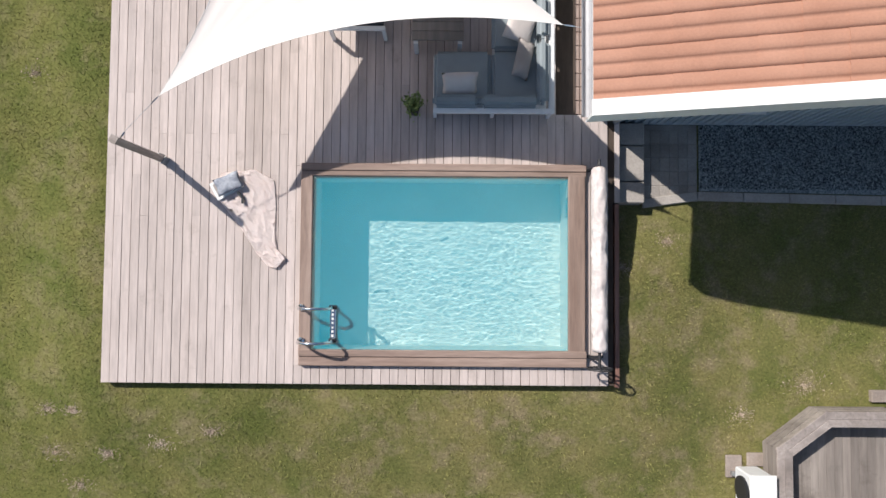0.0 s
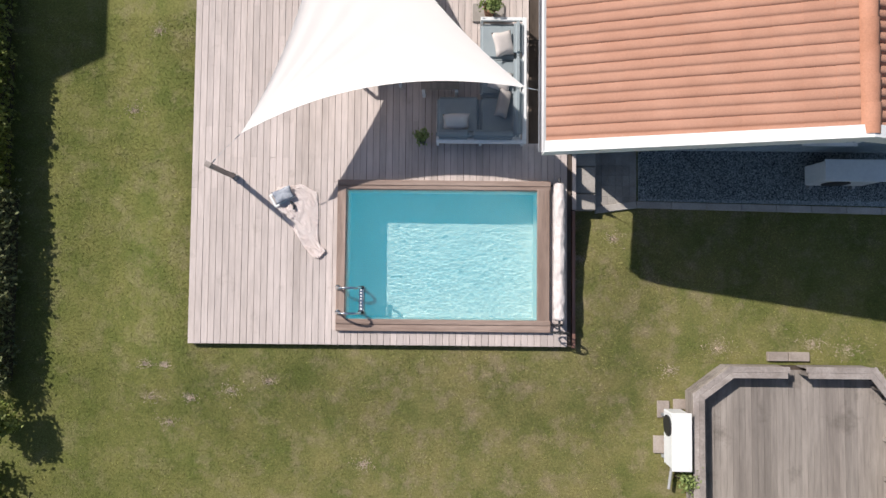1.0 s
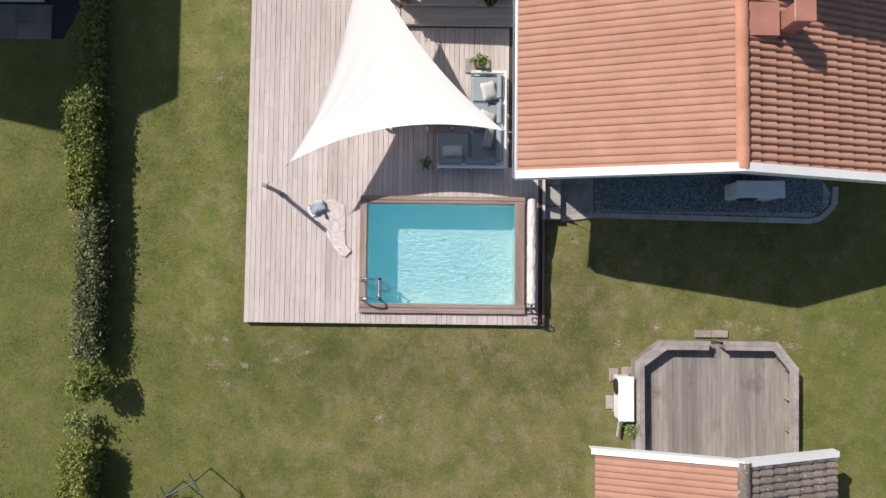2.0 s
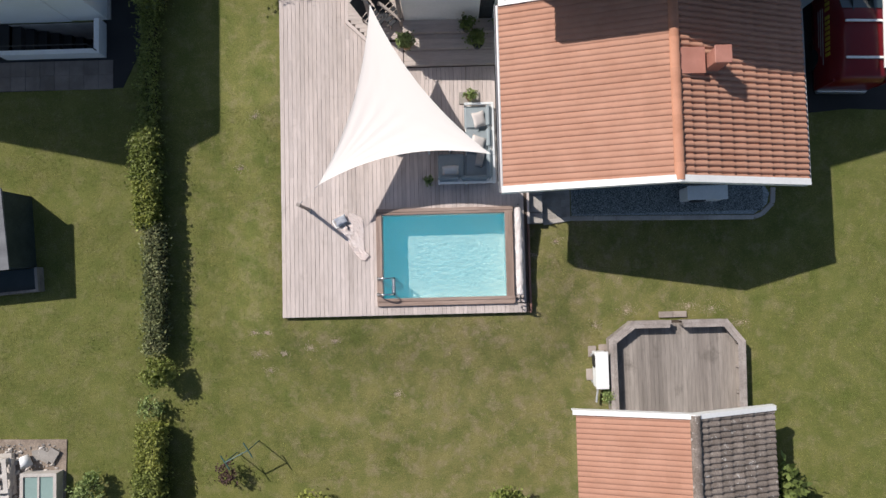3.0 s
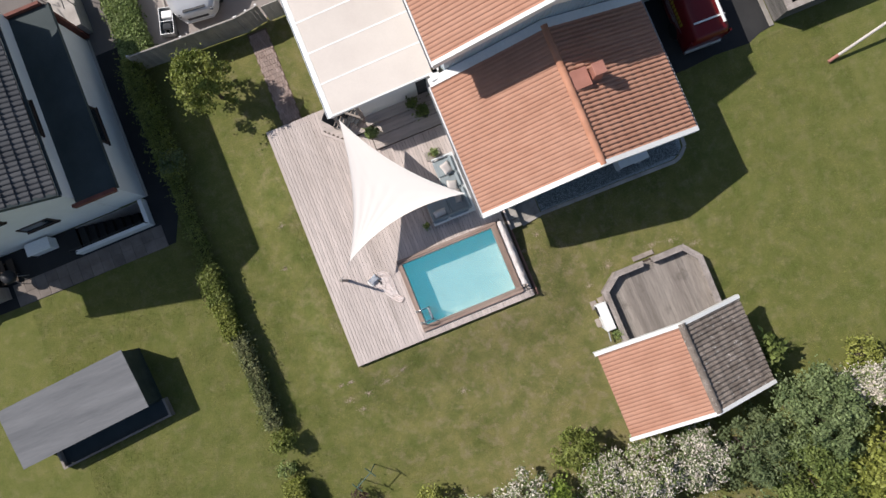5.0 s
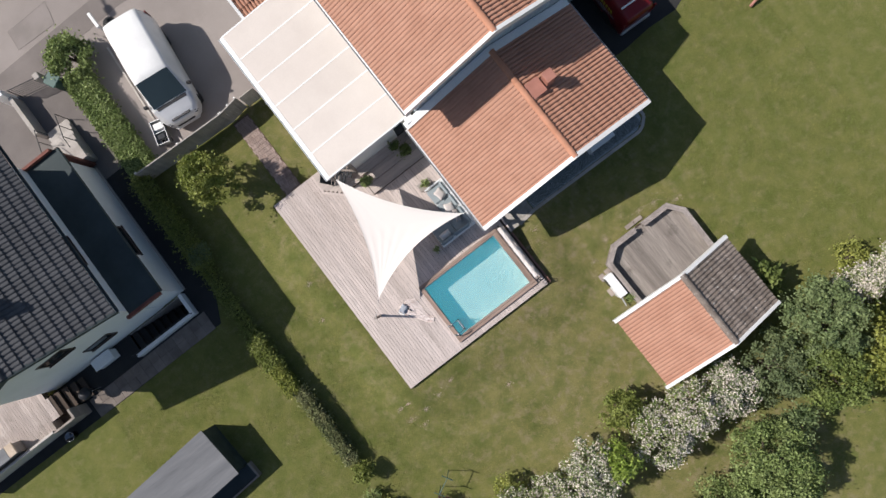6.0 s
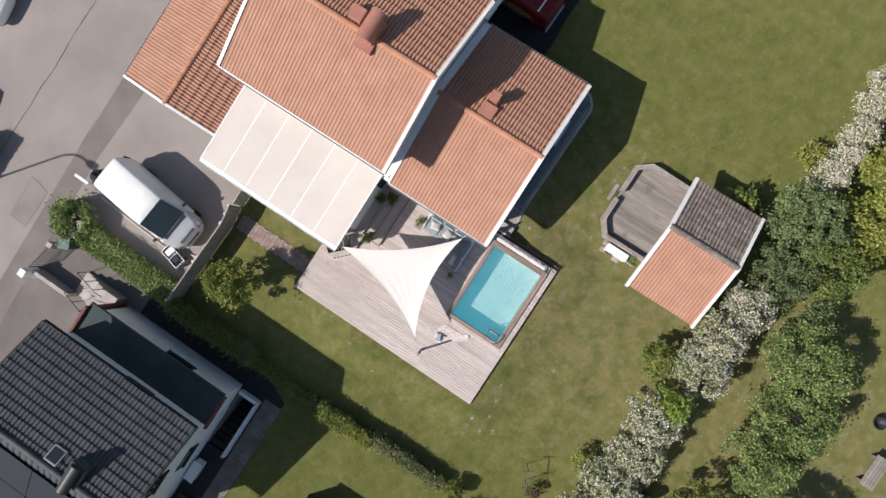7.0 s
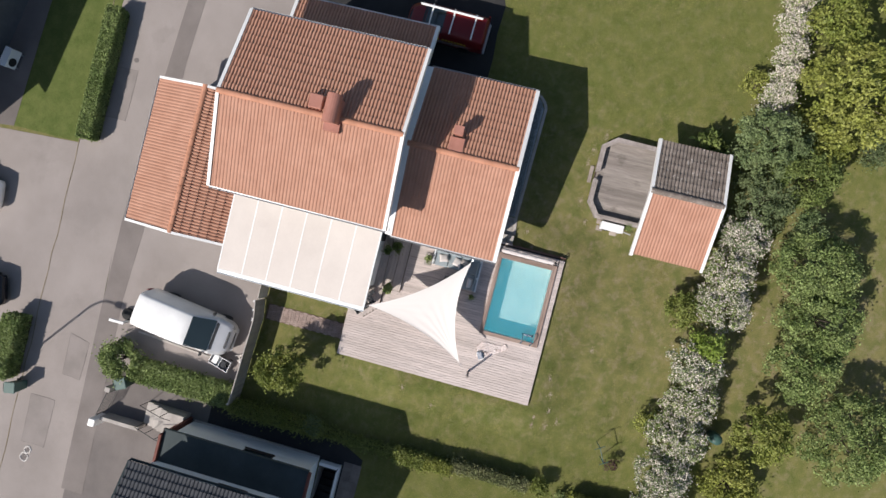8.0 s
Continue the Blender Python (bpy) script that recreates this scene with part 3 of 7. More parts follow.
def gable_walls(house, x0, x1, y0, y1, z_eave, z_ridge, material, thick=0.2):
    """Four walls; the gables stand at y0 and y1."""
    xm = (x0 + x1) / 2
    for y, t in ((y0, thick), (y1 - thick, thick)):
        bm = bmesh.new()
        out = [(x0, 0), (x1, 0), (x1, z_eave), (xm, z_ridge), (x0, z_eave)]
        f = [bm.verts.new((x, y, z)) for x, z in out]
        g = [bm.verts.new((x, y + t, z)) for x, z in out]
        bm.faces.new(f)
        bm.faces.new(g[::-1])
        for i in range(5):
            bm.faces.new((f[i], g[i], g[(i + 1) % 5], f[(i + 1) % 5]))
        bmesh.ops.recalc_face_normals(bm, faces=bm.faces)
        part("wall", bm, material, house)
    for x in (x0, x1 - thick):
        part("wall", boxes((x, x + thick, y0 + thick, y1 - thick, 0, z_eave)), material, house)


def gutter(house, a, b, r=0.06, material=None):
    a, b = Vector(a), Vector(b)
    d = (b - a).normalized()
    s = Vector((-d.y, d.x, 0))
    bm = bmesh.new()
    rows = [[bm.verts.new(p + s * (rr * math.cos(k * math.pi / 6)) + Vector((0, 0, -rr * math.sin(k * math.pi / 6)))) for k in range(7)] for p in (a, b) for rr in (r, r - 0.008)]
    for k in range(6):
        bm.faces.new((rows[0][k], rows[2][k], rows[2][k + 1], rows[0][k + 1]))
        bm.faces.new((rows[1][k], rows[1][k + 1], rows[3][k + 1], rows[3][k]))
    for e in (0, 6):
        bm.faces.new((rows[0][e], rows[1][e], rows[3][e], rows[2][e]))
    part("gutter", bm, material or M["gutter"], house, "grey half-round gutter")


# annex: one storey, gable to the south over the gravel bed
annex = thing("annex", (5.4, 3.9, 0), "one-storey pale blue annex with an orange tiled roof", "house")
gable_walls(annex, 2.05, 8.80, 1.9, 6.8, 2.78, 3.80, M["siding"])
bm = bmesh.new()
for i in range(56):
    x = 2.08 + 0.12 * i
    box(bm, x, x + 0.03, 1.872, 1.9, 0.15, 2.75 + (3.35 - abs(x - 5.4)) * 0.29)
part("siding_strip", bm, M["siding"], annex, "narrow vertical cover strips")
AX0, AXR, AX1, AE, AR, AS, AN = 1.39, 5.50, 9.25, 2.87, 4.02, 1.27, 6.24
roof_slope(annex, (AXR, AS + 0.06, AR), (AXR, AN, AR), (AX0, AS + 0.06, AE), M["tile"], label="sunlit orange tiles facing west")
roof_slope(annex, (AXR, AS + 0.06, AR), (AXR, AN, AR), (AX1, AS + 0.06, AE), M["tile"], h=0.036, edge=0.026, dip=0.036, label="red tiles facing east")
ridge_caps(annex, (AXR, AS + 0.02, AR + 0.0), (AXR, AN, AR + 0.0), M["ridge"])
bm = bmesh.new()
board_between(bm, (AX0 - 0.03, AS, AE), (AXR, AS, AR), (0, -1, 0), 0.14, 0.20)
part("barge_board", bm, M["white"], annex, "white barge board")
bm = bmesh.new()
board_between(bm, (AXR, AS, AR), (AX1 + 0.03, AS, AE), (0, -1, 0), 0.14, 0.20)
part("barge_board", bm, M["white"], annex, "white barge board")
gutter(annex, (AX0 - 0.05, AS, AE - 0.05), (AX0 - 0.05, AN, AE - 0.05))
gutter(annex, (AX1 + 0.05, AS, AE - 0.05), (AX1 + 0.05, AN, AE - 0.05))
part("eave_board", boxes((AX0 + 0.01, AX0 + 0.04, AS, AN, AE - 0.2, AE - 0.03)), M["white"], annex, "white eave board")
part("eave_board", boxes((AX1 - 0.04, AX1 - 0.01, AS, AN, AE - 0.2, AE - 0.03)), M["white"], annex, "white eave board")
for xa, xb in ((AX0, AXR), (AX1, AXR)):
    bm = bmesh.new()
    board_between(bm, (xa, AN + 0.19, AE), (xb, AN + 0.19, AR), (0, 1, 0), 0.28, 0.20, 0.07)
    part("wall_flashing", bm, M["white"], annex, "white flashing board along the taller wall")
part("downpipe", tubes(0.045, [(1.36, 1.75, 2.76), (1.5, 1.82, 2.6), (2.28, 1.86, 2.3), (2.34, 1.83, 2.1), (2.34, 1.83, 0.45)]), M["gutter"], annex, "grey downpipe")
window_in(annex, (3.75, 1.9, 1.5), 0.95, 1.1, (0, -1, 0), M["white"])
window_in(annex, (7.0, 1.9, 1.5), 0.95, 1.1, (0, -1, 0), M["white"])
window_in(annex, (2.05, 3.6, 1.5), 1.2, 1.2, (-1, 0, 0), M["white"])
# its metal chimney with a flat cowl on the east slope by the ridge
part("flashing", boxes((5.56, 6.22, 3.86, 4.50, 3.72, 4.03)), M["chimney"], annex, "red sheet-metal flashing")
part("chimney", boxes((6.30, 6.66, 3.98, 4.36, 3.5, 4.38), bevel=0.02), M["chimney"], annex, "red sheet-metal chimney")
part("chimney_cap", boxes((6.28, 6.69, 3.96, 4.39, 4.381, 4.42), bevel=0.015), M["chimney"], annex, "red flat chimney cap")

# main house, taller, north of the annex
house = thing("main_house", (5.5, 10.2, 0), "taller pale blue house with an orange tiled gable roof", "house")
HX0, HXR, HX1, HE, HR, HS, HN = 1.57, 5.47, 9.35, 4.94, 6.08, 6.10, 14.12
gable_walls(house, 2.05, 8.9, 6.50, 13.7, 4.86, 5.9, M["siding"])
bm = bmesh.new()
for i in range(58):
    x = 2.08 + 0.12 * i
    box(bm, x, x + 0.03, 6.475, 6.50, 2.4, 4.86 + (3.4 - abs(x - 5.47)) * 0.28)
part("siding_strip", bm, M["siding"], house, "narrow vertical cover strips")
roof_slope(house, (HXR, HS + 0.06, HR), (HXR, HN - 0.06, HR), (HX0, HS + 0.06, HE), M["tile"], label="sunlit orange tiles facing west")
roof_slope(house, (HXR, HS + 0.06, HR), (HXR, HN - 0.06, HR), (HX1, HS + 0.06, HE), M["tile"], h=0.036, edge=0.026, dip=0.036, label="red tiles facing east")
ridge_caps(house, (HXR, HS + 0.02, HR), (HXR, HN - 0.02, HR), M["ridge"])
for y, o in ((HS, -1), (HN, 1)):
    for xa in (HX0 - 0.03, HX1 + 0.03):
        bm = bmesh.new()
        board_between(bm, (xa, y, HE), (HXR, y, HR), (0, o, 0), 0.11, 0.22)
        part("barge_board", bm, M["white"], house, "white barge board")
gutter(house, (HX0 - 0.05, HS, HE - 0.05), (HX0 - 0.05, HN, HE - 0.05))
gutter(house, (HX1 + 0.05, HS, HE - 0.05), (HX1 + 0.05, HN, HE - 0.05), material=M["white_metal"])
part("eave_board", boxes((HX0 + 0.01, HX0 + 0.04, HS, HN, HE - 0.22, HE - 0.03)), M["white"], house, "white eave board")
part("corner_block", boxes((1.50, 1.84, 6.30, 6.54, 2.60, 3.05)), M["white"], house, "white boxed eave end")
# chimney with a rounded cowl, and a square roof hatch
part("chimney", boxes((5.20, 6.20, 8.78, 9.32, 5.5, 6.65), bevel=0.02), M["chimney"], house, "red sheet-metal chimney")
bm = bmesh.new()
rows = [[bm.verts.new((x, 9.05 + 0.30 * math.cos(k * math.pi / 10), 6.65 + 0.26 * math.sin(k * math.pi / 10))) for k in range(11)] for x in (5.15, 6.30)]
for k in range(10):
    bm.faces.new((rows[0][k], rows[1][k], rows[1][k + 1], rows[0][k + 1]))
bm.faces.new(rows[0][::-1])
bm.faces.new(rows[1])
part("chimney_cap", bm, M["chimney"], house, "rounded red chimney cowl", smooth=False)
part("flashing", boxes((4.90, 5.45, 8.72, 9.4, 5.94, 6.15)), M["chimney"], house, "red sheet-metal flashing")
part("roof_hatch", boxes((5.66, 6.24, 9.62, 10.2, 5.8, 6.24), bevel=0.03), M["chimney"], house, "red sheet-metal roof hatch")

# lower roof on the east side of the main house
lean = thing("side_roof", (10.4, 9.7, 0), "low dark-tiled side roof with white edging", "carport")
roof_slope(lean, (9.35, 6.5, 3.1), (9.35, 13.2, 3.1), (11.15, 6.5, 2.6), M["tile"], h=0.036, edge=0.026, dip=0.036, label="shaded red tiles")
bm = bmesh.new()
board_between(bm, (9.3, 6.42, 3.1), (11.2, 6.42, 2.6), (0, -1, 0), 0.12, 0.18)
part("barge_board", bm, M["white"], lean)
bm = bmesh.new()
board_between(bm, (9.3, 13.25, 3.1), (11.2, 13.25, 2.6), (0, 1, 0), 0.12, 0.18)
part("barge_board", bm, M["white"], lean)
gutter(lean, (11.2, 6.4, 2.56), (11.2, 13.25, 2.56), material=M["white_metal"])
part("wall", boxes((9.0, 10.9, 7.0, 7.15, 0, 2.6)), M["siding"], lean)
part("wall", boxes((10.75, 10.9, 7.15, 12.9, 0, 2.55)), M["siding"], lean)

# garage with its ridge across, north of the main house
garage = thing("garage", (2.6, 16.4, 0), "low garage with a sunlit orange tiled roof", "garage")
GX0, GX1, GS, GR, GN = -1.08, 6.02, 13.95, 16.36, 19.03
for y, z0 in ((GS + 0.5, 0), (GN - 0.7, 0)):
    part("wall", boxes((GX0 + 0.4, GX1 - 0.3, y, y + 0.2, 0, 2.4)), M["siding"], garage)
for x in (GX0 + 0.4, GX1 - 0.5):
    part("wall", boxes((x, x + 0.2, GS + 0.7, GN - 0.7, 0, 2.45)), M["siding"], garage)
roof_slope(garage, (GX0 + 0.05, GR, 3.05), (GX1 - 0.05, GR, 3.05), (GX0 + 0.05, GS, 2.45), M["tile"], h=0.036, edge=0.026, dip=0.036, label="red tiles facing south")
roof_slope(garage, (GX0 + 0.05, GR, 3.05), (GX1 - 0.05, GR, 3.05), (GX0 + 0.05, GN, 2.4), M["tile"], label="orange tiles facing the street")
ridge_caps(garage, (GX0, GR, 3.05), (GX1, GR, 3.05), M["ridge"])
for x, o in ((GX0, -1), (GX1, 1)):
    for ya, za in ((GS, 2.45), (GN, 2.4)):
        bm = bmesh.new()
        board_between(bm, (x, ya, za), (x, GR, 3.05), (o, 0, 0), 0.09, 0.2)
        part("barge_board", bm, M["white"], garage, "white barge board")
gutter(garage, (GX0, GN + 0.05, 2.36), (GX1, GN + 0.05, 2.36))
part("garage_door", boxes((-0.62, -0.60, 15.0, 17.6, 0.02, 2.2)), M["white"], garage, "white panelled garage door")

# covered terrace west of the main house
terrace = thing("terrace_roof", (-0.4, 10.2, 0), "white panelled terrace roof between house and lawn", "terrace roof")
TX0, TX1, TS, TN, TZ0, TZ1 = -2.18, 1.64, 6.63, 13.82, 2.70, 2.86
m, lu, lv = slope_frame((TX1, TS, TZ1), (TX1, TN, TZ1), (TX0, TS, TZ0))
pitch = lu / 6
for i in range(6):
    bm = bmesh.new()
    box(bm, i * pitch + 0.031, (i + 1) * pitch - 0.031, 0.0, lv - 0.05, -0.02, 0.016, m=m)
    part("roof_panel", bm, M["pergola"], terrace, "milky white roof panel")
for i in range(7):
    bm = bmesh.new()
    box(bm, i * pitch - 0.03, i * pitch + 0.03, -0.02, lv, -0.12, 0.022, m=m)
    part("rafter", bm, M["white"], terrace, "white glazing bar")
part("edge_beam", boxes((TX0 - 0.08, TX0 + 0.04, TS - 0.03, TN + 0.03, TZ0 - 0.16, TZ0 + 0.0)), M["white"], terrace, "white edge beam")
gutter(terrace, (TX0 - 0.13, TS - 0.03, TZ0 - 0.02), (TX0 - 0.13, TN + 0.03, TZ0 - 0.02), material=M["white_metal"])
for y in (TS + 0.08, 8.9, 11.4, TN - 0.1):
    part("post", boxes((TX0 - 0.04, TX0 + 0.06, y - 0.05, y + 0.05, 0.02, TZ0 - 0.16), bevel=0.008), M["post_wood"], terrace, "weathered timber post")
part("side_wall", boxes((-1.22, 0.92, 6.74, 6.84, 0.9, 2.74)), M["white"], terrace, "white boarded end wall")
part("door_glass", boxes((0.95, 1.85, 6.76, 6.80, 0.92, 2.6)), M["window_glass"], terrace, "glazed terrace door")
part("door_frame", boxes((0.92, 0.99, 6.73, 6.83, 0.9, 2.62), (1.40, 1.47, 6.73, 6.83, 0.9, 2.62), (1.85, 1.92, 6.73, 6.83, 0.9, 2.62)), M["white"], terrace, "white door frame")
part("corner_post", boxes((-1.36, -1.24, 6.66, 6.78, 0.5, 2.55), bevel=0.008), M["post_wood"], terrace, "timber corner post")

# ---------------------------------------------------------------- garden shed
shed = thing("garden_shed", (5.9, -6.2, 0), "garden shed with half orange, half mossy grey tiled roof", "shed")
SX0, SXR, SX1, SN, SS, SE, SR = 3.22, 6.22, 8.76, -4.64, -7.92, 1.66, 2.48
gable_walls(shed, 4.0, 8.4, -7.5, -5.35, 1.64, 2.38, M["siding"], 0.12)
roof_slope(shed, (SXR, SS + 0.05, SR), (SXR, SN - 0.05, SR), (SX0 + 0.1, SS + 0.05, SE), M["tile"], label="orange tiles on the west slope")
roof_slope(shed, (SXR, SS + 0.05, SR), (SXR, SN - 0.05, SR), (SX1 - 0.05, SS + 0.05, SE), M["tile_grey"], l=0.36, w=0.33, h=0.028, edge=0.034, dip=0.026, label="old grey tiles with pale lichen")
ridge_caps(shed, (SXR + 0.02, SS + 0.03, SR), (SXR + 0.02, SN - 0.03, SR), M["tile_grey"], 0.13)
for y, o in ((SN, 1), (SS, -1)):
    for xa in (SX0, SX1):
        bm = bmesh.new()
        board_between(bm, (xa, y, SE), (SXR, y, SR), (0, o, 0), 0.10, 0.15)
        part("barge_board", bm, M["white"], shed, "white barge board")

# ---------------------------------------------------------------- deck and pool
DX0, DX1, DY0, DY1, DZ = -5.06, 2.32, -2.0, 7.80, 0.46
PX0, PX1, PY0, PY1 = -2.21, 1.87, -1.73, 1.14
deck = thing("deck", (-1.4, 2.9, 0), "sun-bleached timber decking on joists around the pool", "decking", kind="structure")
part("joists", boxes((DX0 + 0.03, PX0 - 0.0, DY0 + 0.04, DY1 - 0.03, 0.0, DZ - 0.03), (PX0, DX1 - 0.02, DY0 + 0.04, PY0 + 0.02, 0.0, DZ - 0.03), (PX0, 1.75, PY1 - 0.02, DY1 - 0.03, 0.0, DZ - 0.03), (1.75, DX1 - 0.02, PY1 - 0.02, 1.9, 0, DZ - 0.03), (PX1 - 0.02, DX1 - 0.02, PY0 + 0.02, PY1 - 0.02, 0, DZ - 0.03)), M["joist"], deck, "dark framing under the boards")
board_meshes = {}


def deck_board(x, y0, y1, w=0.1195, z=DZ, parent=None):
    key = (round(w, 3), round(y1 - y0, 2))
    if key not in board_meshes:
        bm = boxes((-w / 2, w / 2, 0, y1 - y0, -0.028, 0))
        edges = [e for e in bm.edges if abs(e.verts[0].co.y - e.verts[1].co.y) > 0.05 and e.verts[0].co.z > -0.01]
        bmesh.ops.bevel(bm, geom=edges, offset=0.003, segments=1, affect="EDGES")
        board_meshes[key] = mesh_of("board", bm, M["deck"])
    ob = new("board", board_meshes[key])
    ob.parent = parent or deck
    ob.matrix_parent_inverse = base_matrix(parent or deck).inverted()
    ob.matrix_basis = pose(x + random.uniform(-0.0015, 0.0015), y0, z + random.uniform(-0.002, 0.002))


rnd = random.Random(4)
pitch = 0.1255
for i in range(59):
    x = DX0 + 0.0625 + pitch * i
    if x > DX1 - 0.04:
        break
    if x < PX0 - 0.03:
        spans = [(DY0, DY1)]
    elif x < PX1 + 0.03:
        if x - pitch / 2 < PX0:
            deck_board((x - pitch / 2 + PX0) / 2 - 0.002, PY0 - 0.004, PY1 + 0.004, PX0 - x + pitch / 2 - 0.007)
        top = DY1 if x < -1.3 else (5.46 if x < 1.5 else 1.92)
        spans = [(DY0, PY0 - 0.006), (PY1 + 0.006, top)]
    else:
        spans = [(DY0, 1.92)]
    for a, b in spans:
        cuts = [a]
        if b - a > 5:
            k = rnd.choice((2.4, 3.0, 3.6, 4.2, 4.8))
            cuts += [a + k] + ([a + k + rnd.choice((3.0, 3.6, 4.2))] if b - a - k > 4.4 else [])
        elif b - a > 2 and rnd.random() < 0.5:
            cuts += [a + rnd.choice((1.2, 1.8))]
        cuts.append(b)
        for c0, c1 in zip(cuts, cuts[1:]):
            deck_board(x, c0 + 0.001, c1 - 0.001)
part("fascia", boxes((DX1 + 0.0, DX1 + 0.055, DY0 - 0.02, 0.62, 0.05, DZ + 0.015)), M["fascia"], deck, "red-brown edge board")
deck_board(DX1 + 0.037, 0.64, 1.92, 0.072)
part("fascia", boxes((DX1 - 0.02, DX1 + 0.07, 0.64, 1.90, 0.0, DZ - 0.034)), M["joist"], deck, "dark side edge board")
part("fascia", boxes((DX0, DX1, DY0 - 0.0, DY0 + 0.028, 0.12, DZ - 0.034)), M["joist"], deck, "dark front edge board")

pool = thing("pool", (-0.2, -0.3, 0), "rectangular sunken pool with brown timber coping and clear turquoise water", "pool")
WX0, WX1, WY0, WY1, WZ, FZ = -2.06, 1.65, -1.51, 1.0, 0.495, -0.395
part("liner_floor", boxes((WX0 - 0.03, WX1 + 0.03, WY0 - 0.03, WY1 + 0.03, FZ - 0.05, FZ)), M["liner"], pool, "pale turquoise liner floor")
for r in ((WX0 - 0.03, WX0, WY0 - 0.03, WY1 + 0.03, FZ, 0.53), (WX1, WX1 + 0.03, WY0 - 0.03, WY1 + 0.03, FZ, 0.53), (WX0, WX1, WY0 - 0.03, WY0, FZ, 0.53), (WX0, WX1, WY1, WY1 + 0.03, FZ, 0.53)):
    part("liner_wall", boxes(r), M["liner"], pool, "turquoise liner wall")
bm = bmesh.new()
nx, ny = 260, 180
grid = []
for j in range(ny + 1):
    for i in range(nx + 1):
        x, y = WX0 + (WX1 - WX0) * i / nx, WY0 + (WY1 - WY0) * j / ny
        z = WZ + 0.005 * noise.noise((1.6 * x, 2.2 * y, 0)) + 0.0014 * noise.noise((5 * x, 9 * y, 3)) + 0.0007 * noise.noise((13 * x, 24 * y, 7))
        grid.append(bm.verts.new((x, y, z)))
for j in range(ny):
    for i in range(nx):
        k = j * (nx + 1) + i
        bm.faces.new((grid[k], grid[k + 1], grid[k + nx + 2], grid[k + nx + 1]))
water = part("water", bm, M["water"], pool, "rippled clear water", smooth=True)
water.cycles.is_caustics_caster = True
for ob in pool.children:
    if ob.name.startswith("liner"):
        ob.cycles.is_caustics_receiver = True
part("coping", boxes((PX0, WX0 + 0.02, WY0 - 0.02, WY1 + 0.02, 0.47, 0.55), bevel=0.01), M["coping"], pool, "brown timber coping board")
part("coping", boxes((WX1 - 0.02, PX1, WY0 - 0.02, WY1 + 0.02, 0.47, 0.55), bevel=0.01), M["coping"], pool, "brown timber coping board")
part("coping", boxes((PX0, PX1 + 0.02, PY0, PY0 + 0.13, 0.46, 0.545), bevel=0.01), M["coping_ew"], pool, "brown timber coping board")
part("coping", boxes((PX0, PX1 + 0.02, PY0 + 0.133, WY0 + 0.012, 0.46, 0.56), bevel=0.01), M["coping_ew"], pool, "brown timber coping board")
part("coping", boxes((PX0, PX1 + 0.02, WY1 + 0.065, PY1 + 0.03, 0.46, 0.555), bevel=0.01), M["coping_ew"], pool, "brown timber coping board")
part("coping", boxes((PX0, PX1 + 0.02, WY1 - 0.012, WY1 + 0.062, 0.46, 0.545), bevel=0.01), M["coping_ew"], pool, "brown timber coping board")
part("skimmer", boxes((WX1 - 0.03, WX1 - 0.005, 0.42, 0.72, 0.24, 0.44), bevel=0.01), M["white"], pool, "white skimmer opening")

# ---------------------------------------------------------------- paving and gravel by the annex


def pieces(parent, name, xs, ys, sx, sy, z0, z1, material, gap=0.008, offset=0.0, keep=None):
    """Rows of paving pieces sharing one mesh, each an object under its parent."""
    bm = boxes((-sx / 2 + gap / 2, sx / 2 - gap / 2, -sy / 2 + gap / 2, sy / 2 - gap / 2, z0 - z1, 0))
    top = [e for e in bm.edges if e.verts[0].co.z > -0.001 and e.verts[1].co.z > -0.001]
    bmesh.ops.bevel(bm, geom=top, offset=min(0.006, sx / 12), segments=1, affect="EDGES")
    me = mesh_of(name, bm, material)
    j, y = 0, ys[0] + sy / 2
    while y < ys[1] - sy / 2 + 0.01:
        x = xs[0] + sx / 2 + (offset * sx if j % 2 else 0)
        while x < xs[1] - sx / 2 + 0.01:
            if keep is None or keep(x, y):
                ob = new(name, me)
                ob.parent = parent
                ob.matrix_parent_inverse = base_matrix(parent).inverted()
                ob.matrix_basis = pose(x, y, z1 + random.uniform(-0.003, 0.003), random.uniform(-0.4, 0.4), random.uniform(-0.4, 0.4), random.uniform(-0.6, 0.6))
            x += sx
        y += sy
        j += 1


paving = tagged(part("paving_strip", boxes((1.52, 2.03, 1.93, 5.44, 0.05, 0.36)), M["soil"]), "red-brown paver strip between deck and annex wall", "paving", kind="structure")
pieces(paving, "paver", (1.52, 2.03), (1.94, 5.44), 0.102, 0.205, 0.30, 0.405, M["brick_paver"], offset=0.0)
paving = tagged(part("paving_bed", boxes((2.84, 3.70, 0.72, 1.89, -0.05, 0.026)), M["paver"]), "grey concrete pavers beside the gravel bed", "paving", kind="structure")
pieces(paving, "paver", (2.85, 3.70), (0.74, 1.88), 0.142, 0.213, -0.03, 0.035, M["paver"], gap=0.005)
step_block = thing("stone_step", (2.6, 1.25, 0), "row of grey concrete step blocks beside the deck", "step", kind="structure")
for y0, y1 in ((0.66, 0.98), (0.99, 1.52), (1.53, 1.86)):
    part("block", boxes((2.40, 2.82, y0, y1 - 0.006, 0.0, 0.27), bevel=0.015), M["concrete"], step_block)
gravel = tagged(part("gravel_bed", sheet([(3.74, 0.88), (9.30, 0.80), (9.72, 1.1), (9.80, 1.45), (9.5, 1.92), (3.74, 1.92)], 0.02), M["gravel"]), "dark gravel bed along the annex gable", "gravel", kind="structure")
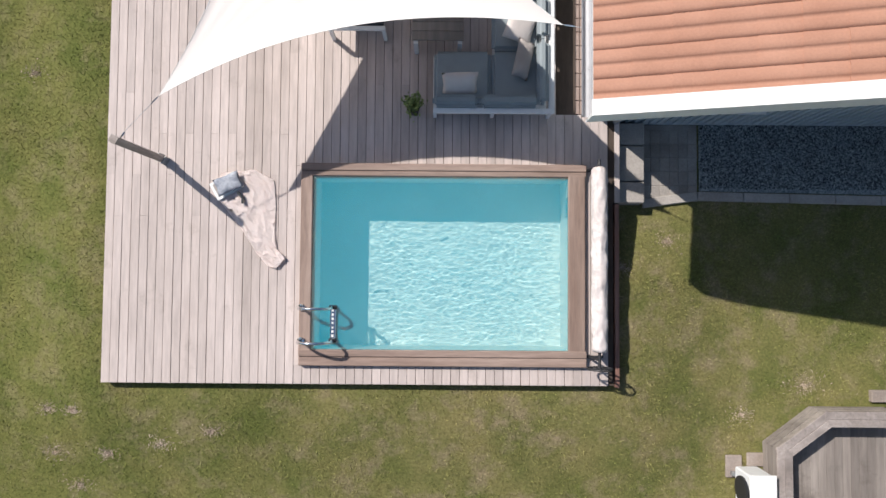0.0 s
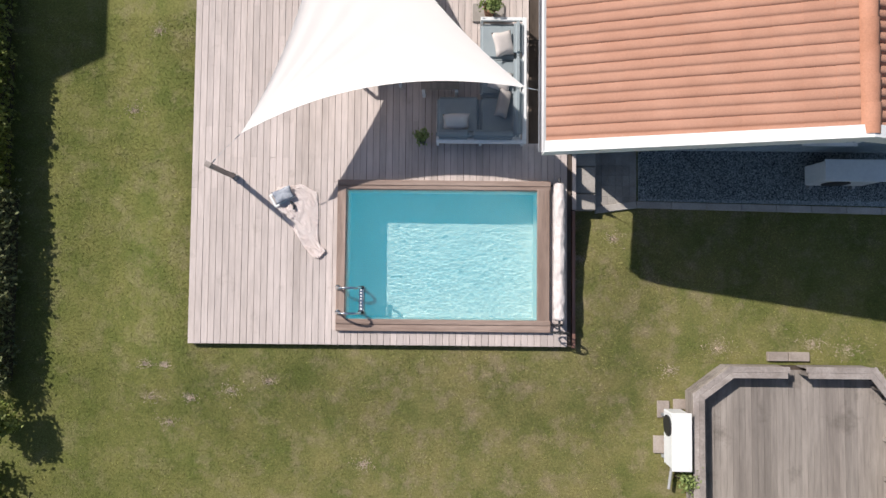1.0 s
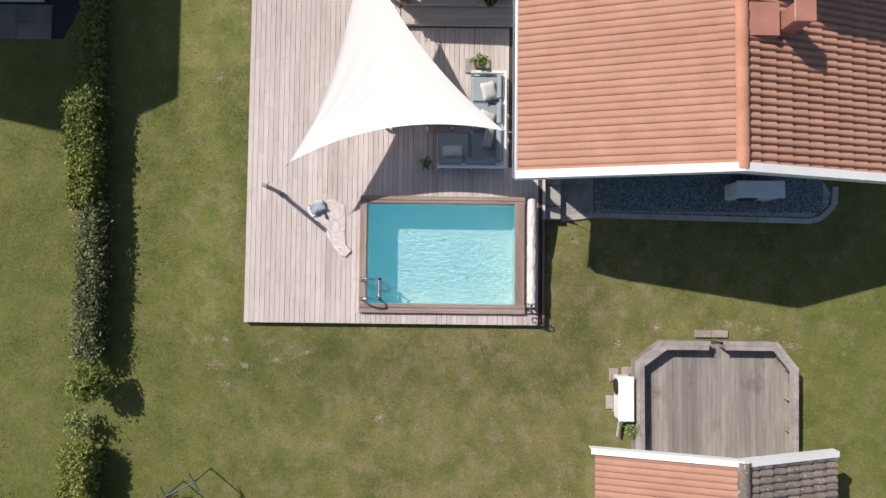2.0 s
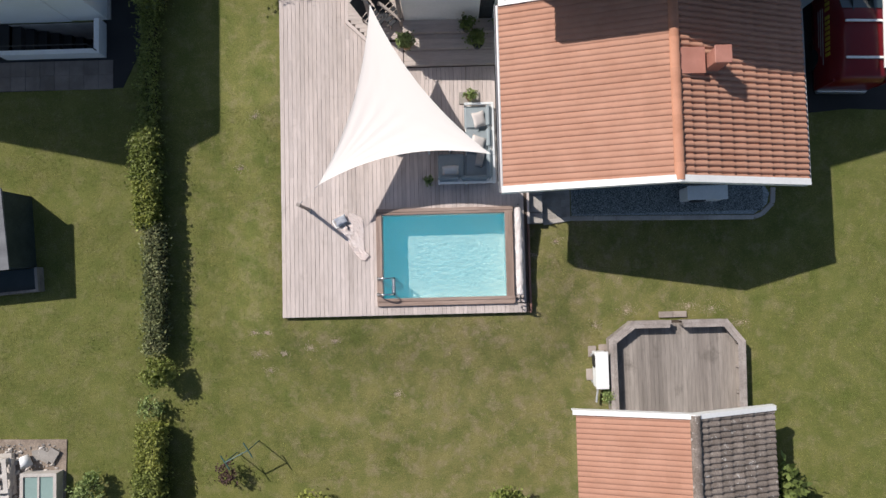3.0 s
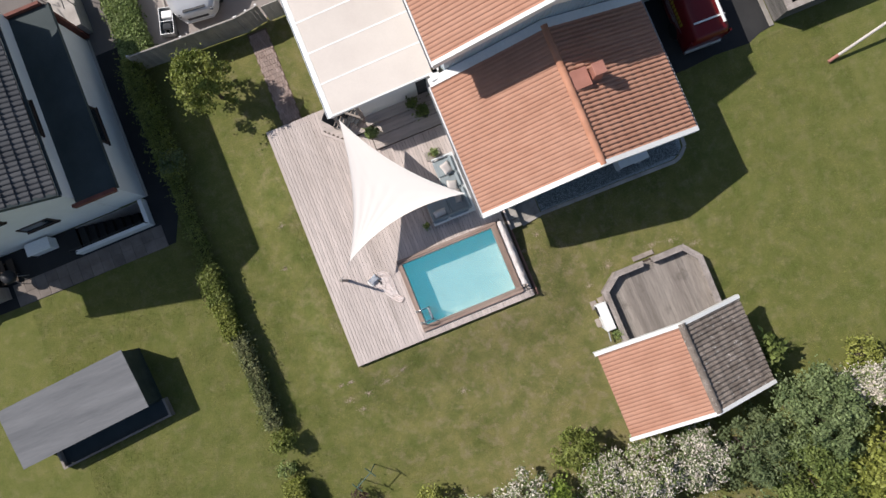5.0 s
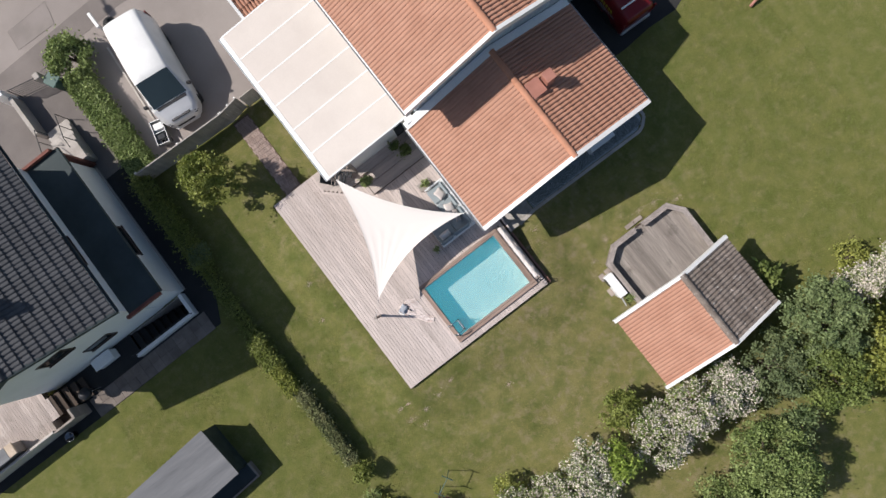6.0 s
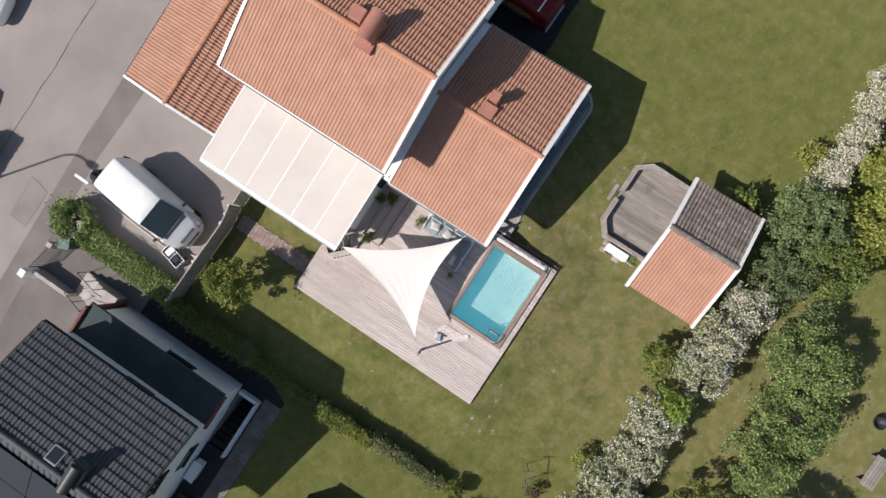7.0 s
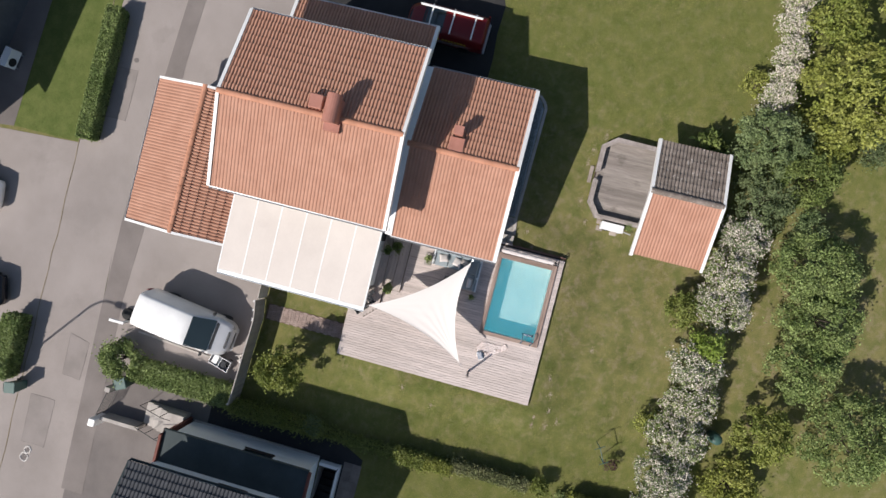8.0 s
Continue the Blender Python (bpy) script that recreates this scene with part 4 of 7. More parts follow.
kerb = thing("kerb", (6.5, 0.75, 0), "grey concrete edging round the gravel bed", "kerb", kind="structure")
pts = [(2.86, 0.68)] + [(3.7 + 0.7 * i, 0.80 - 0.012 * i) for i in range(9)] + [(9.55, 0.80), (9.88, 1.12), (9.92, 1.6)]
for a, b in zip(pts, pts[1:]):
    d = Vector((b[0] - a[0], b[1] - a[1]))
    m = pose(a[0], a[1], 0, 0, 0, math.degrees(math.atan2(d.y, d.x)))
    part("edging_block", boxes((0.004, d.length - 0.004, -0.07, 0.07, -0.05, 0.055), bevel=0.01, m=m), M["concrete"], kerb)


def chips(name, n, place, size, material, seed, label, category, parent=None):
    """Many small loose stones as one mesh."""
    rng = np.random.RandomState(seed)
    shape = np.array([(1, 0, 0), (-1, 0, 0), (0, 1, 0), (0, -1, 0), (0, 0, 1), (0, 0, -1)], float)
    tri = np.array([(0, 2, 4), (2, 1, 4), (1, 3, 4), (3, 0, 4), (2, 0, 5), (1, 2, 5), (3, 1, 5), (0, 3, 5)])
    at = place(rng, n)
    s = size * rng.uniform(0.6, 1.4, (n, 1, 3)) * np.array([1, 1, 0.6])
    a = rng.uniform(0, 6.28, n)
    v = shape[None] * s
    x, y = v[..., 0] * np.cos(a)[:, None] - v[..., 1] * np.sin(a)[:, None], v[..., 0] * np.sin(a)[:, None] + v[..., 1] * np.cos(a)[:, None]
    v = np.stack([x, y, v[..., 2]], -1) + at[:, None]
    f = (tri[None] + 6 * np.arange(n)[:, None, None]).reshape(-1, 3)
    me = bpy.data.meshes.new(name)
    me.from_pydata(v.reshape(-1, 3).tolist(), [], f.tolist())
    me.materials.append(material)
    ob = new(name, me)
    return tagged(ob, label, category, kind="stuff")


chips("gravel_stones", 17000, lambda r, n: np.stack([r.uniform(3.76, 9.6, n), r.uniform(0.92, 1.9, n), np.full(n, 0.024)], 1), 0.017, M["gravel"], 3, "loose dark gravel stones", "gravel")

heat_pump = thing("air_heat_pump", (7.55, 1.4, 0.02), "white air heat pump standing on the gravel", "heat pump")
part("body", boxes((7.0, 8.14, 1.20, 1.58, 0.14, 0.80), bevel=0.02), M["white_metal"], heat_pump)
part("top_cover", boxes((6.98, 8.16, 1.18, 1.60, 0.802, 0.83), bevel=0.008), M["white_metal"], heat_pump)
part("fan_grille", lathe(bmesh.new(), (0, 0, 0), [(0.24, 0), (0.24, 0.02), (0.20, 0.03), (0.05, 0.03)], 20), M["black_pot"], heat_pump, "black round fan grille").matrix_basis = pose(7.4, 1.198, 0.48, 90)
for x in (7.1, 7.95):
    part("foot", boxes((x, x + 0.06, 1.15, 1.62, 0.02, 0.14)), M["galvanised"], heat_pump)

# ---------------------------------------------------------------- terrace steps and platform
steps = thing("terrace_steps", (0.2, 6.1, 0.46), "wide weathered timber steps up to the terrace door", "steps", kind="structure")
for k, (y0, y1, z) in enumerate(((5.48, 5.92, 0.62), (5.92, 6.36, 0.77), (6.36, 6.74, 0.92))):
    part("riser", boxes((-1.24, 2.03, y0 + 0.012, y0 + 0.03, 0.46, z - 0.03)), M["deck_ew"], steps, "step riser board")
    n = 3
    w = (y1 - y0) / n
    for i in range(n):
        part("board", boxes((-1.26, 2.03, y0 + i * w, y0 + (i + 1) * w - 0.006, z - 0.028, z)), M["deck_ew"], steps)
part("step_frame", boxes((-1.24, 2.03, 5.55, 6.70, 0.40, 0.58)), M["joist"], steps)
platform = thing("corner_platform", (-2.1, 7.1, 0.46), "low timber platform with a slanted corner", "decking", kind="structure")
outline = [(-2.95, 7.70), (-2.95, 6.90), (-2.30, 6.28), (-1.27, 6.28), (-1.27, 7.70)]
part("platform_frame", prism(bmesh.new(), outline, 0.462, 0.575), M["joist"], platform)
for i in range(11):
    y0 = 6.30 + 0.127 * i
    x0 = -2.94 if y0 > 6.9 else -2.30 - (y0 - 6.28) * 1.03
    part("board", boxes((x0, -1.28, y0, y0 + 0.120, 0.577, 0.605)), M["deck_ew"], platform)
part("edge_board", tubes(0.07, [(-2.97, 7.70, 0.56), (-2.97, 6.88, 0.56), (-2.29, 6.22, 0.56)], sides=4), M["deck"], platform, "pale slanted edge board")


def lounger(x, y, turn):
    t = thing("deck_chair", (x, y, 0.605), "dark charcoal slatted deck chair on the platform", "deck chair", "deck chairs", turn=turn)
    for i in range(4):
        part("slat", boxes((-0.24, 0.24, -0.30 + 0.15 * i, -0.19 + 0.15 * i, 0.30, 0.33)), M["dark_fabric"], t, local=True)
    part("backrest", boxes((-0.24, 0.24, 0.0, 0.6, 0, 0.03), m=pose(0, 0.30, 0.32, 55)), M["dark_fabric"], t, local=True)
    for a, b in ((-0.24, -0.28), (0.20, -0.28), (-0.24, 0.26), (0.20, 0.26)):
        part("leg", boxes((a, a + 0.04, b, b + 0.04, 0, 0.30)), M["post_wood"], t, local=True)
    return t


chair = lounger(-1.62, 6.95, 40)
copy_thing(chair, pose(-2.1, 6.85, 0.605, 0, 0, 50))
brace = thing("timber_brace", (-1.5, 6.7, 0.605), "weathered timber rail beside the deck chairs", "timber rail")
part("rail", tubes(0.05, [(-1.95, 7.2, 1.15), (-1.28, 6.62, 1.15)], sides=4), M["post_wood"], brace)
part("leg", boxes((-1.98, -1.90, 7.14, 7.22, 0.605, 1.15)), M["post_wood"], brace)

# ---------------------------------------------------------------- shade sail and its post
SA, SB, SC = Vector((-3.62, 1.73, 1.89)), Vector((-2.02, 6.48, 2.53)), Vector((1.11, 2.31, 2.66))
sail = thing("shade_sail", (-1.5, 3.4, 0.46), "white triangular shade sail stretched over the deck", "shade sail")
N = 72
G = (SA + SB + SC) / 3
bm = bmesh.new()
rows = []
for i in range(N + 1):
    row = []
    for j in range(N + 1 - i):
        a, b = i / N, j / N
        c = max(0.0, 1 - a - b)
        p = a * SA + b * SB + c * SC
        p += 0.18 * 4 * a * b * (1 - c) ** 2 * (G - (SA + SB) / 2)
        p += 0.30 * 4 * a * c * (1 - b) ** 2 * (G - (SA + SC) / 2)
        p += 0.23 * 4 * b * c * (1 - a) ** 2 * (G - (SB + SC) / 2)
        p.z -= 0.20 * 4 * a * b * (1 - c) ** 2 + 0.12 * 4 * a * c * (1 - b) ** 2
        p.z -= 0.30 * (27 * a * b * c) ** 0.8 * 0.55
        for w, q, k in ((a, math.atan2(b + 1e-6, c + 1e-6), 23), (b, math.atan2(a + 1e-6, c + 1e-6), 17), (c, math.atan2(a + 1e-6, b + 1e-6), 13)):
            p.z += (0.018 * w if k == 23 else 0.003) * w * (1 - w) * 4 * math.sin(k * q + 3 * w) * (0.5 + 0.7 * noise.noise((6 * q, 2 * w, k)))
        row.append(bm.verts.new(p))
    rows.append(row)
for i in range(N):
    for j in range(N - i):
        bm.faces.new((rows[i][j], rows[i + 1][j], rows[i][j + 1]))
        if j < N - i - 1:
            bm.faces.new((rows[i + 1][j], rows[i + 1][j + 1], rows[i][j + 1]))
edge_ab = [rows[i][N - i].co.copy() for i in range(N + 1)]
edge_ac = [rows[i][0].co.copy() for i in range(N + 1)]
edge_bc = [rows[0][j].co.copy() for j in range(N + 1)]
bmesh.ops.recalc_face_normals(bm, faces=bm.faces)
part("cloth", bm, M["sail"], sail, "taut white cloth with faint folds", smooth=True)
for e in (edge_ab, edge_ac, edge_bc):
    part("hem", tubes(0.003, e[::3], sides=6), M["white"], sail, "white hem cord")
for p, q in ((SC, Vector((1.42, 2.20, 2.80))), (SB, Vector((-2.15, 6.6, 2.5))), (SA, Vector((-4.15, 1.28, 1.74)))):
    part("tension_rope", tubes(0.003, [p, q], sides=6), M["galvanised"], sail, "steel tensioner")
    bm = bmesh.new()
    tube(bm, [p + (q - p).normalized() * 0.03, p + (q - p).normalized() * 0.14], 0.008, 6)
    part("turnbuckle", bm, M["steel"], sail, "steel turnbuckle")
sail_post = thing("sail_post", (-4.23, 1.2, 0.46), "weathered square timber post with steel eyes", "post")
m = Matrix.Translation((-4.21, 1.21, 0.46)) @ Matrix.Rotation(radians(-30), 4, "Z")
part("shaft", boxes((-0.045, 0.045, -0.045, 0.045, 0, 1.34), bevel=0.008, m=m), M["post_wood"], sail_post)
part("cap", boxes((-0.05, 0.05, -0.05, 0.05, 1.341, 1.35), m=m), M["post_wood"], sail_post, "weathered post cap")
part("bracket", boxes((-0.055, -0.046, -0.06, 0.06, 0, 0.16), (0.046, 0.055, -0.06, 0.06, 0, 0.16), m=m), M["galvanised"], sail_post, "galvanised foot bracket")
part("eye_bolt", tubes(0.01, [(-4.18, 1.23, 1.72), (-4.10, 1.31, 1.75)], sides=6), M["steel"], sail_post)

# ---------------------------------------------------------------- furniture on the deck


def cushion(bm, w, d, h, m, puff=2.6, seed=0):
    """A soft pad: rounded corners, swollen middle, thin edge."""
    n = 10
    top, low = [], []
    for j in range(n + 1):
        for i in range(n + 1):
            u, v = 2 * i / n - 1, 2 * j / n - 1
            k = max(0.0, (1 - abs(u) ** puff) * (1 - abs(v) ** puff)) ** 0.5
            pull = 1 - 0.10 * (1 - abs(u)) * abs(v) ** 3 - 0.10 * (1 - abs(v)) * abs(u) ** 3
            x, y = u * w / 2 * pull, v * d / 2 * pull
            dz = 0.06 * h * noise.noise((3 * u + seed, 3 * v, seed))
            top.append(bm.verts.new(m @ Vector((x, y, h / 2 * k + dz * k))))
            low.append(bm.verts.new(m @ Vector((x, y, -h / 2 * k))))
    for j in range(n):
        for i in range(n):
            k = j * (n + 1) + i
            bm.faces.new((top[k], top[k + 1], top[k + n + 2], top[k + n + 1]))
            bm.faces.new((low[k], low[k + n + 1], low[k + n + 2], low[k + 1]))
    bmesh.ops.remove_doubles(bm, verts=bm.verts, dist=0.0004)
    bmesh.ops.recalc_face_normals(bm, faces=bm.faces)
    return bm


def pad(x0, x1, y0, y1, z0, z1, r=0.05):
    bm = boxes((x0, x1, y0, y1, z0, z1))
    bmesh.ops.bevel(bm, geom=list(bm.edges), offset=r, segments=3, affect="EDGES")
    return bm


sofa = thing("corner_sofa", (0.9, 2.6, 0.46), "corner garden sofa, white metal frame with blue-grey cushions", "sofa")
Z = 0.46
part("frame", boxes((-0.32, 1.37, 1.83, 1.90, Z + 0.34, Z + 0.40), (1.29, 1.37, 1.90, 4.24, Z + 0.34, Z + 0.40), (-0.32, 1.29, 1.90, 2.70, Z + 0.12, Z + 0.18), (0.52, 1.29, 2.70, 4.20, Z + 0.12, Z + 0.18), (0.50, 1.29, 4.17, 4.24, Z + 0.34, Z + 0.40), bevel=0.006), M["white_metal"], sofa, "white metal frame")
for x, y in ((-0.32, 1.86), (0.5, 1.86), (1.31, 1.86), (1.31, 3.0), (1.31, 4.17), (0.50, 4.17)):
    part("leg", boxes((x, x + 0.05, y, y + 0.05, Z, Z + 0.34)), M["white_metal"], sofa, "white metal leg")
for x, y in ((-0.30, 2.64), (0.52, 2.72)):
    part("leg", boxes((x, x + 0.05, y, y + 0.05, Z, Z + 0.12)), M["white_metal"], sofa, "white metal leg")
for r in ((-0.31, 0.49, 2.02, 2.74), (0.50, 1.18, 2.02, 2.74), (0.50, 1.18, 2.75, 3.45), (0.50, 1.18, 3.46, 4.15)):
    part("seat_cushion", pad(*r, Z + 0.185, Z + 0.32), M["sofa"], sofa)
for r in ((-0.33, 0.32, 1.90, 2.08), (0.33, 1.16, 1.90, 2.08)):
    part("back_cushion", pad(*r, Z + 0.32, Z + 0.50, 0.06), M["sofa"], sofa)
for r in ((1.12, 1.285, 1.95, 2.86), (1.12, 1.285, 2.87, 3.48), (1.12, 1.285, 3.49, 4.16)):
    part("back_cushion", pad(*r, Z + 0.32, Z + 0.50, 0.06), M["sofa"], sofa)


def loose_cushion(at, w, d, h, turn, tilt, material, label, seed):
    ob = part("scatter_cushion", cushion(bmesh.new(), w, d, h, Matrix(), seed=seed), material, smooth=True)
    ob.matrix_basis = pose(*at, *tilt, turn)
    return tagged(ob, label, "cushion", "scatter cushions on the sofa")


loose_cushion((0.05, 2.22, Z + 0.44), 0.50, 0.40, 0.18, 2, (58, 0), M["cushion"], "plump cream cushion on the garden sofa", 1)
loose_cushion((0.93, 2.58, Z + 0.42), 0.26, 0.55, 0.16, -12, (0, 25), M["taupe"], "taupe cushion leaning on the sofa back", 2)
loose_cushion((0.88, 3.02, Z + 0.42), 0.44, 0.42, 0.15, -16, (0, 20), M["cushion"], "square cream cushion on the garden sofa", 3)
loose_cushion((0.93, 3.72, Z + 0.42), 0.42, 0.46, 0.15, 18, (10, 20), M["cushion"], "square cream cushion on the garden sofa", 4)

table = thing("low_table", (-0.28, 3.1, Z), "low grey-topped garden table with white legs", "table")
for i in range(5):
    part("top_board", boxes((-0.62, 0.10, 2.84 + 0.13 * i, 2.965 + 0.13 * i, Z + 0.40, Z + 0.43), bevel=0.004), M["grey_wood"], table)
for x, y in ((-0.60, 2.80), (0.02, 2.80), (-0.60, 3.46), (0.02, 3.46)):
    part("leg", boxes((x, x + 0.06, y, y + 0.06, Z, Z + 0.40)), M["white_metal"], table, "white metal leg")
bench = thing("garden_bench", (-1.4, 3.3, Z), "low white-framed garden bench with dark seat", "bench")
part("seat", boxes((-1.78, -1.02, 3.06, 3.70, Z + 0.36, Z + 0.41), bevel=0.01), M["dark_fabric"], bench)
for y in (3.0, 3.71):
    part("rail", boxes((-1.80, -1.0, y, y + 0.05, Z + 0.33, Z + 0.38)), M["white_metal"], bench, "white metal rail")
for x, y in ((-1.80, 2.99), (-1.05, 2.99), (-1.80, 3.71), (-1.05, 3.71)):
    part("leg", boxes((x, x + 0.05, y, y + 0.05, Z, Z + 0.33)), M["white_metal"], bench)


def leaves(name, centres, radii, n, size, material, parent, seed, label="", up=0.5, flat_low=None, shell=0.55):
    """A crown of small leaf blades scattered in and on clumps."""
    rng = np.random.RandomState(seed)
    c, r = np.asarray(centres, float), np.asarray(radii, float)
    weight = r[:, 0] * r[:, 1]
    k = rng.choice(len(c), n, p=weight / weight.sum())
    d = rng.normal(size=(n, 3))
    d /= np.linalg.norm(d, axis=1)[:, None]
    rad = rng.uniform(shell, 1.05, n) ** 0.7
    p = c[k] + d * rad[:, None] * r[k]
    stray = rng.uniform(0, 1, n) < 0.28
    p[stray] += rng.normal(size=(int(stray.sum()), 3)) * r[k][stray] * np.array([0.6, 0.6, 0.3])
    if flat_low is not None:
        p[:, 2] = np.maximum(p[:, 2], flat_low + rng.uniform(0, 0.15, n))
    nrm = rng.normal(size=(n, 3)) + 0.45 * d + np.array([0, 0, up])
    nrm /= np.linalg.norm(nrm, axis=1)[:, None]
    a = np.cross(nrm, rng.normal(size=(n, 3)))
    a /= np.linalg.norm(a, axis=1)[:, None]
    b = np.cross(nrm, a)
    s = size * rng.uniform(0.6, 1.35, n)[:, None]
    v = np.stack([p - a * s, p + b * s * 0.55 + nrm * s * 0.12, p + a * s, p - b * s * 0.55 + nrm * s * 0.12], 1).reshape(-1, 3)
    me = bpy.data.meshes.new(name)
    me.vertices.add(len(v))
    me.vertices.foreach_set("co", v.ravel())
    me.loops.add(4 * n)
    me.loops.foreach_set("vertex_index", np.arange(4 * n, dtype=np.int32))
    me.polygons.add(n)
    me.polygons.foreach_set("loop_start", np.arange(0, 4 * n, 4, dtype=np.int32))
    me.update(calc_edges=True)
    me.materials.append(material)
    return part(name, me, None, parent, label)


def clumps(seed, n, x, y, z0, z1, r, cr):
    """Uneven clumps filling a crown of radius r about (x, y)."""
    rng = np.random.RandomState(seed)
    ang, d = rng.uniform(0, 6.283, n), np.sqrt(rng.uniform(0, 1, n)) * (r - 0.45 * cr)
    dome = np.sqrt(np.maximum(0.0, 1 - (d / (1.02 * r)) ** 2))
    zc = z0 + (z1 - z0) * (0.10 + 0.90 * dome) * np.where(rng.uniform(0, 1, n) < 0.7, rng.uniform(0.74, 1.0, n), rng.uniform(0.25, 0.75, n))
    c = np.stack([x + d * np.cos(ang), y + d * np.sin(ang), zc], 1)
    rr = cr * rng.uniform(0.55, 1.25, n)
    return c, np.stack([rr, rr, 0.75 * rr], 1)


def pot_plant(x, y, z, r, h, pot, seed, label, dense=260, leaf=0.035, leaf_mat="leaf_hedge"):
    t = thing("potted_plant", (x, y, z), label, "plant", "potted plants on the terrace")
    bm = bmesh.new()
    lathe(bm, (x, y, z), [(0.7 * r, 0), (0.95 * r, 0.24), (r, 0.25), (r, 0.28), (0.85 * r, 0.28), (0.8 * r, 0.22)], 14)
    part("pot", bm, M[pot], t)
    part("stem", tubes(0.012, [(x, y, z + 0.2), (x + 0.02, y, z + 0.2 + h * 0.6)], sides=5), M["bark"], t)
    c, rr = clumps(seed, 9, x, y, z + 0.25, z + 0.25 + h, 1.5 * r, 0.7 * r)
    leaves("foliage", c, rr, dense, leaf, M[leaf_mat], t, seed)
    return t


pot_plant(-0.60, 1.96, Z, 0.10, 0.20, "black_pot", 11, "small green plant in a black pot beside the sofa", 260, 0.03, "leaf_apple")
pot_plant(0.68, 4.46, Z + 0.05, 0.13, 0.30, "terracotta", 12, "round green plant in a clay pot behind the sofa", 420, 0.035, "leaf_apple")
pot_plant(-1.16, 6.02, 0.77, 0.19, 0.45, "terracotta", 13, "feathery green plant in a clay pot on the steps", 700, 0.05, "leaf_apple")
pot_plant(0.62, 6.42, 0.92, 0.16, 0.35, "black_pot", 14, "green plant in a black pot on the steps", 420, 0.045, "leaf_hedge")
pot_plant(0.95, 5.98, 0.77, 0.18, 0.45, "black_pot", 15, "leafy green plant in a black pot on the steps", 600, 0.05, "leaf_hedge")
pot_plant(1.55, 6.45, 0.92, 0.15, 0.40, "black_pot", 16, "green plant in a black pot by the terrace door", 400, 0.045, "leaf_hedge")
stone = tagged(part("stone_slab", boxes((0.36, 0.98, 4.30, 4.66, Z, Z + 0.05), bevel=0.008), M["paver"]), "grey stone slab under a potted plant", "slab")

# towel, pillow and bag lying on the boards
left = [(-3.38, 1.03), (-3.47, 0.72), (-3.24, 0.42), (-2.97, 0.06), (-2.78, -0.21), (-2.67, -0.32), (-2.56, -0.35)]
right = [(-2.95, 1.09), (-2.62, 0.93), (-2.59, 0.66), (-2.59, 0.38), (-2.59, 0.12), (-2.57, -0.05), (-2.43, -0.21)]


def along(line, t):
    s = t * (len(line) - 1)
    i = min(int(s), len(line) - 2)
    return Vector(line[i]).lerp(Vector(line[i + 1]), s - i)


bm = bmesh.new()
nu, nv = 70, 44
net = []
for i in range(nu + 1):
    for j in range(nv + 1):
        q = along(left, i / nu).lerp(along(right, i / nu), j / nv)
        q += 0.025 * Vector((noise.noise((5 * q.x, 5 * q.y, 1)), noise.noise((5 * q.x, 5 * q.y, 8))))
        z = 0.472 + 0.022 * max(0.0, 0.35 - abs(noise.noise((3 * q.x + 3 * q.y, 4 * q.y - 3 * q.x, 2)))) + 0.07 * max(0.0, 0.18 - abs(noise.noise((8 * q.x + 5 * q.y, 6 * q.y, 5)))) + 0.03 * max(0.0, 0.2 - abs(noise.noise((19 * q.x, 15 * q.y, 5)))) + 0.03 * math.exp(-40 * (i / nu - 0.97) ** 2)
        net.append(bm.verts.new((q.x, q.y, z)))
for i in range(nu):
    for j in range(nv):
        k = i * (nv + 1) + j
        bm.faces.new((net[k], net[k + 1], net[k + nv + 2], net[k + nv + 1]))
bmesh.ops.solidify(bm, geom=list(bm.faces), thickness=0.006)
bmesh.ops.recalc_face_normals(bm, faces=bm.faces)
tagged(part("towel", bm, M["towel"], smooth=True), "crumpled pale pink towel lying on the decking", "towel")
book = thing("magazine", (-3.30, 0.83, 0.515), "open white-edged magazine lying on the towel", "magazine", turn=28)
part("cover_page", boxes((-0.20, 0.20, -0.135, 0.135, 0, 0.012), m=pose(0, 0, 0, 4, -3, 0)), M["white"], book, local=True)
part("picture", boxes((-0.16, 0.0, -0.09, 0.10, 0.0125, 0.014), m=pose(0, 0, 0, 4, -3, 0)), M["taupe"], book, "brown picture panel", local=True)
pil = part("pillow", cushion(bmesh.new(), 0.38, 0.26, 0.07, Matrix(), seed=7), M["check"], smooth=True)
pil.matrix_basis = pose(-3.25, 0.86, 0.568, 0, 3, 24)
tagged(pil, "small blue-grey checked pillow on the towel", "pillow")
strap = part("belt", tubes(0.022, [(-3.12, 0.74, 0.53), (-3.05, 0.66, 0.525), (-3.05, 0.58, 0.52)], sides=5), M["dark_fabric"])
tagged(strap, "dark fabric belt lying on the towel", "belt")

# ---------------------------------------------------------------- pool fittings
ladder = thing("pool_ladder", (-2.05, -1.1, 0.55), "polished steel pool ladder hooked over the coping", "ladder")
for y in (-0.90, -1.37):
    arc = [(-2.17, y, 0.50)] + [(-2.17 + 0.225 - 0.225 * math.cos(k * math.pi / 8), y, 0.74 + 0.20 * math.sin(k * math.pi / 8)) for k in range(9)] + [(-1.73, y, 0.62), (-1.73, y, 0.34)]
    part("rail", tubes(0.021, arc, sides=10), M["steel"], ladder, smooth=True)
    part("flange", lathe(bmesh.new(), (-2.17, y, 0.50), [(0.05, 0), (0.05, 0.08), (0.025, 0.10)], 12), M["steel"], ladder)
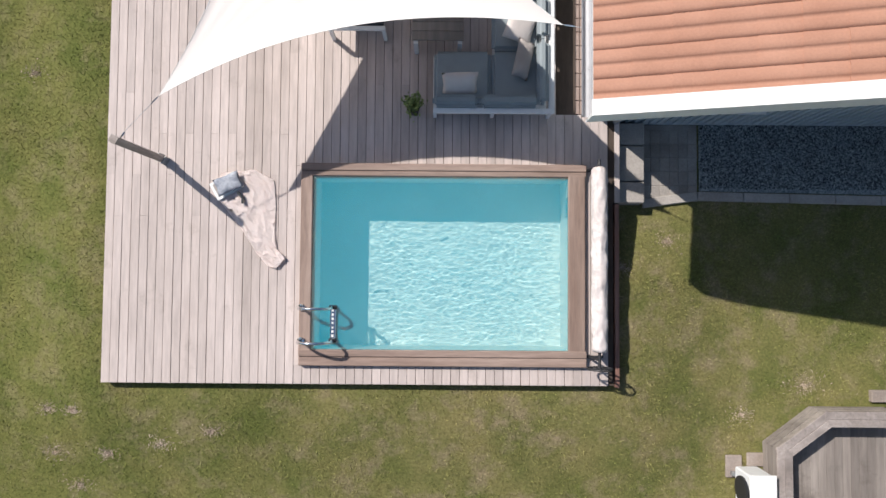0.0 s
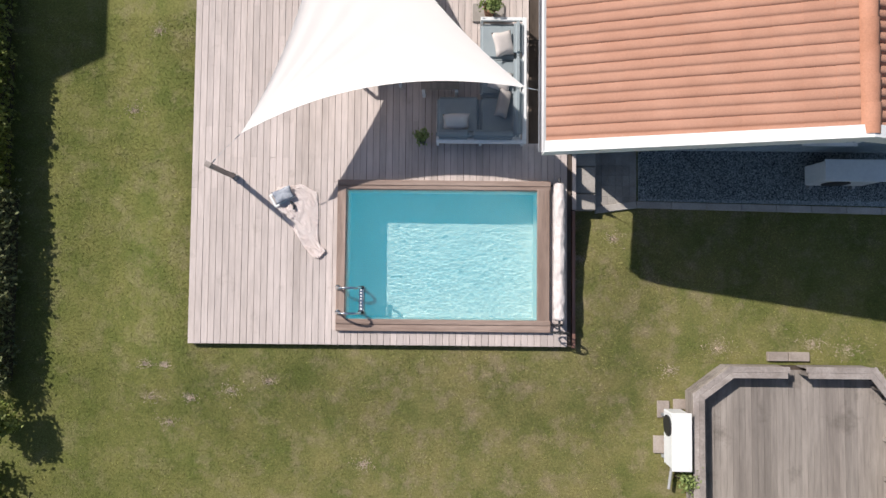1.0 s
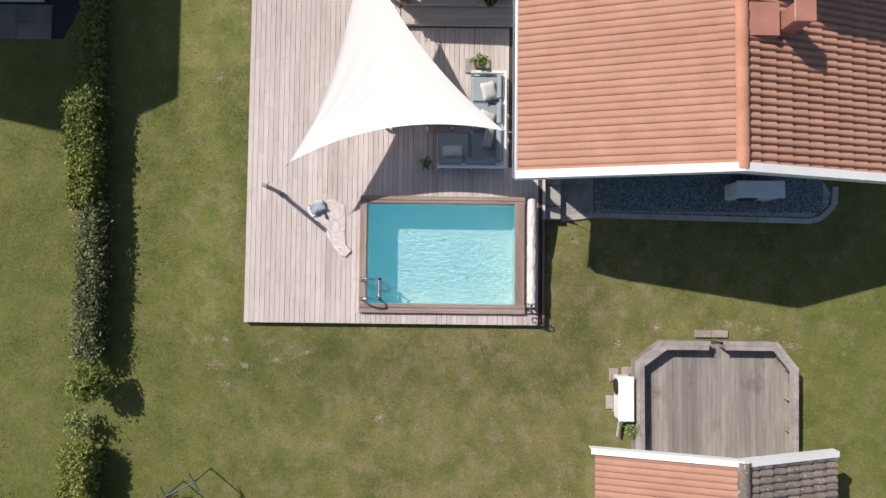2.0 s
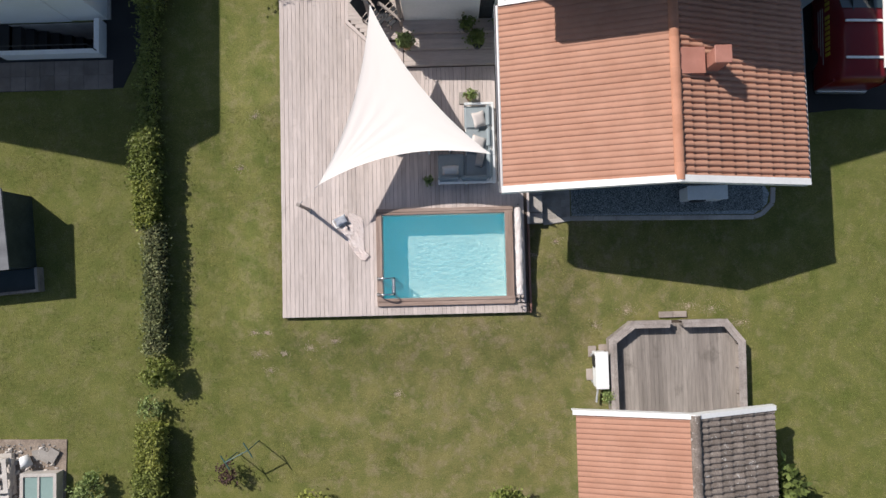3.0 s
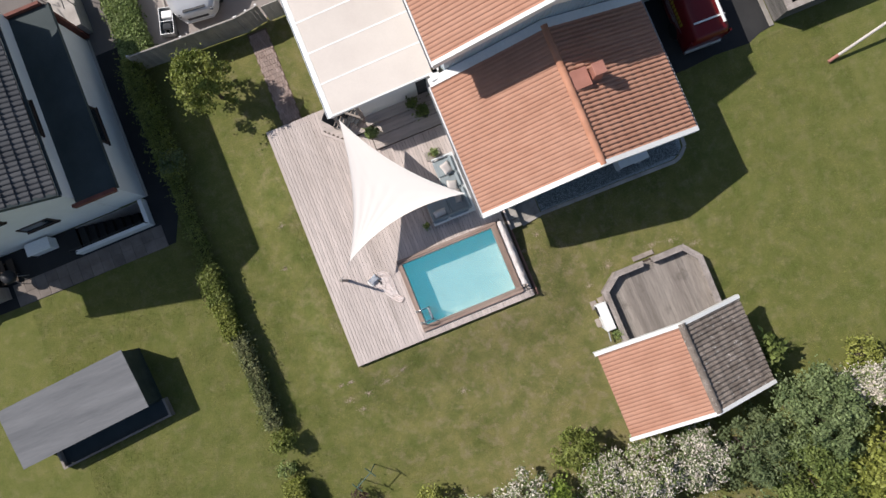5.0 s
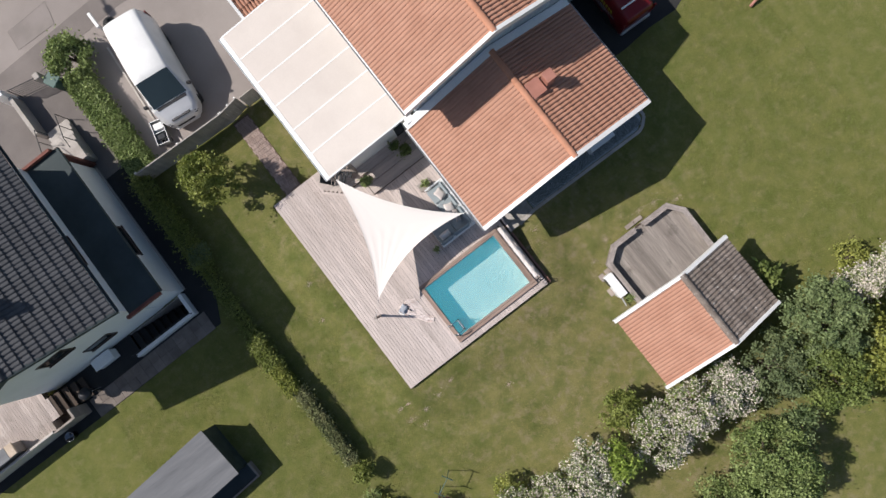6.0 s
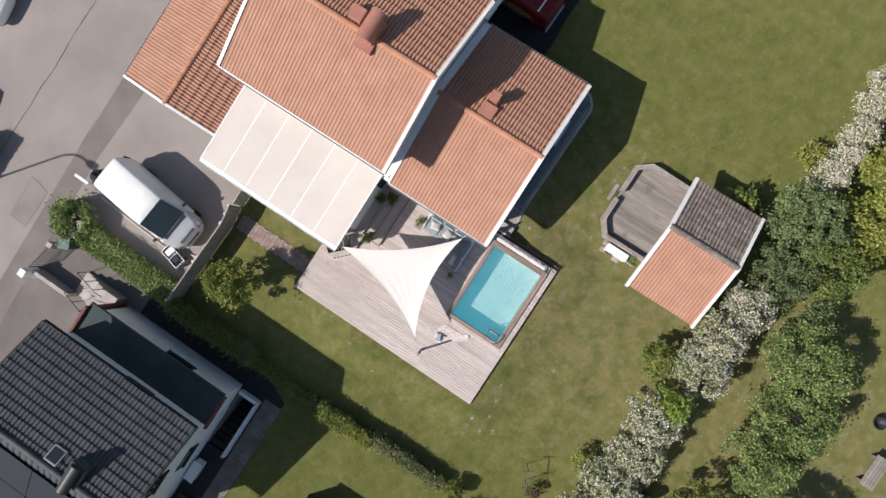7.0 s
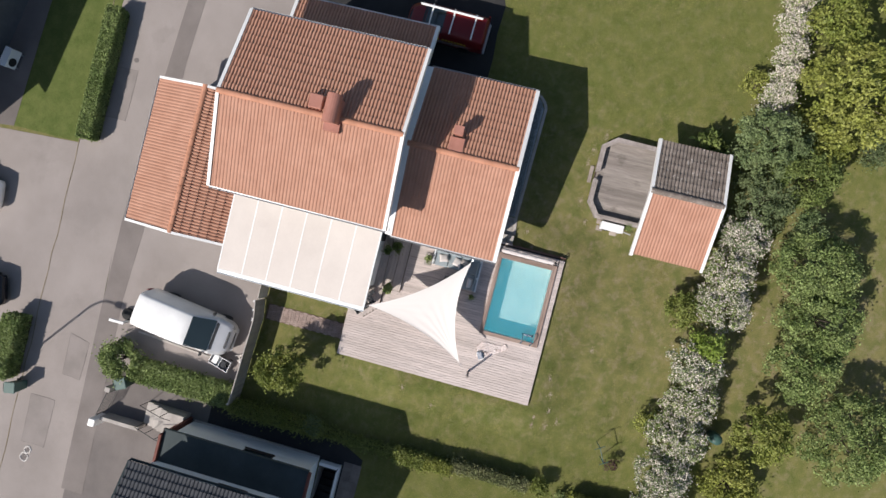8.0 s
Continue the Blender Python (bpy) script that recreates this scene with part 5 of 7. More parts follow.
for z in (0.503,):
    part("tread", boxes((-1.77, -1.69, -1.37, -0.90, z, z + 0.03), bevel=0.006), M["steel"], ladder)
    for y in (-1.37, -0.90):
        part("end_cap", boxes((-1.785, -1.675, y - 0.03, y + 0.03, z - 0.01, z + 0.045), bevel=0.008), M["black_pot"], ladder, "black plastic end cap")
    for k in range(7):
        part("grip", boxes((-1.745, -1.715, -1.32 + 0.06 * k, -1.285 + 0.06 * k, z + 0.031, z + 0.037), bevel=0.002), M["white"], ladder, "white grip pad")

roller = thing("cover_roller", (1.97, -0.25, 0.46), "rolled pale pool cover on a metal roller with hand wheel", "pool cover roller")
bm = bmesh.new()
n, sides = 70, 24
loops = []
for i in range(n + 1):
    y = -1.47 + 2.56 * i / n
    row = []
    for k in range(sides):
        a = k * 2 * math.pi / sides
        r = 0.102 + 0.020 * noise.noise((5 * y, 2 * math.cos(a), 2 * math.sin(a))) + 0.042 * (0.3 - abs(noise.noise((9 * y + 3 * math.cos(a), 3 * math.cos(a), 3 * math.sin(a)))))
        if i in (0, n):
            r *= 0.75
        row.append(bm.verts.new((1.955 + r * math.cos(a), y, 0.80 + r * math.sin(a))))
    loops.append(row)
for l0, l1 in zip(loops, loops[1:]):
    for k in range(sides):
        bm.faces.new((l0[k], l0[(k + 1) % sides], l1[(k + 1) % sides], l1[k]))
bm.faces.new(loops[0]), bm.faces.new(loops[-1])
bmesh.ops.recalc_face_normals(bm, faces=bm.faces)
part("rolled_cover", bm, M["cover"], roller, "wrinkled pale cover", smooth=True)
part("axle", tubes(0.022, [(1.955, -1.72, 0.80), (1.955, 1.20, 0.80)]), M["black_pot"], roller)
for y in (-1.58, 1.10):
    part("stand", tubes(0.018, [(1.86, y, 0.47), (1.955, y, 0.80), (2.05, y, 0.47)]), M["black_pot"], roller, "dark roller stand")
    part("foot_bar", tubes(0.018, [(1.82, y, 0.475), (2.09, y, 0.475)]), M["black_pot"], roller)
ring = [(1.955 + 0.17 * math.cos(k * math.pi / 12), -1.70, 0.80 + 0.17 * math.sin(k * math.pi / 12)) for k in range(25)]
part("hand_wheel", tubes(0.013, ring, [(1.785, -1.70, 0.80), (2.125, -1.70, 0.80)], [(1.955, -1.70, 0.63), (1.955, -1.70, 0.97)], sides=6), M["black_pot"], roller, "dark hand wheel")
roller.location.x += 0.05

# ---------------------------------------------------------------- low timber terrace by the shed
gz = thing("sunken_terrace", (6.45, -3.6, 0), "silver-grey octagonal timber terrace with a low bench rim", "terrace", kind="structure")
OUT = [(4.66, -5.34), (4.65, -2.88), (5.35, -2.36), (8.14, -2.36), (8.64, -3.0), (8.60, -5.34)]
cx, cy = 6.45, -3.75
part("floor_frame", prism(bmesh.new(), [(cx + (x - cx) * 0.985, cy + (y - cy) * 0.985 + 0.01) for x, y in OUT], 0.0, 0.085), M["joist"], gz)
for i in range(32):
    x = 4.70 + 0.122 * i
    t = (x - 4.64) / 0.72 if x < 5.36 else 1.0
    y1 = -2.92 + 0.52 * min(1, t) if x < 5.36 else (-2.42 if x < 8.08 else -2.42 - (x - 8.08) * 1.28)
    part("board", boxes((x, min(x + 0.117, 8.60), -5.34, y1 - 0.03, 0.087, 0.115)), M["grey_wood"], gz)


rim_count = [0]


def rim(a, b):
    a, b = Vector(a), Vector(b)
    rim_count[0] += 1
    e = 0.003 * (rim_count[0] % 2)
    d = (b - a)
    L = d.length
    m = pose(a.x, a.y, 0, 0, 0, math.degrees(math.atan2(d.y, d.x)))
    for k in range(2):
        part("rim_board", boxes((-0.03 + 0.04 * k, L + 0.03 - 0.04 * k, -0.093 - 0.111 * k, 0.02 - 0.115 * k, 0.42 + e, 0.455 + e), bevel=0.006, m=m), M["rim_wood"], gz)
    for k in range(3):
        part("side_slat", boxes((0, L, -0.022, 0.0, 0.03 + 0.132 * k, 0.138 + 0.132 * k), m=m), M["grey_wood"], gz)
    k = max(2, int(L / 0.6))
    for i in range(k + 1):
        x = min(max(L * i / k, 0.04), L - 0.04)
        part("rim_post", boxes((x - 0.035, x + 0.035, -0.16, -0.09, 0.115, 0.419), m=m), M["grey_wood"], gz)


rim((4.66, -5.30), (4.65, -2.88))
rim((4.65, -2.88), (5.35, -2.36))
rim((5.35, -2.36), (6.46, -2.36))
rim((6.84, -2.36), (8.14, -2.36))
rim((8.14, -2.36), (8.64, -3.0))
rim((8.64, -3.0), (8.60, -5.30))
for x0 in (6.28, 6.70):
    tagged(part("stepping_stone", boxes((x0, x0 + 0.41, -2.29, -2.11, -0.03, 0.07), bevel=0.012), M["stone_brown"]), "brownish concrete block step by the terrace", "step stone", "terrace step stones")
pump = thing("pool_heat_pump", (4.3, -3.65, 0.05), "white pool heat pump with dark round fan beside the terrace", "heat pump")
part("body", boxes((4.14, 4.48, -4.20, -3.15, 0.10, 0.55), bevel=0.02), M["white_metal"], pump)
part("top_cover", boxes((4.12, 4.50, -4.22, -3.13, 0.551, 0.58), bevel=0.008), M["white"], pump)
fan = part("fan_grille", lathe(bmesh.new(), (0, 0, 0), [(0.20, 0), (0.20, 0.02), (0.16, 0.03), (0.04, 0.03)], 20), M["black_pot"], pump, "black round fan grille")
fan.matrix_basis = pose(4.138, -3.42, 0.33, 0, -90, 0)
for y in (-4.1, -3.3):
    part("foot", boxes((4.10, 4.54, y, y + 0.06, 0.05, 0.10)), M["galvanised"], pump)
pump.location += Vector((0.055, -0.08, 0))
for x, y, d in ((4.10, -3.26, 0.33), (4.42, -3.16, 0.20), (4.02, -3.95, 0.34)):
    tagged(part("paving_stone", boxes((x, x + 0.24, y - d / 2, y + d / 2, -0.02, 0.04), bevel=0.01), M["stone_brown"]), "small grey-brown paving stone beside the heat pump", "paving stone", "stones under the heat pump")
pipe = part("water_pipe", tubes(0.03, [(4.3, -4.2, 0.3), (4.3, -4.4, 0.2), (4.25, -4.75, 0.2)]), M["gutter"])
tagged(pipe, "grey plastic water pipe behind the heat pump", "pipe")
shrub = thing("shrub", (4.42, -4.55, 0), "small green shrub between heat pump and shed", "shrub")
part("stem", tubes(0.015, [(4.42, -4.55, 0), (4.42, -4.5, 0.3)], sides=5), M["bark"], shrub)
c, r = clumps(31, 8, 4.52, -4.50, 0.1, 0.5, 0.24, 0.14)
leaves("foliage", c, r, 500, 0.035, M["leaf_apple"], shrub, 31)

# ---------------------------------------------------------------- trees, shrubs and hedges


def tree(name, x, y, r, h, leaf_mat, seed, label, category="tree", n=5000, leaf=0.075, clump=0.42, base=0.8, blossom=0, group="", z0=0.0):
    t = thing(name, (x, y, z0), label, category, group)
    rng = random.Random(seed)
    fork = z0 + base + 0.12 * h
    bm = bmesh.new()
    tube(bm, [(x, y, z0 - 0.05), (x + 0.04, y + 0.02, z0 + base * 0.6), (x + 0.02, y, fork), (x, y + 0.03, z0 + 0.8 * h)], 0.05 + 0.03 * r, 8, 0.02)
    part("trunk", bm, M["bark"], t)
    c, rr = clumps(seed, int(20 + 16 * r * r * (0.42 / clump) ** 2), x, y, z0 + base, z0 + h, r, 0.8 * clump)
    for k in range(7):
        e = c[rng.randrange(len(c))]
        mid = ((x + e[0]) / 2 + rng.uniform(-0.1, 0.1), (y + e[1]) / 2 + rng.uniform(-0.1, 0.1), (fork + e[2]) / 2 + 0.1)
        bm = bmesh.new()
        tube(bm, [(x, y, fork - rng.uniform(0, 0.2)), mid, tuple(e)], 0.025 + 0.012 * r, 5, 0.008)
        part("limb", bm, M["bark"], t)
    leaves("crown", c, rr, n, leaf, M[leaf_mat], t, seed)
    if blossom:
        c2 = c + np.array([0, 0, 0.06])
        leaves("blossom", c2, rr * 1.25, blossom, 0.038, M["blossom"], t, seed + 500, "clusters of cream-white blossom", up=0.6, shell=0.4)
    return t


tree("garden_tree", -6.3, 10.0, 1.2, 3.0, "leaf_olive", 41, "young yellow-green maple on the lawn by the hedge", n=9000, leaf=0.055, clump=0.28)
row = [(5.25, -9.15, 1.35), (3.5, -8.75, 1.45), (1.9, -9.0, 1.35), (-0.9, -8.45, 1.3), (-2.5, -8.65, 1.45), (-4.4, -8.5, 1.5), (-6.3, -8.25, 1.4), (-8.2, -8.3, 1.3)]
for i, (x, y, r) in enumerate(row):
    tree("hawthorn", x, y - 0.36, r - 0.14, 2.2 + 0.17 * (i * 5 % 4), "leaf_dark" if i % 3 == 0 else "leaf_apple", 60 + i, "hawthorn covered in white blossom behind the shed", n=6800, leaf=0.05, clump=0.20, base=0.5, blossom=5000, group="flowering hawthorn row")
for i, (x, y, r) in enumerate([(16.6, -9.2, 0.7), (15.4, -9.3, 0.7), (14.2, -9.45, 0.65), (13.1, -9.45, 0.65), (12.0, -9.4, 0.7), (11.1, -9.3, 0.6)]):
    tree("hawthorn", x, y, r, 1.9, "leaf_apple", 90 + i, "slim hawthorn with white blossom along the far lawn", n=2200, leaf=0.05, clump=0.22, base=0.4, blossom=3200, group="flowering hawthorn row")
tree("shrub", 1.35, -7.75, 0.85, 1.8, "leaf_fresh", 101, "olive-green leafy shrub in front of the hawthorns", "shrub", n=3800, leaf=0.055, clump=0.24, base=0.2)
tree("shrub", 0.05, -9.0, 0.75, 2.9, "leaf_bright", 102, "bright yellow-green bush among the hawthorns", "shrub", n=2400, leaf=0.06, clump=0.3, base=0.5)
tree("shrub", -4.3, -7.75, 0.7, 1.1, "leaf_lime", 103, "low yellow-green shrub in front of the hawthorns", "shrub", n=1600, leaf=0.06, clump=0.28, base=0.1)
tree("apple_tree", 4.5, -12.65, 1.9, 3.0, "leaf_apple", 104, "broad green apple tree in the orchard", n=15000, leaf=0.055, clump=0.30, group="orchard trees")
tree("apple_tree", 2.45, -13.5, 1.75, 2.9, "leaf_apple", 105, "broad green apple tree in the orchard", n=13000, leaf=0.055, clump=0.30, group="orchard trees")
tree("apple_tree", 0.15, -13.25, 1.6, 2.8, "leaf_apple", 106, "broad green apple tree in the orchard", n=11000, leaf=0.055, clump=0.30, group="orchard trees")
tree("apple_tree", -3.2, -12.4, 1.35, 2.6, "leaf_olive", 107, "yellowish-green apple tree in the orchard", n=6500, leaf=0.06, clump=0.30, group="orchard trees")
tree("apple_tree", -2.4, -15.9, 2.1, 3.0, "leaf_apple", 108, "large green apple tree at the orchard edge", n=15000, leaf=0.055, clump=0.32, group="orchard trees")
tree("shrub", -6.1, -12.0, 1.3, 1.4, "leaf_lime", 109, "low spreading yellow-green shrub", "shrub", n=3600, leaf=0.07, clump=0.35, base=0.1)
tree("shrub", -8.1, -12.3, 1.3, 1.4, "leaf_lime", 119, "low spreading yellow-green shrub", "shrub", n=3200, leaf=0.07, clump=0.35, base=0.1)
tree("conifer", 6.4, -12.2, 0.85, 2.2, "leaf_dark", 110, "small dark conifer in the orchard", "conifer", n=3200, leaf=0.05, clump=0.28, base=0.2)
tree("conifer", 7.15, -9.9, 1.5, 2.8, "leaf_blue", 111, "dense blue-green conifer behind the shed", "conifer", n=7500, leaf=0.055, clump=0.3, base=0.2)
tree("maple_tree", 9.4, -9.5, 1.75, 3.2, "leaf_dark", 112, "grey-green leafy tree behind the shed", n=13000, leaf=0.058, clump=0.34)
tree("maple_tree", 8.6, -11.2, 1.5, 3.0, "leaf_hedge", 113, "green leafy tree beside the orchard", n=8500, leaf=0.065, clump=0.36)
tree("maple_tree", 9.6, -11.6, 1.0, 2.6, "leaf_lime", 121, "yellow-green tree beside the orchard", n=2600, leaf=0.08)
tree("maple_tree", 12.3, -12.1, 2.4, 4.2, "leaf_lime", 114, "large yellow-green maple at the garden edge", n=13500, leaf=0.078)
tree("maple_tree", 15.4, -10.8, 1.3, 3.0, "leaf_olive", 115, "olive-green tree at the garden edge", n=4200, leaf=0.075)
tree("maple_tree", 17.9, -14.6, 2.2, 4.0, "leaf_lime", 116, "large yellow-green maple at the garden edge", n=6500, leaf=0.10)
tree("shrub", 12.5, -8.55, 0.7, 1.0, "leaf_lime", 117, "yellow-green shrub along the lawn", "shrub", n=1500, leaf=0.06, clump=0.26, base=0.1)
tree("shrub", 10.6, -14.4, 0.8, 0.9, "leaf_blue", 118, "low blue-grey shrub in the orchard", "shrub", n=1600, leaf=0.05, clump=0.26, base=0.1)
tree("fig_bush", 9.2, -7.2, 0.75, 1.5, "leaf_hedge", 120, "big-leaved green bush against the shed", "shrub", n=420, leaf=0.14, clump=0.3, base=0.2)
tree("shrub", -10.9, -6.9, 0.45, 0.7, "leaf_apple", 122, "pale green garden shrub near the junk pile", "shrub", n=800, leaf=0.05, clump=0.2, base=0.05)


def hedge(name, x0, x1, y0, y1, h, dense, leaf_mat, seed, label, leaf=0.042, ragged=0.05, group=""):
    """A clipped hedge: a dense core of twigs, with leaves over its flat top and its sides; dense: leaves to the square metre."""
    t = thing(name, ((x0 + x1) / 2, (y0 + y1) / 2, 0), label, "hedge", group)
    rng = np.random.RandomState(seed)
    lx, ly = x1 - x0, y1 - y0
    core = bmesh.new()
    bmesh.ops.create_grid(core, x_segments=max(3, int(lx / 0.12)), y_segments=max(3, int(ly / 0.12)), size=0.5)
    for v in core.verts:
        u, w = v.co.x, v.co.y
        edge = max(abs(u), abs(w))
        v.co = ((x0 + x1) / 2 + u * (lx - 0.12), (y0 + y1) / 2 + w * (ly - 0.12), (h - 0.09) * (1 if edge < 0.49 else 0.9) + 0.07 * noise.noise((6 * u * lx, 6 * w * ly, seed)))
    rim_edges = [e for e in core.edges if e.is_boundary]
    low = bmesh.ops.extrude_edge_only(core, edges=rim_edges)["geom"]
    for v in low:
        if isinstance(v, bmesh.types.BMVert):
            v.co.z = 0.0
    bmesh.ops.recalc_face_normals(core, faces=core.faces)
    part("twig_core", core, M["twig"], t, "dense brown twigs inside the hedge", smooth=True)
    n_top, n_side = int(dense * lx * ly), int(0.45 * dense * h * 2 * (lx + ly))
    u, w = rng.uniform(0, 1, n_top), rng.uniform(0, 1, n_top)
    lump = np.array([noise.noise((2.2 * a * lx, 2.2 * b * ly, seed)) for a, b in zip(u, w)])
    top = np.stack([x0 + u * lx, y0 + w * ly, h + 0.35 * ragged * lump + rng.normal(0, 0.03, n_top) - 0.12 * (np.maximum(np.abs(u - 0.5), 0) > 0.46)], 1)
    k, q = rng.uniform(0, 2 * (lx + ly), n_side), np.sqrt(rng.uniform(0.01, 1, n_side))
    sx = np.where(k < lx, x0 + k, np.where(k < lx + ly, x1, np.where(k < 2 * lx + ly, x0 + k - lx - ly, x0)))
    sy = np.where(k < lx, y0, np.where(k < lx + ly, y0 + k - lx, np.where(k < 2 * lx + ly, y1, y0 + k - 2 * lx - ly)))
    side = np.stack([sx, sy, h * q], 1)
    c = np.concatenate([top, side])
    c[:, :2] += rng.normal(0, ragged, (len(c), 2)) * rng.uniform(0, 1, (len(c), 1))
    leaves("foliage", c, np.full((len(c), 3), 0.03), len(c), leaf, M[leaf_mat], t, seed, up=0.9)
    shoots = bmesh.new()
    for i in range(int(ly * 7) + 4):
        a, b = rng.uniform(x0, x1), rng.uniform(y0, y1)
        tube(shoots, [(a, b, h - 0.15), (a + rng.normal(0, 0.06), b + rng.normal(0, 0.06), h + rng.uniform(0.0, 0.10))], 0.006, 4, 0.003)
    part("shoots", shoots, M["bark"], t, "thin bare shoots")
    return t


for y0, y1, x, w, h, dense, mat_name, rag, lab in ((-8.1, -6.35, -8.98, 0.62, 0.85, 2600, "leaf_fresh", 0.12, "leafy green hedge end"), (-6.35, -5.1, -8.96, 0.52, 0.80, 3400, "leaf_lime", 0.09, "bushy yellow-green hedge block"), (-2.9, 0.85, -8.86, 0.40, 0.70, 1700, "leaf_hedge_dry", 0.12, "sparse twiggy grey-green hedge stretch"), (0.87, 2.2, -9.08, 0.44, 0.80, 3600, "leaf_lime", 0.10, "clipped yellow-green hedge block"), (2.25, 3.7, -9.12, 0.50, 0.82, 3000, "leaf_fresh", 0.14, "leafy green hedge stretch"), (3.72, 7.6, -9.12, 0.32, 0.50, 1500, "leaf_fresh", 0.16, "loose green hedge stretch"), (7.62, 12.3, -8.98, 0.50, 1.0, 1900, "leaf_fresh", 0.20, "loose bushy green hedge beside the neighbouring house")):
    hedge("hedge", x - w / 2, x + w / 2, y0, y1, h, dense, mat_name, int(200 + 10 * y0), lab + " between two lawns", 0.042, rag, "boundary hedge")
tree("shrub", -8.78, -3.55, 0.48, 0.95, "leaf_fresh", 306, "small fresh green bush in the hedge gap", "shrub", n=1500, leaf=0.05, clump=0.22, base=0.1)
tree("shrub", -9.05, -4.6, 0.35, 0.6, "leaf_apple", 307, "thin pale green shrub in the hedge gap", "shrub", n=420, leaf=0.045, clump=0.16, base=0.05)
hedge("hedge", -9.12, -8.12, 12.5, 17.9, 0.72, 2800, "leaf_apple", 301, "bushy green hedge beside the driveway", 0.055, 0.12)
tree("shrub", -8.25, 18.55, 1.10, 1.5, "leaf_apple", 302, "round green bush at the driveway entrance", "shrub", n=8000, leaf=0.065, clump=0.32, base=0.1)
hedge("hedge", 2.3, 9.2, 22.98, 23.72, 0.9, 4200, "leaf_apple", 303, "clipped green hedge along the street", 0.042, 0.04)
hedge("hedge", -10.8, -7.55, 24.25, 25.1, 1.1, 3200, "leaf_apple", 304, "green hedge across the street", 0.05, 0.06)
tree("shrub", -8.75, 8.0, 0.5, 1.4, "leaf_blue", 305, "silvery blue-green shrub in the hedge", "shrub", n=900, leaf=0.05, clump=0.22, base=0.3)

# ---------------------------------------------------------------- vehicles


def van(name, at, turn, L, W, H, paint, label, bonnet, nose_shade=None, category="van"):
    """A panel van built along y, front towards -y: lofted body, glass, wheels, lights and mirrors."""
    t = thing(name, at, label, category, turn=turn)
    f, b = -L / 2, L / 2
    wheel_r = 0.33
    stations = [
        # y, half width at sill, half width at roof, roof height
        (f, 0.44, 0.34, 0.62), (f + 0.05, 0.62, 0.50, 0.80), (f + 0.16, 0.77, 0.62, 0.90), (f + 0.38, 0.89, 0.72, 1.00), (f + bonnet, 0.96, 0.79, 1.14),
        (f + bonnet + 0.02, 0.97, 0.83, 1.15), (f + bonnet + 1.02, 0.98, 0.77, H - 0.08), (f + bonnet + 1.3, 0.98, 0.78, H - 0.02), (f + bonnet + 1.9, 0.98, 0.79, H),
        (b - 0.55, 0.98, 0.78, H), (b - 0.12, 0.97, 0.77, H - 0.03), (b, 0.95, 0.74, H - 0.14),
    ]
    k = W / 1.96
    bm = bmesh.new()
    loops = []
    for y, ws, wr, hz in stations:
        belt = min(1.12, hz - 0.05)
        prof = [(0, 0.28), (ws * 0.94, 0.30), (ws, 0.45), (ws, min(0.9, belt - 0.08)), (ws * 0.985, belt), (wr + (ws - wr) * 0.25, hz - 0.16 if hz > 1.3 else hz - 0.045), (wr + 0.02, hz - 0.06 if hz > 1.3 else hz - 0.018), (wr - 0.10, hz - 0.012 if hz > 1.3 else hz - 0.004), (wr * 0.5, hz + 0.012), (0, hz + 0.018)]
        ring = [(k * x, y, z) for x, z in prof] + [(-k * x, y, z) for x, z in prof[-2:0:-1]]
        loops.append([bm.verts.new(p) for p in ring])
    n = len(loops[0])
    for l0, l1 in zip(loops, loops[1:]):
        for i in range(n):
            bm.faces.new((l0[i], l0[(i + 1) % n], l1[(i + 1) % n], l1[i]))
    bm.faces.new(loops[0]), bm.faces.new(loops[-1])
    bmesh.ops.recalc_face_normals(bm, faces=bm.faces)
    body = part("body", bm, paint, t, smooth=True, local=True)
    # faces of the nose take the greyer colour that stands for shading
    if nose_shade:
        body.data.materials.append(nose_shade)
        for p in body.data.polygons:
            if p.center.y < f + bonnet + 0.01:
                p.material_index = 1

    def skin(y0, y1, x0, x1, lift, steps=8):
        """A patch that follows the body's upper skin between two stations."""
        bmm = bmesh.new()
        net = []
        for a in range(steps + 1):
            y = y0 + (y1 - y0) * a / steps
            i = max(j for j in range(len(stations)) if stations[j][0] <= y + 1e-6)
            i = min(i, len(stations) - 2)
            s0, s1 = stations[i], stations[i + 1]
            q = (y - s0[0]) / (s1[0] - s0[0])
            wr, hz = s0[2] + (s1[2] - s0[2]) * q, s0[3] + (s1[3] - s0[3]) * q
            for c in range(steps + 1):
                u = x0 + (x1 - x0) * c / steps
                net.append(bmm.verts.new((k * u * wr, y, hz + lift + 0.014 - 0.05 * max(0, abs(u) - 0.75) * 4 * 0.35)))
        for a in range(steps):
            for c in range(steps):
                i = a * (steps + 1) + c
                bmm.faces.new((net[i], net[i + 1], net[i + steps + 2], net[i + steps + 1]))
        return bmm

    part("windscreen", skin(f + bonnet + 0.05, f + bonnet + 1.0, -0.98, 0.98, 0.012), M["glass_dark"], t, "dark windscreen", smooth=True, local=True)
    part("grille", boxes((-0.42 * k, 0.42 * k, f - 0.02, f + 0.05, 0.52, 0.64), bevel=0.01), M["black_pot"], t, "black grille", local=True)
    part("cowl", skin(f + bonnet - 0.10, f + bonnet + 0.03, -0.9, 0.9, 0.008, 6), M["black_pot"], t, "black cowl strip", smooth=True, local=True)
    part("bonnet_vent", boxes((-0.45 * k, 0.45 * k, f + 0.13, f + 0.24, 0.90, 0.945), bevel=0.01), M["black_pot"], t, "dark bonnet slot", local=True)
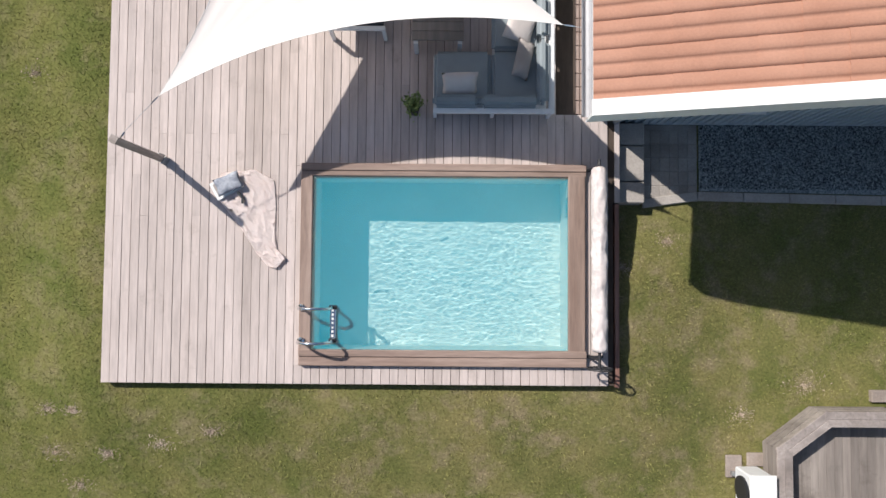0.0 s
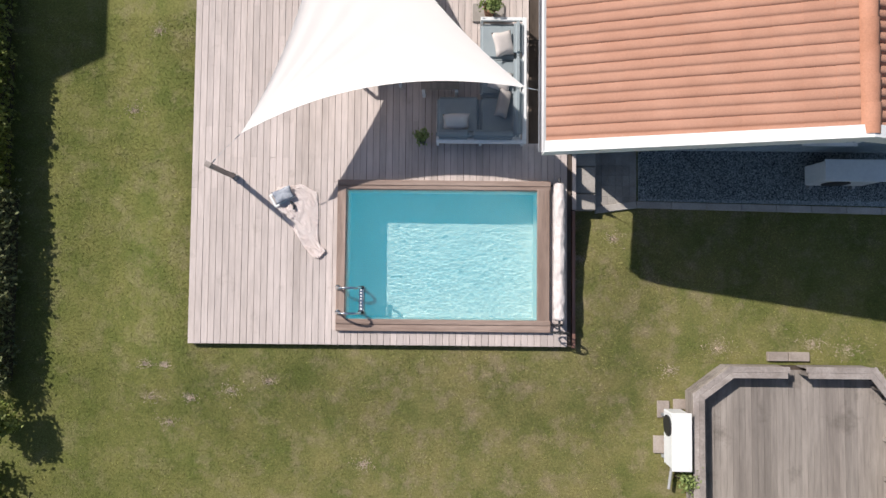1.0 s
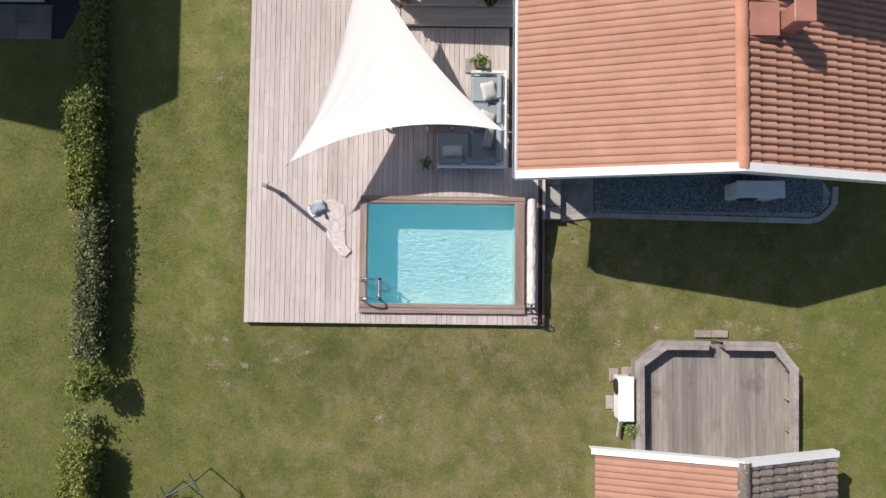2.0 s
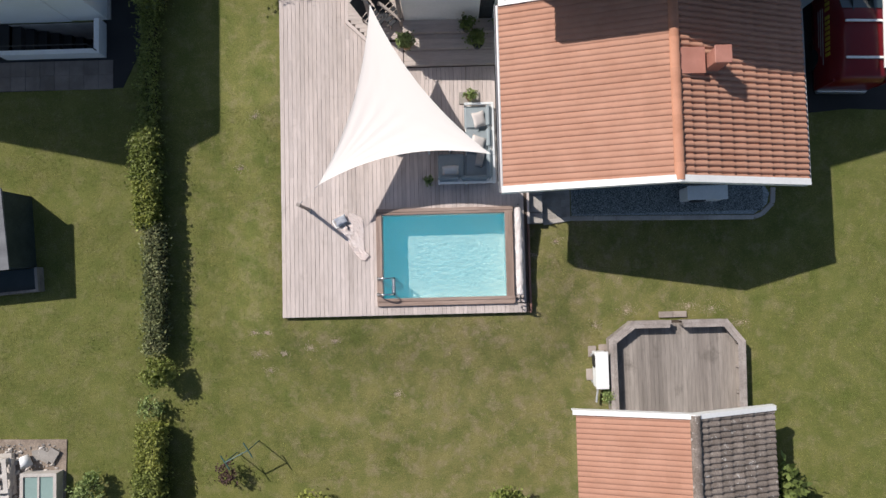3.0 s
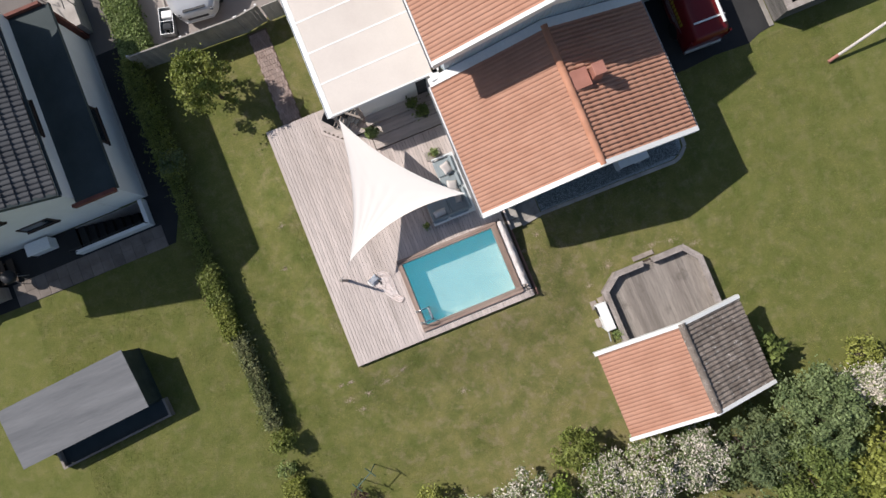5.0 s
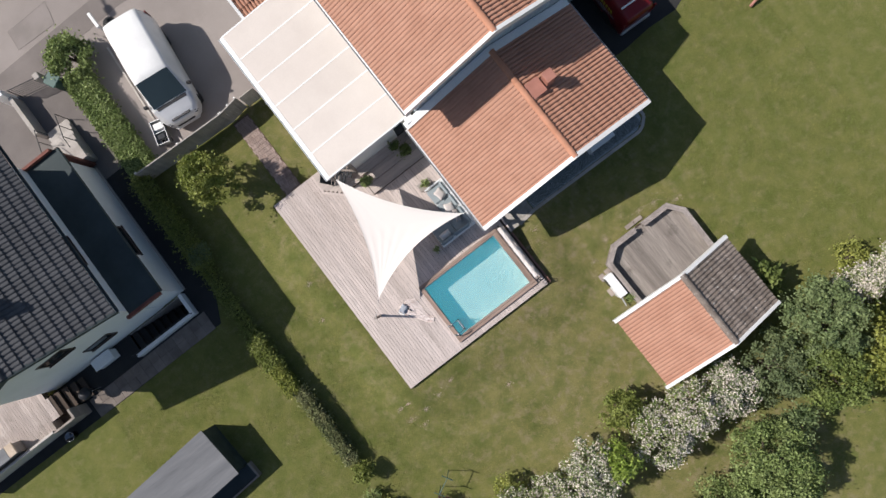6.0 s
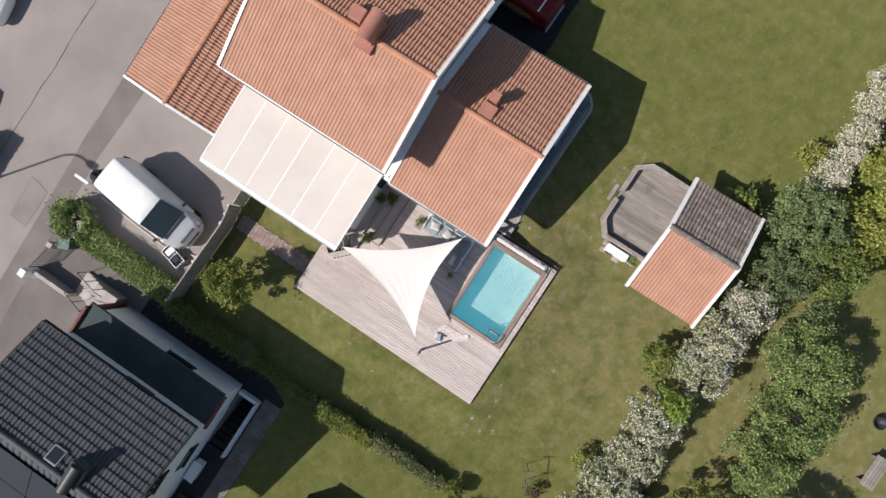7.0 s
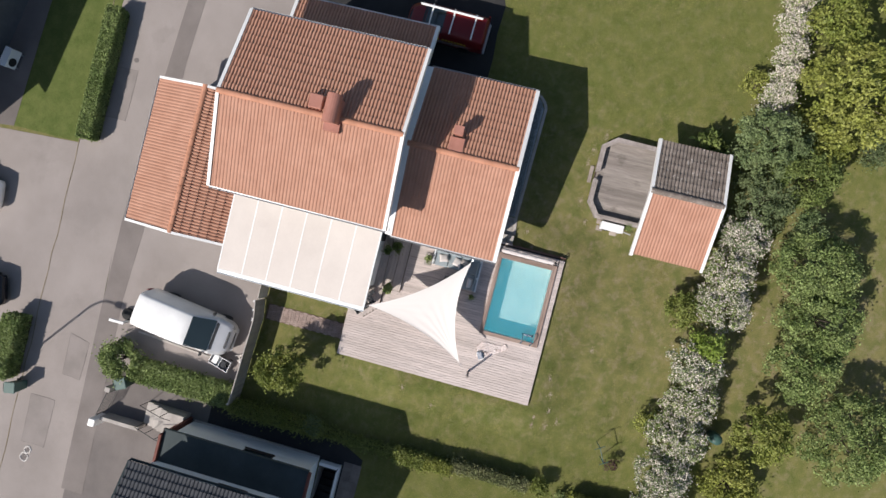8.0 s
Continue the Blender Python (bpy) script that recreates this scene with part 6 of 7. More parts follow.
    part("bumper", pad(-0.62 * k, 0.62 * k, f - 0.05, f + 0.14, 0.30, 0.50, 0.06), nose_shade or paint, t, local=True)
    part("bumper", pad(-0.93 * k, 0.93 * k, b - 0.06, b + 0.08, 0.32, 0.52, 0.04), M["galvanised"], t, "pale rear bumper", local=True)
    for s in (-1, 1):
        part("headlight", pad(s * 0.62 * k - 0.12, s * 0.62 * k + 0.12, f + 0.06, f + 0.34, 0.66, 0.84, 0.06), M["window_glass"], t, "glassy headlight", local=True)
        part("tail_light", boxes((s * 0.955 * k - 0.03, s * 0.955 * k + 0.03, b - 0.06, b + 0.02, 0.8, 1.3), bevel=0.01), M["van_red"], t, "red tail light", local=True)
        part("mirror", pad(s * 1.07 * k - 0.09, s * 1.07 * k + 0.09, f + bonnet + 0.25, f + bonnet + 0.36, 1.08, 1.30, 0.03), M["black_pot"], t, "black wing mirror", local=True)
        m = Matrix.Translation((s * 0.925 * k, 0, 0)) @ Matrix.Rotation(radians(-s * 17), 4, "Y")
        part("side_window", boxes((-0.008, 0.012, f + bonnet + 0.55, f + bonnet + 1.45, 1.17, 1.55), m=m), M["glass_dark"], t, "dark side window", local=True)
        for y in (f + 0.85, b - 0.95):
            wheel = part("wheel", lathe(bmesh.new(), (0, 0, 0), [(0.20, -0.10), (wheel_r - 0.02, -0.10), (wheel_r, -0.07), (wheel_r, 0.07), (wheel_r - 0.02, 0.10), (0.20, 0.10)], 20), M["rubber"], t, "black tyre", local=True)
            wheel.matrix_basis = pose(s * 0.86 * k, y, wheel_r, 0, 90, 0)
            rim_ob = part("rim", lathe(bmesh.new(), (0, 0, 0), [(0.20, -0.08), (0.20, 0.085), (0.06, 0.095)], 14), M["galvanised"], wheel, "grey rim", local=True)
    return t


van("panel_van", (-5.42, 15.62, 0.02), 174, 4.8, 1.96, 1.96, M["van_white"], "white panel van with grey-shaded bonnet parked on the driveway", 0.82, M["van_bonnet_shade"]).matrix_basis = pose(-5.53, 15.48, 0.02, 0, 0, -7)
red = van("service_van", (11.9, 6.4, 0.02), 180, 4.0, 1.58, 1.54, M["van_red"], "dark red service van with white roof bars", 0.95)
red.matrix_basis = pose(11.93, 6.42, 0.02, 0, 0, 178)
for y in (-0.7, 0.36, 1.42):
    part("roof_bar", boxes((-0.60, 0.60, y - 0.035, y + 0.035, 1.57, 1.605), bevel=0.008), M["white"], red, "white roof bar", local=True)
part("roof_pipe", tubes(0.055, [(-0.46, -1.3, 1.66), (-0.46, 1.74, 1.66)], sides=10), M["white"], red, "white pipe carried along the roof", local=True)
# plain bars where the lettering stands on its side
for i in range(11):
    y = -0.55 + 0.155 * i + (0.1 if i > 2 else 0)
    part("lettering_bar", boxes((0.775, 0.796, y, y + 0.10, 0.98, 1.17)), M["yellow"], red, "yellow lettering bar", local=True)
for i in range(3):
    part("lettering_bar", boxes((0.775, 0.796, -0.3, 1.4 - 0.3 * i, 0.86 - 0.10 * i, 0.89 - 0.10 * i)), M["gutter"], red, "white lettering bar", local=True)


def car(name, at, turn, paint, label):
    t = thing(name, at, label, "car", "cars across the street", turn=turn)
    rows = [(-2.1, 0.60, 0.5, 0.58), (-2.0, 0.78, 0.6, 0.72), (-1.2, 0.88, 0.70, 0.92), (-0.95, 0.89, 0.70, 0.95), (-0.2, 0.89, 0.60, 1.42), (0.3, 0.89, 0.60, 1.46), (1.1, 0.89, 0.58, 1.40), (1.75, 0.86, 0.62, 1.0), (2.05, 0.80, 0.6, 0.9), (2.12, 0.7, 0.5, 0.6)]
    bm = bmesh.new()
    loops = []
    for y, ws, wr, hz in rows:
        prof = [(0, 0.25), (ws * 0.95, 0.27), (ws, 0.5), (ws * 0.99, min(0.85, hz - 0.04)), (wr + 0.06, hz - 0.05), (wr - 0.06, hz - 0.005), (0, hz + 0.02)]
        loops.append([bm.verts.new((x, y, z)) for x, z in prof + [(-x, z) for x, z in prof[-2:0:-1]]])
    n = len(loops[0])
    for l0, l1 in zip(loops, loops[1:]):
        for i in range(n):
            bm.faces.new((l0[i], l0[(i + 1) % n], l1[(i + 1) % n], l1[i]))
    bm.faces.new(loops[0]), bm.faces.new(loops[-1])
    bmesh.ops.recalc_face_normals(bm, faces=bm.faces)
    part("body", bm, paint, t, smooth=True, local=True)
    for y0, z0, y1, z1, lab in ((-0.90, 0.99, -0.24, 1.42, "windscreen"), (1.14, 1.41, 1.70, 1.04, "rear_window")):
        bm = bmesh.new()
        vs = [bm.verts.new(p) for p in ((-0.60, y0, z0 + 0.012), (0.60, y0, z0 + 0.012), (0.52, y1, z1 + 0.012), (-0.52, y1, z1 + 0.012))]
        bm.faces.new(vs)
        part(lab, bm, M["glass_dark"], t, local=True)
    for s in (-1, 1):
        for y in (-1.35, 1.3):
            w = part("wheel", lathe(bmesh.new(), (0, 0, 0), [(0.18, -0.1), (0.3, -0.1), (0.32, 0), (0.3, 0.1), (0.18, 0.1)], 16), M["rubber"], t, local=True)
            w.matrix_basis = pose(s * 0.8, y, 0.32, 0, 90, 0)
        part("mirror", pad(s * 0.97 - 0.07, s * 0.97 + 0.07, -0.6, -0.5, 0.9, 1.02, 0.02), paint, t, local=True)
    return t


car("parked_car", (-6.95, 27.9, 0.016), 12, M["dark_paint"], "dark blue car parked across the street")
car("parked_car", (-1.9, 29.4, 0.016), 5, M["van_white"], "white car parked across the street")

# ---------------------------------------------------------------- fence, gate and things by the driveway
fence = thing("board_fence", (-6.2, 12.2, 0), "pale painted board fence between driveway and lawn", "fence")
pts = [(-8.79, 12.26), (-4.36, 12.06), (-3.42, 12.20)]
for a, b in zip(pts, pts[1:]):
    a, b = Vector(a), Vector(b)
    d = b - a
    n = round(d.length / 0.15)
    m0 = pose(a.x, a.y, 0, 0, 0, math.degrees(math.atan2(d.y, d.x)))
    for i in range(n):
        w = d.length / n
        part("board", boxes((i * w + 0.004, (i + 1) * w - 0.004, -0.012, 0.012, 0.05, 1.30 + 0.0 * i), m=m0), M["concrete"], fence)
    for x in (0.04, d.length / 2, d.length - 0.04):
        part("post", boxes((x - 0.04, x + 0.04, 0.013, 0.093, 0, 1.34), m=m0), M["white"], fence, "white fence post")
    part("cap_rail", boxes((0, d.length, -0.02, 0.03, 1.342, 1.36), m=m0), M["concrete"], fence, "narrow cap rail")
gate = thing("garden_gate", (-3.0, 12.15, 0), "weathered wooden garden gate beside the terrace", "gate")
for i in range(6):
    part("board", boxes((-3.32 + 0.12 * i, -3.21 + 0.12 * i, 12.13, 12.155, 0.08, 1.25)), M["pale_wood"], gate)
part("brace", tubes(0.03, [(-3.3, 12.17, 0.2), (-2.65, 12.17, 1.1)], sides=4), M["pale_wood"], gate)
path_bed = tagged(part("garden_path", boxes((-4.42, -3.60, 7.78, 11.98, -0.05, 0.012)), M["soil"]), "pinkish paver path from gate to deck", "path", kind="structure")
pieces(path_bed, "paver", (-4.42, -3.60), (7.80, 11.96), 0.102, 0.205, -0.03, 0.03, M["brick_paver"], offset=0.5)
tagged(part("driveway_edging", tubes(0.06, [(-7.18, 12.9, 0.02), (-7.05, 15.5, 0.02), (-6.85, 18.4, 0.02)], sides=4), M["concrete"]), "grey edging between hedge and driveway", "edging", kind="structure")
crate = thing("utility_trolley", (-7.13, 13.58, 0.02), "low steel trolley crate filled with odds and ends", "trolley", turn=-15)
part("tray", boxes((-0.28, 0.28, -0.55, 0.55, 0.14, 0.17), (-0.28, -0.26, -0.55, 0.55, 0.17, 0.42), (0.26, 0.28, -0.55, 0.55, 0.17, 0.42), (-0.26, 0.26, -0.55, -0.53, 0.17, 0.42), (-0.26, 0.26, 0.53, 0.55, 0.17, 0.42), (-0.26, 0.26, -0.02, 0.0, 0.17, 0.40)), M["galvanised"], crate, local=True)
part("toolbox", boxes((-0.22, 0.22, 0.14, 0.44, 0.17, 0.36), bevel=0.02), M["white"], crate, "white toolbox", local=True)
part("bag", pad(-0.22, 0.2, -0.36, -0.06, 0.17, 0.38, 0.05), M["dark_fabric"], crate, "dark bag", local=True)
part("bucket", lathe(bmesh.new(), (0.02, -0.42, 0.17), [(0.08, 0), (0.10, 0.2), (0.085, 0.2), (0.07, 0.02)], 12), M["black_pot"], crate, local=True)
for s in (-1, 1):
    for y in (-0.4, 0.4):
        w = part("wheel", lathe(bmesh.new(), (0, 0, 0), [(0.05, -0.03), (0.09, -0.03), (0.09, 0.03), (0.05, 0.03)], 12), M["rubber"], crate, local=True)
        w.matrix_basis = pose(s * 0.25, y, 0.09, 0, 90, 0)
logs = thing("firewood", (-6.62, 12.85, 0.02), "small heap of split firewood by the fence", "firewood")
rr = random.Random(9)
for i in range(9):
    x, y, z = -6.66 + rr.uniform(-0.18, 0.18), 12.72 + rr.uniform(-0.16, 0.2), 0.07 + 0.06 * (i % 3)
    a = rr.uniform(0, 3.1)
    part("log", tubes(0.05, [(x - 0.14 * math.cos(a), y - 0.14 * math.sin(a), z), (x + 0.14 * math.cos(a), y + 0.14 * math.sin(a), z)], sides=6), M["pale_wood"], logs)
post_box = thing("barrier_post", (-6.45, 19.2, 0.02), "white barrier beam on a short post by the street", "barrier")
part("beam", boxes((-6.50, -6.36, 18.85, 19.65, 0.72, 0.82), bevel=0.01), M["white"], post_box)
part("post", boxes((-6.48, -6.38, 18.95, 19.05, 0.02, 0.72)), M["white"], post_box)
tyre = tagged(part("spare_tyre", lathe(bmesh.new(), (-6.08, 19.12, 0.03), [(0.16, 0), (0.28, 0.0), (0.32, 0.06), (0.32, 0.16), (0.28, 0.22), (0.16, 0.22)], 20), M["rubber"], smooth=True), "black tyre lying behind the white van", "tyre")
lamp = thing("street_lamp", (-11.9, 25.9, 0.016), "tall grey street lamp with a curved arm", "street lamp")
bend = [(-11.9, 25.9, 0.0), (-11.9, 25.9, 6.6)] + [(-11.9, 25.9 - 0.55 * (1 - math.cos(k * math.pi / 12)), 6.6 + 0.75 * math.sin(k * math.pi / 12)) for k in range(1, 7)] + [(-11.9, 24.8, 7.3)]
part("pole", tubes(0.05, bend), M["galvanised"], lamp)
part("lamp_head", pad(-12.08, -11.72, 24.35, 24.95, 7.24, 7.38, 0.05), M["gutter"], lamp, "grey lamp head")
valve = tagged(part("valve_cover", lathe(bmesh.new(), (6.93, 22.09, 0.012), [(0.13, 0), (0.13, 0.010), (0.10, 0.011)], 16), M["asphalt_dark"]), "small round valve cover in the street", "valve cover", kind="structure")
for x, y, r in ((-14.98, 22.94, 0.16), (-14.56, 22.83, 0.13)):
    cover = tagged(part("valve_cover", lathe(bmesh.new(), (x, y, 0.012), [(r, 0), (r, 0.012), (0.8 * r, 0.014)], 22), M["asphalt_dark"]), "small round valve cover in a pale mortar ring", "valve cover", kind="structure")
    ring = [(x + 1.35 * r * (1 + 0.10 * math.sin(5 * k + 9 * x)) * math.cos(k * math.pi / 10), y + 1.35 * r * (1 + 0.10 * math.sin(4 * k)) * math.sin(k * math.pi / 10), 0.008) for k in range(21)]
    part("mortar_ring", tubes(0.045, ring, sides=6), M["mortar"], cover, "pale rough mortar ring")
tagged(part("mortar_patch", prism(bmesh.new(), [(-15.42 + 0.24 * (1 + 0.35 * math.sin(3 * k + 1)) * math.cos(k * math.pi / 9), 23.0 + 0.13 * (1 + 0.3 * math.sin(5 * k)) * math.sin(k * math.pi / 9)) for k in range(18)], 0.005, 0.018), M["patch"]), "pale dried mortar spill on the street", "mortar spill", kind="structure")

# ---------------------------------------------------------------- neighbouring house to the west
nb = thing("neighbour_house", (-14, 11, 0), "cream rendered house with anthracite tiled roof", "house")
NE0, NRX, NS, NN, NEZ, NRZ = -11.08, -14.68, 6.97, 14.72, 4.7, 6.3
roof_slope(nb, (NRX, NS, NRZ), (NRX, NN, NRZ), (NE0, NS, NEZ), M["tile_black"], w=0.36, l=0.37, h=0.022, edge=0.048, dip=0.0, label="anthracite tiles facing east")
roof_slope(nb, (NRX, NS, NRZ), (NRX, NN, NRZ), (-18.3, NS, NEZ), M["tile_black"], w=0.60, l=0.45, h=0.03, label="anthracite tiles facing west")
ridge_caps(nb, (NRX, NS, NRZ), (NRX, NN, NRZ), M["tile_black"], 0.13)
out = [(-11.72, 0), (-11.72, 4.3), (NRX, 6.1), (-17.7, 4.3), (-17.7, 0)]
for y in (7.4, 14.3):
    bm = bmesh.new()
    f = [bm.verts.new((x, y, z)) for x, z in out]
    g = [bm.verts.new((x, y + 0.2, z)) for x, z in out]
    bm.faces.new(f), bm.faces.new(g)
    for i in range(5):
        bm.faces.new((f[i], g[i], g[(i + 1) % 5], f[(i + 1) % 5]))
    bmesh.ops.recalc_face_normals(bm, faces=bm.faces)
    part("wall", bm, M["render"], nb, "cream gable wall")
part("wall", boxes((-11.92, -11.72, 7.6, 14.3, 0, 4.3)), M["render"], nb, "cream upper wall")
part("wall", boxes((-17.7, -17.5, 7.6, 14.3, 0, 4.3)), M["render"], nb)
for a, b in (((NE0 + 0.02, NS, NEZ), (NRX, NS, NRZ)), ((-18.32, NS, NEZ), (NRX, NS, NRZ)), ((NE0 + 0.02, NN, NEZ), (NRX, NN, NRZ)), ((-18.32, NN, NEZ), (NRX, NN, NRZ))):
    bm = bmesh.new()
    board_between(bm, a, b, (0, -1 if a[1] == NS else 1, 0), 0.08, 0.2, 0.04)
    part("barge_board", bm, M["felt"], nb, "black barge board")
gutter(nb, (NE0 + 0.06, NS, NEZ - 0.05), (NE0 + 0.06, NN, NEZ - 0.05), material=M["felt"])
# flat-roofed side wing
WX, WXI, WS, WN, WZ2 = -10.17, -11.72, 7.15, 14.4, 2.78
for r in ((WX - 0.60, WX - 0.40, WS + 0.28, WN - 0.1, 0, WZ2 - 0.1), (WXI, WX - 0.60, WS + 0.28, WS + 0.48, 0, WZ2 - 0.1), (WXI, WX - 0.60, WN - 0.3, WN - 0.1, 0, WZ2 - 0.1)):
    part("wing_wall", boxes(r), M["render"], nb, "cream wing wall")
part("flat_roof", boxes((WXI, WX - 0.02, WS + 0.05, WN, WZ2 - 0.1, WZ2)), M["felt"], nb, "dark felt flat roof")
part("roof_edge", boxes((WX - 0.02, WX + 0.03, WS + 0.05, WN, WZ2 - 0.14, WZ2 + 0.03)), M["felt"], nb, "dark brown roof edge")
part("roof_edge", boxes((WXI, WX + 0.03, WN, WN + 0.05, WZ2 - 0.14, WZ2 + 0.03)), M["brown_paint"], nb, "dark brown roof edge")
part("parapet", boxes((WXI - 0.1, WX - 0.05, WS - 0.08, WS + 0.04, WZ2 - 0.10, WZ2 + 0.12)), M["brick_red"], nb, "brick-red parapet board")
for y in (10.35,):
    window_in(nb, (WXI, y, 3.55), 1.35, 0.6, (1, 0, 0), M["brown_paint"])
window_in(nb, (WX - 0.40, 10.1, 1.75), 1.5, 0.7, (1, 0, 0), M["brown_paint"])
window_in(nb, (-13.95, 7.4, 1.75), 1.25, 0.65, (0, -1, 0), M["brown_paint"])
window_in(nb, (-14.6, 7.4, 3.6), 1.2, 0.75, (0, -1, 0), M["brown_paint"])
part("plinth", boxes((WX - 0.40, WX - 0.30, 7.43, 14.3, 0, 0.06)), M["concrete"], nb, "grey plinth")
sl = Matrix.Translation((-14.24, 10.55, 6.14)) @ Matrix.Rotation(math.atan2(1.6, 3.6), 4, "Y")
part("roof_window", boxes((-0.32, 0.32, -0.30, 0.30, -0.05, 0.07), bevel=0.02, m=sl), M["galvanised"], nb, "grey framed roof window")
part("roof_window_pane", boxes((-0.25, 0.25, -0.23, 0.23, 0.071, 0.08), m=sl), M["window_glass"], nb, "dark roof window pane")
part("chimney", boxes((-14.72, -13.85, 9.1, 9.8, 5.2, 6.42), bevel=0.02), M["felt"], nb, "black sheet-metal chimney")
bm = bmesh.new()
rows = [[bm.verts.new((x, 9.46 + 0.24 * math.cos(k * math.pi / 10), 6.50 + 0.22 * math.sin(k * math.pi / 10))) for k in range(11)] for x in (-14.95, -13.85)]
for k in range(10):
    bm.faces.new((rows[0][k], rows[1][k], rows[1][k + 1], rows[0][k + 1]))
bm.faces.new(rows[0][::-1]), bm.faces.new(rows[1])
part("chimney_cowl", bm, M["black_pot"], nb, "dark rounded chimney cowl")
sw = Matrix.Translation((NRX, 7.2, NRZ)) @ Matrix.Rotation(-math.atan2(1.6, 3.62), 4, "Y")
for i in range(4):
    for j in range(2):
        part("solar_panel", boxes((-0.5 - 1.68 * (j + 1), -0.54 - 1.68 * j, 0.3 + 1.75 * i, 2.02 + 1.75 * i, 0.09, 0.13), m=sw), M["solar"], nb, "black solar panel")

stairwell = thing("basement_stairs", (-11.9, 6.6, 0), "sunken basement stairs behind a white parapet", "stairs", kind="structure")
part("parapet", boxes((-13.75, -10.62, 6.22, 6.36, 0, 0.42), (-10.78, -10.62, 6.36, 7.3, 0, 0.42)), M["white"], stairwell, "white stair parapet")
# near-black step colour holds the shade of the deep well
for i in range(10):
    part("step", boxes((-13.69 + 0.286 * i, -13.404 + 0.286 * i, 6.40, 7.34, -2.1, -0.10 - 0.18 * i), bevel=0.01), M["asphalt_and_shade"], stairwell)
part("well_wall", boxes((-13.72, -10.82, 6.36, 6.395, -2.1, 0.0)), M["concrete"], stairwell, "grey concrete well wall")
part("well_wall", boxes((-13.72, -10.82, 7.345, 7.38, -2.1, 0.0)), M["concrete"], stairwell, "grey concrete well wall")
part("well_wall", boxes((-10.82, -10.785, 6.36, 7.38, -2.1, 0.0)), M["concrete"], stairwell, "grey concrete well wall")
part("handrail", tubes(0.018, [(-13.7, 6.30, 0.42), (-13.7, 6.30, 0.9), (-10.70, 6.30, 0.9), (-10.70, 6.30, 0.42)], sides=6), M["black_pot"], stairwell, "thin black handrail")
slabs = thing("garden_paving", (-12.2, 5.7, 0), "grey paving slabs behind the neighbouring house", "paving", kind="structure")
pieces(slabs, "paving_slab", (-16.84, -10.4), (5.22, 6.18), 0.46, 0.46, 0.0, 0.03, M["slab_dark"], gap=0.004)
store = thing("storage_box", (-15.0, 6.75, 0.012), "white storage box against the neighbouring house", "storage box")
part("box", boxes((-15.5, -14.55, 6.85, 7.28, 0.012, 0.50), bevel=0.02), M["white"], store)
part("lid", boxes((-15.53, -14.52, 6.81, 7.31, 0.502, 0.55), bevel=0.015), M["white"], store)
ndeck = thing("neighbour_deck", (-20, 6.3, 0), "raised pale timber deck behind the neighbouring house", "decking", kind="structure")
part("deck_frame", boxes((-23.0, -18.2, 5.84, 9.5, 0, 0.775), (-18.2, -17.6, 6.2, 7.15, 0, 0.775)), M["joist"], ndeck)
for i in range(43):
    x = -23.0 + 0.122 * i
    part("board", boxes((x, x + 0.117, 5.82 if x < -18.25 else 6.2, 9.5 if x < -17.9 else 7.15, 0.776, 0.80)), M["worn_deck"], ndeck)
part("rail", boxes((-23.0, -18.15, 5.70, 5.80, 0.0, 1.15), bevel=0.01), M["pale_wood"], ndeck, "pale boarded deck rail")
part("box_wall", boxes((-18.15, -17.14, 5.66, 5.74, 0, 1.12), (-17.13, -17.03, 5.66, 6.14, 0, 1.15), (-18.17, -18.09, 5.75, 6.19, 0, 0.95)), M["grey_wood"], ndeck, "grey corner box walls")
part("box_floor", boxes((-18.08, -17.14, 5.75, 6.19, 0, 0.42)), M["joist"], ndeck, "dark corner box floor")
for i in range(4):
    part("step", boxes((-17.6 + 0.3 * i, -17.33 + 0.3 * i, 6.2, 7.15, 0.60 - 0.16 * i, 0.64 - 0.16 * i)), M["joist"], ndeck)
part("stringer", boxes((-17.6, -16.5, 6.24, 6.29, 0.0, 0.11), (-17.6, -16.5, 7.06, 7.11, 0.0, 0.11)), M["joist"], ndeck)
cabinet = thing("outdoor_cabinet", (-20.5, 6.2, 0.8), "grey outdoor cabinet with a beige lid on the deck", "cabinet")
part("body", boxes((-21.6, -19.75, 5.94, 6.42, 0.80, 1.40), bevel=0.01), M["grey_wood"], cabinet)
part("top", boxes((-21.65, -20.05, 5.90, 6.46, 1.402, 1.45), bevel=0.01), M["shed_roof"], cabinet)
part("lid", boxes((-20.03, -19.65, 5.92, 6.46, 1.402, 1.47), bevel=0.015), M["straw"], cabinet, "beige lid")
tub2 = thing("garden_tub", (-18.25, 5.32, 0.012), "dark round tub standing beside the raised deck", "tub")
part("bowl", lathe(bmesh.new(), (-18.25, 5.32, 0.012), [(0.15, 0), (0.2, 0.36), (0.22, 0.38), (0.19, 0.38), (0.15, 0.1)], 16), M["dark_steel"], tub2, smooth=True)
bbq = thing("kettle_grill", (-16.35, 6.3, 0.012), "dark kettle grill on the paved path", "grill")
part("bowl", lathe(bmesh.new(), (-16.35, 6.3, 0.5), [(0.05, 0), (0.22, 0.1), (0.28, 0.25), (0.22, 0.4), (0.05, 0.46)], 16), M["black_pot"], bbq, smooth=True)
for k in range(3):
    part("leg", tubes(0.015, [(-16.35 + 0.1 * math.cos(2.1 * k), 6.3 + 0.1 * math.sin(2.1 * k), 0.55), (-16.35 + 0.25 * math.cos(2.1 * k), 6.3 + 0.25 * math.sin(2.1 * k), 0.012)], sides=6), M["galvanised"], bbq)
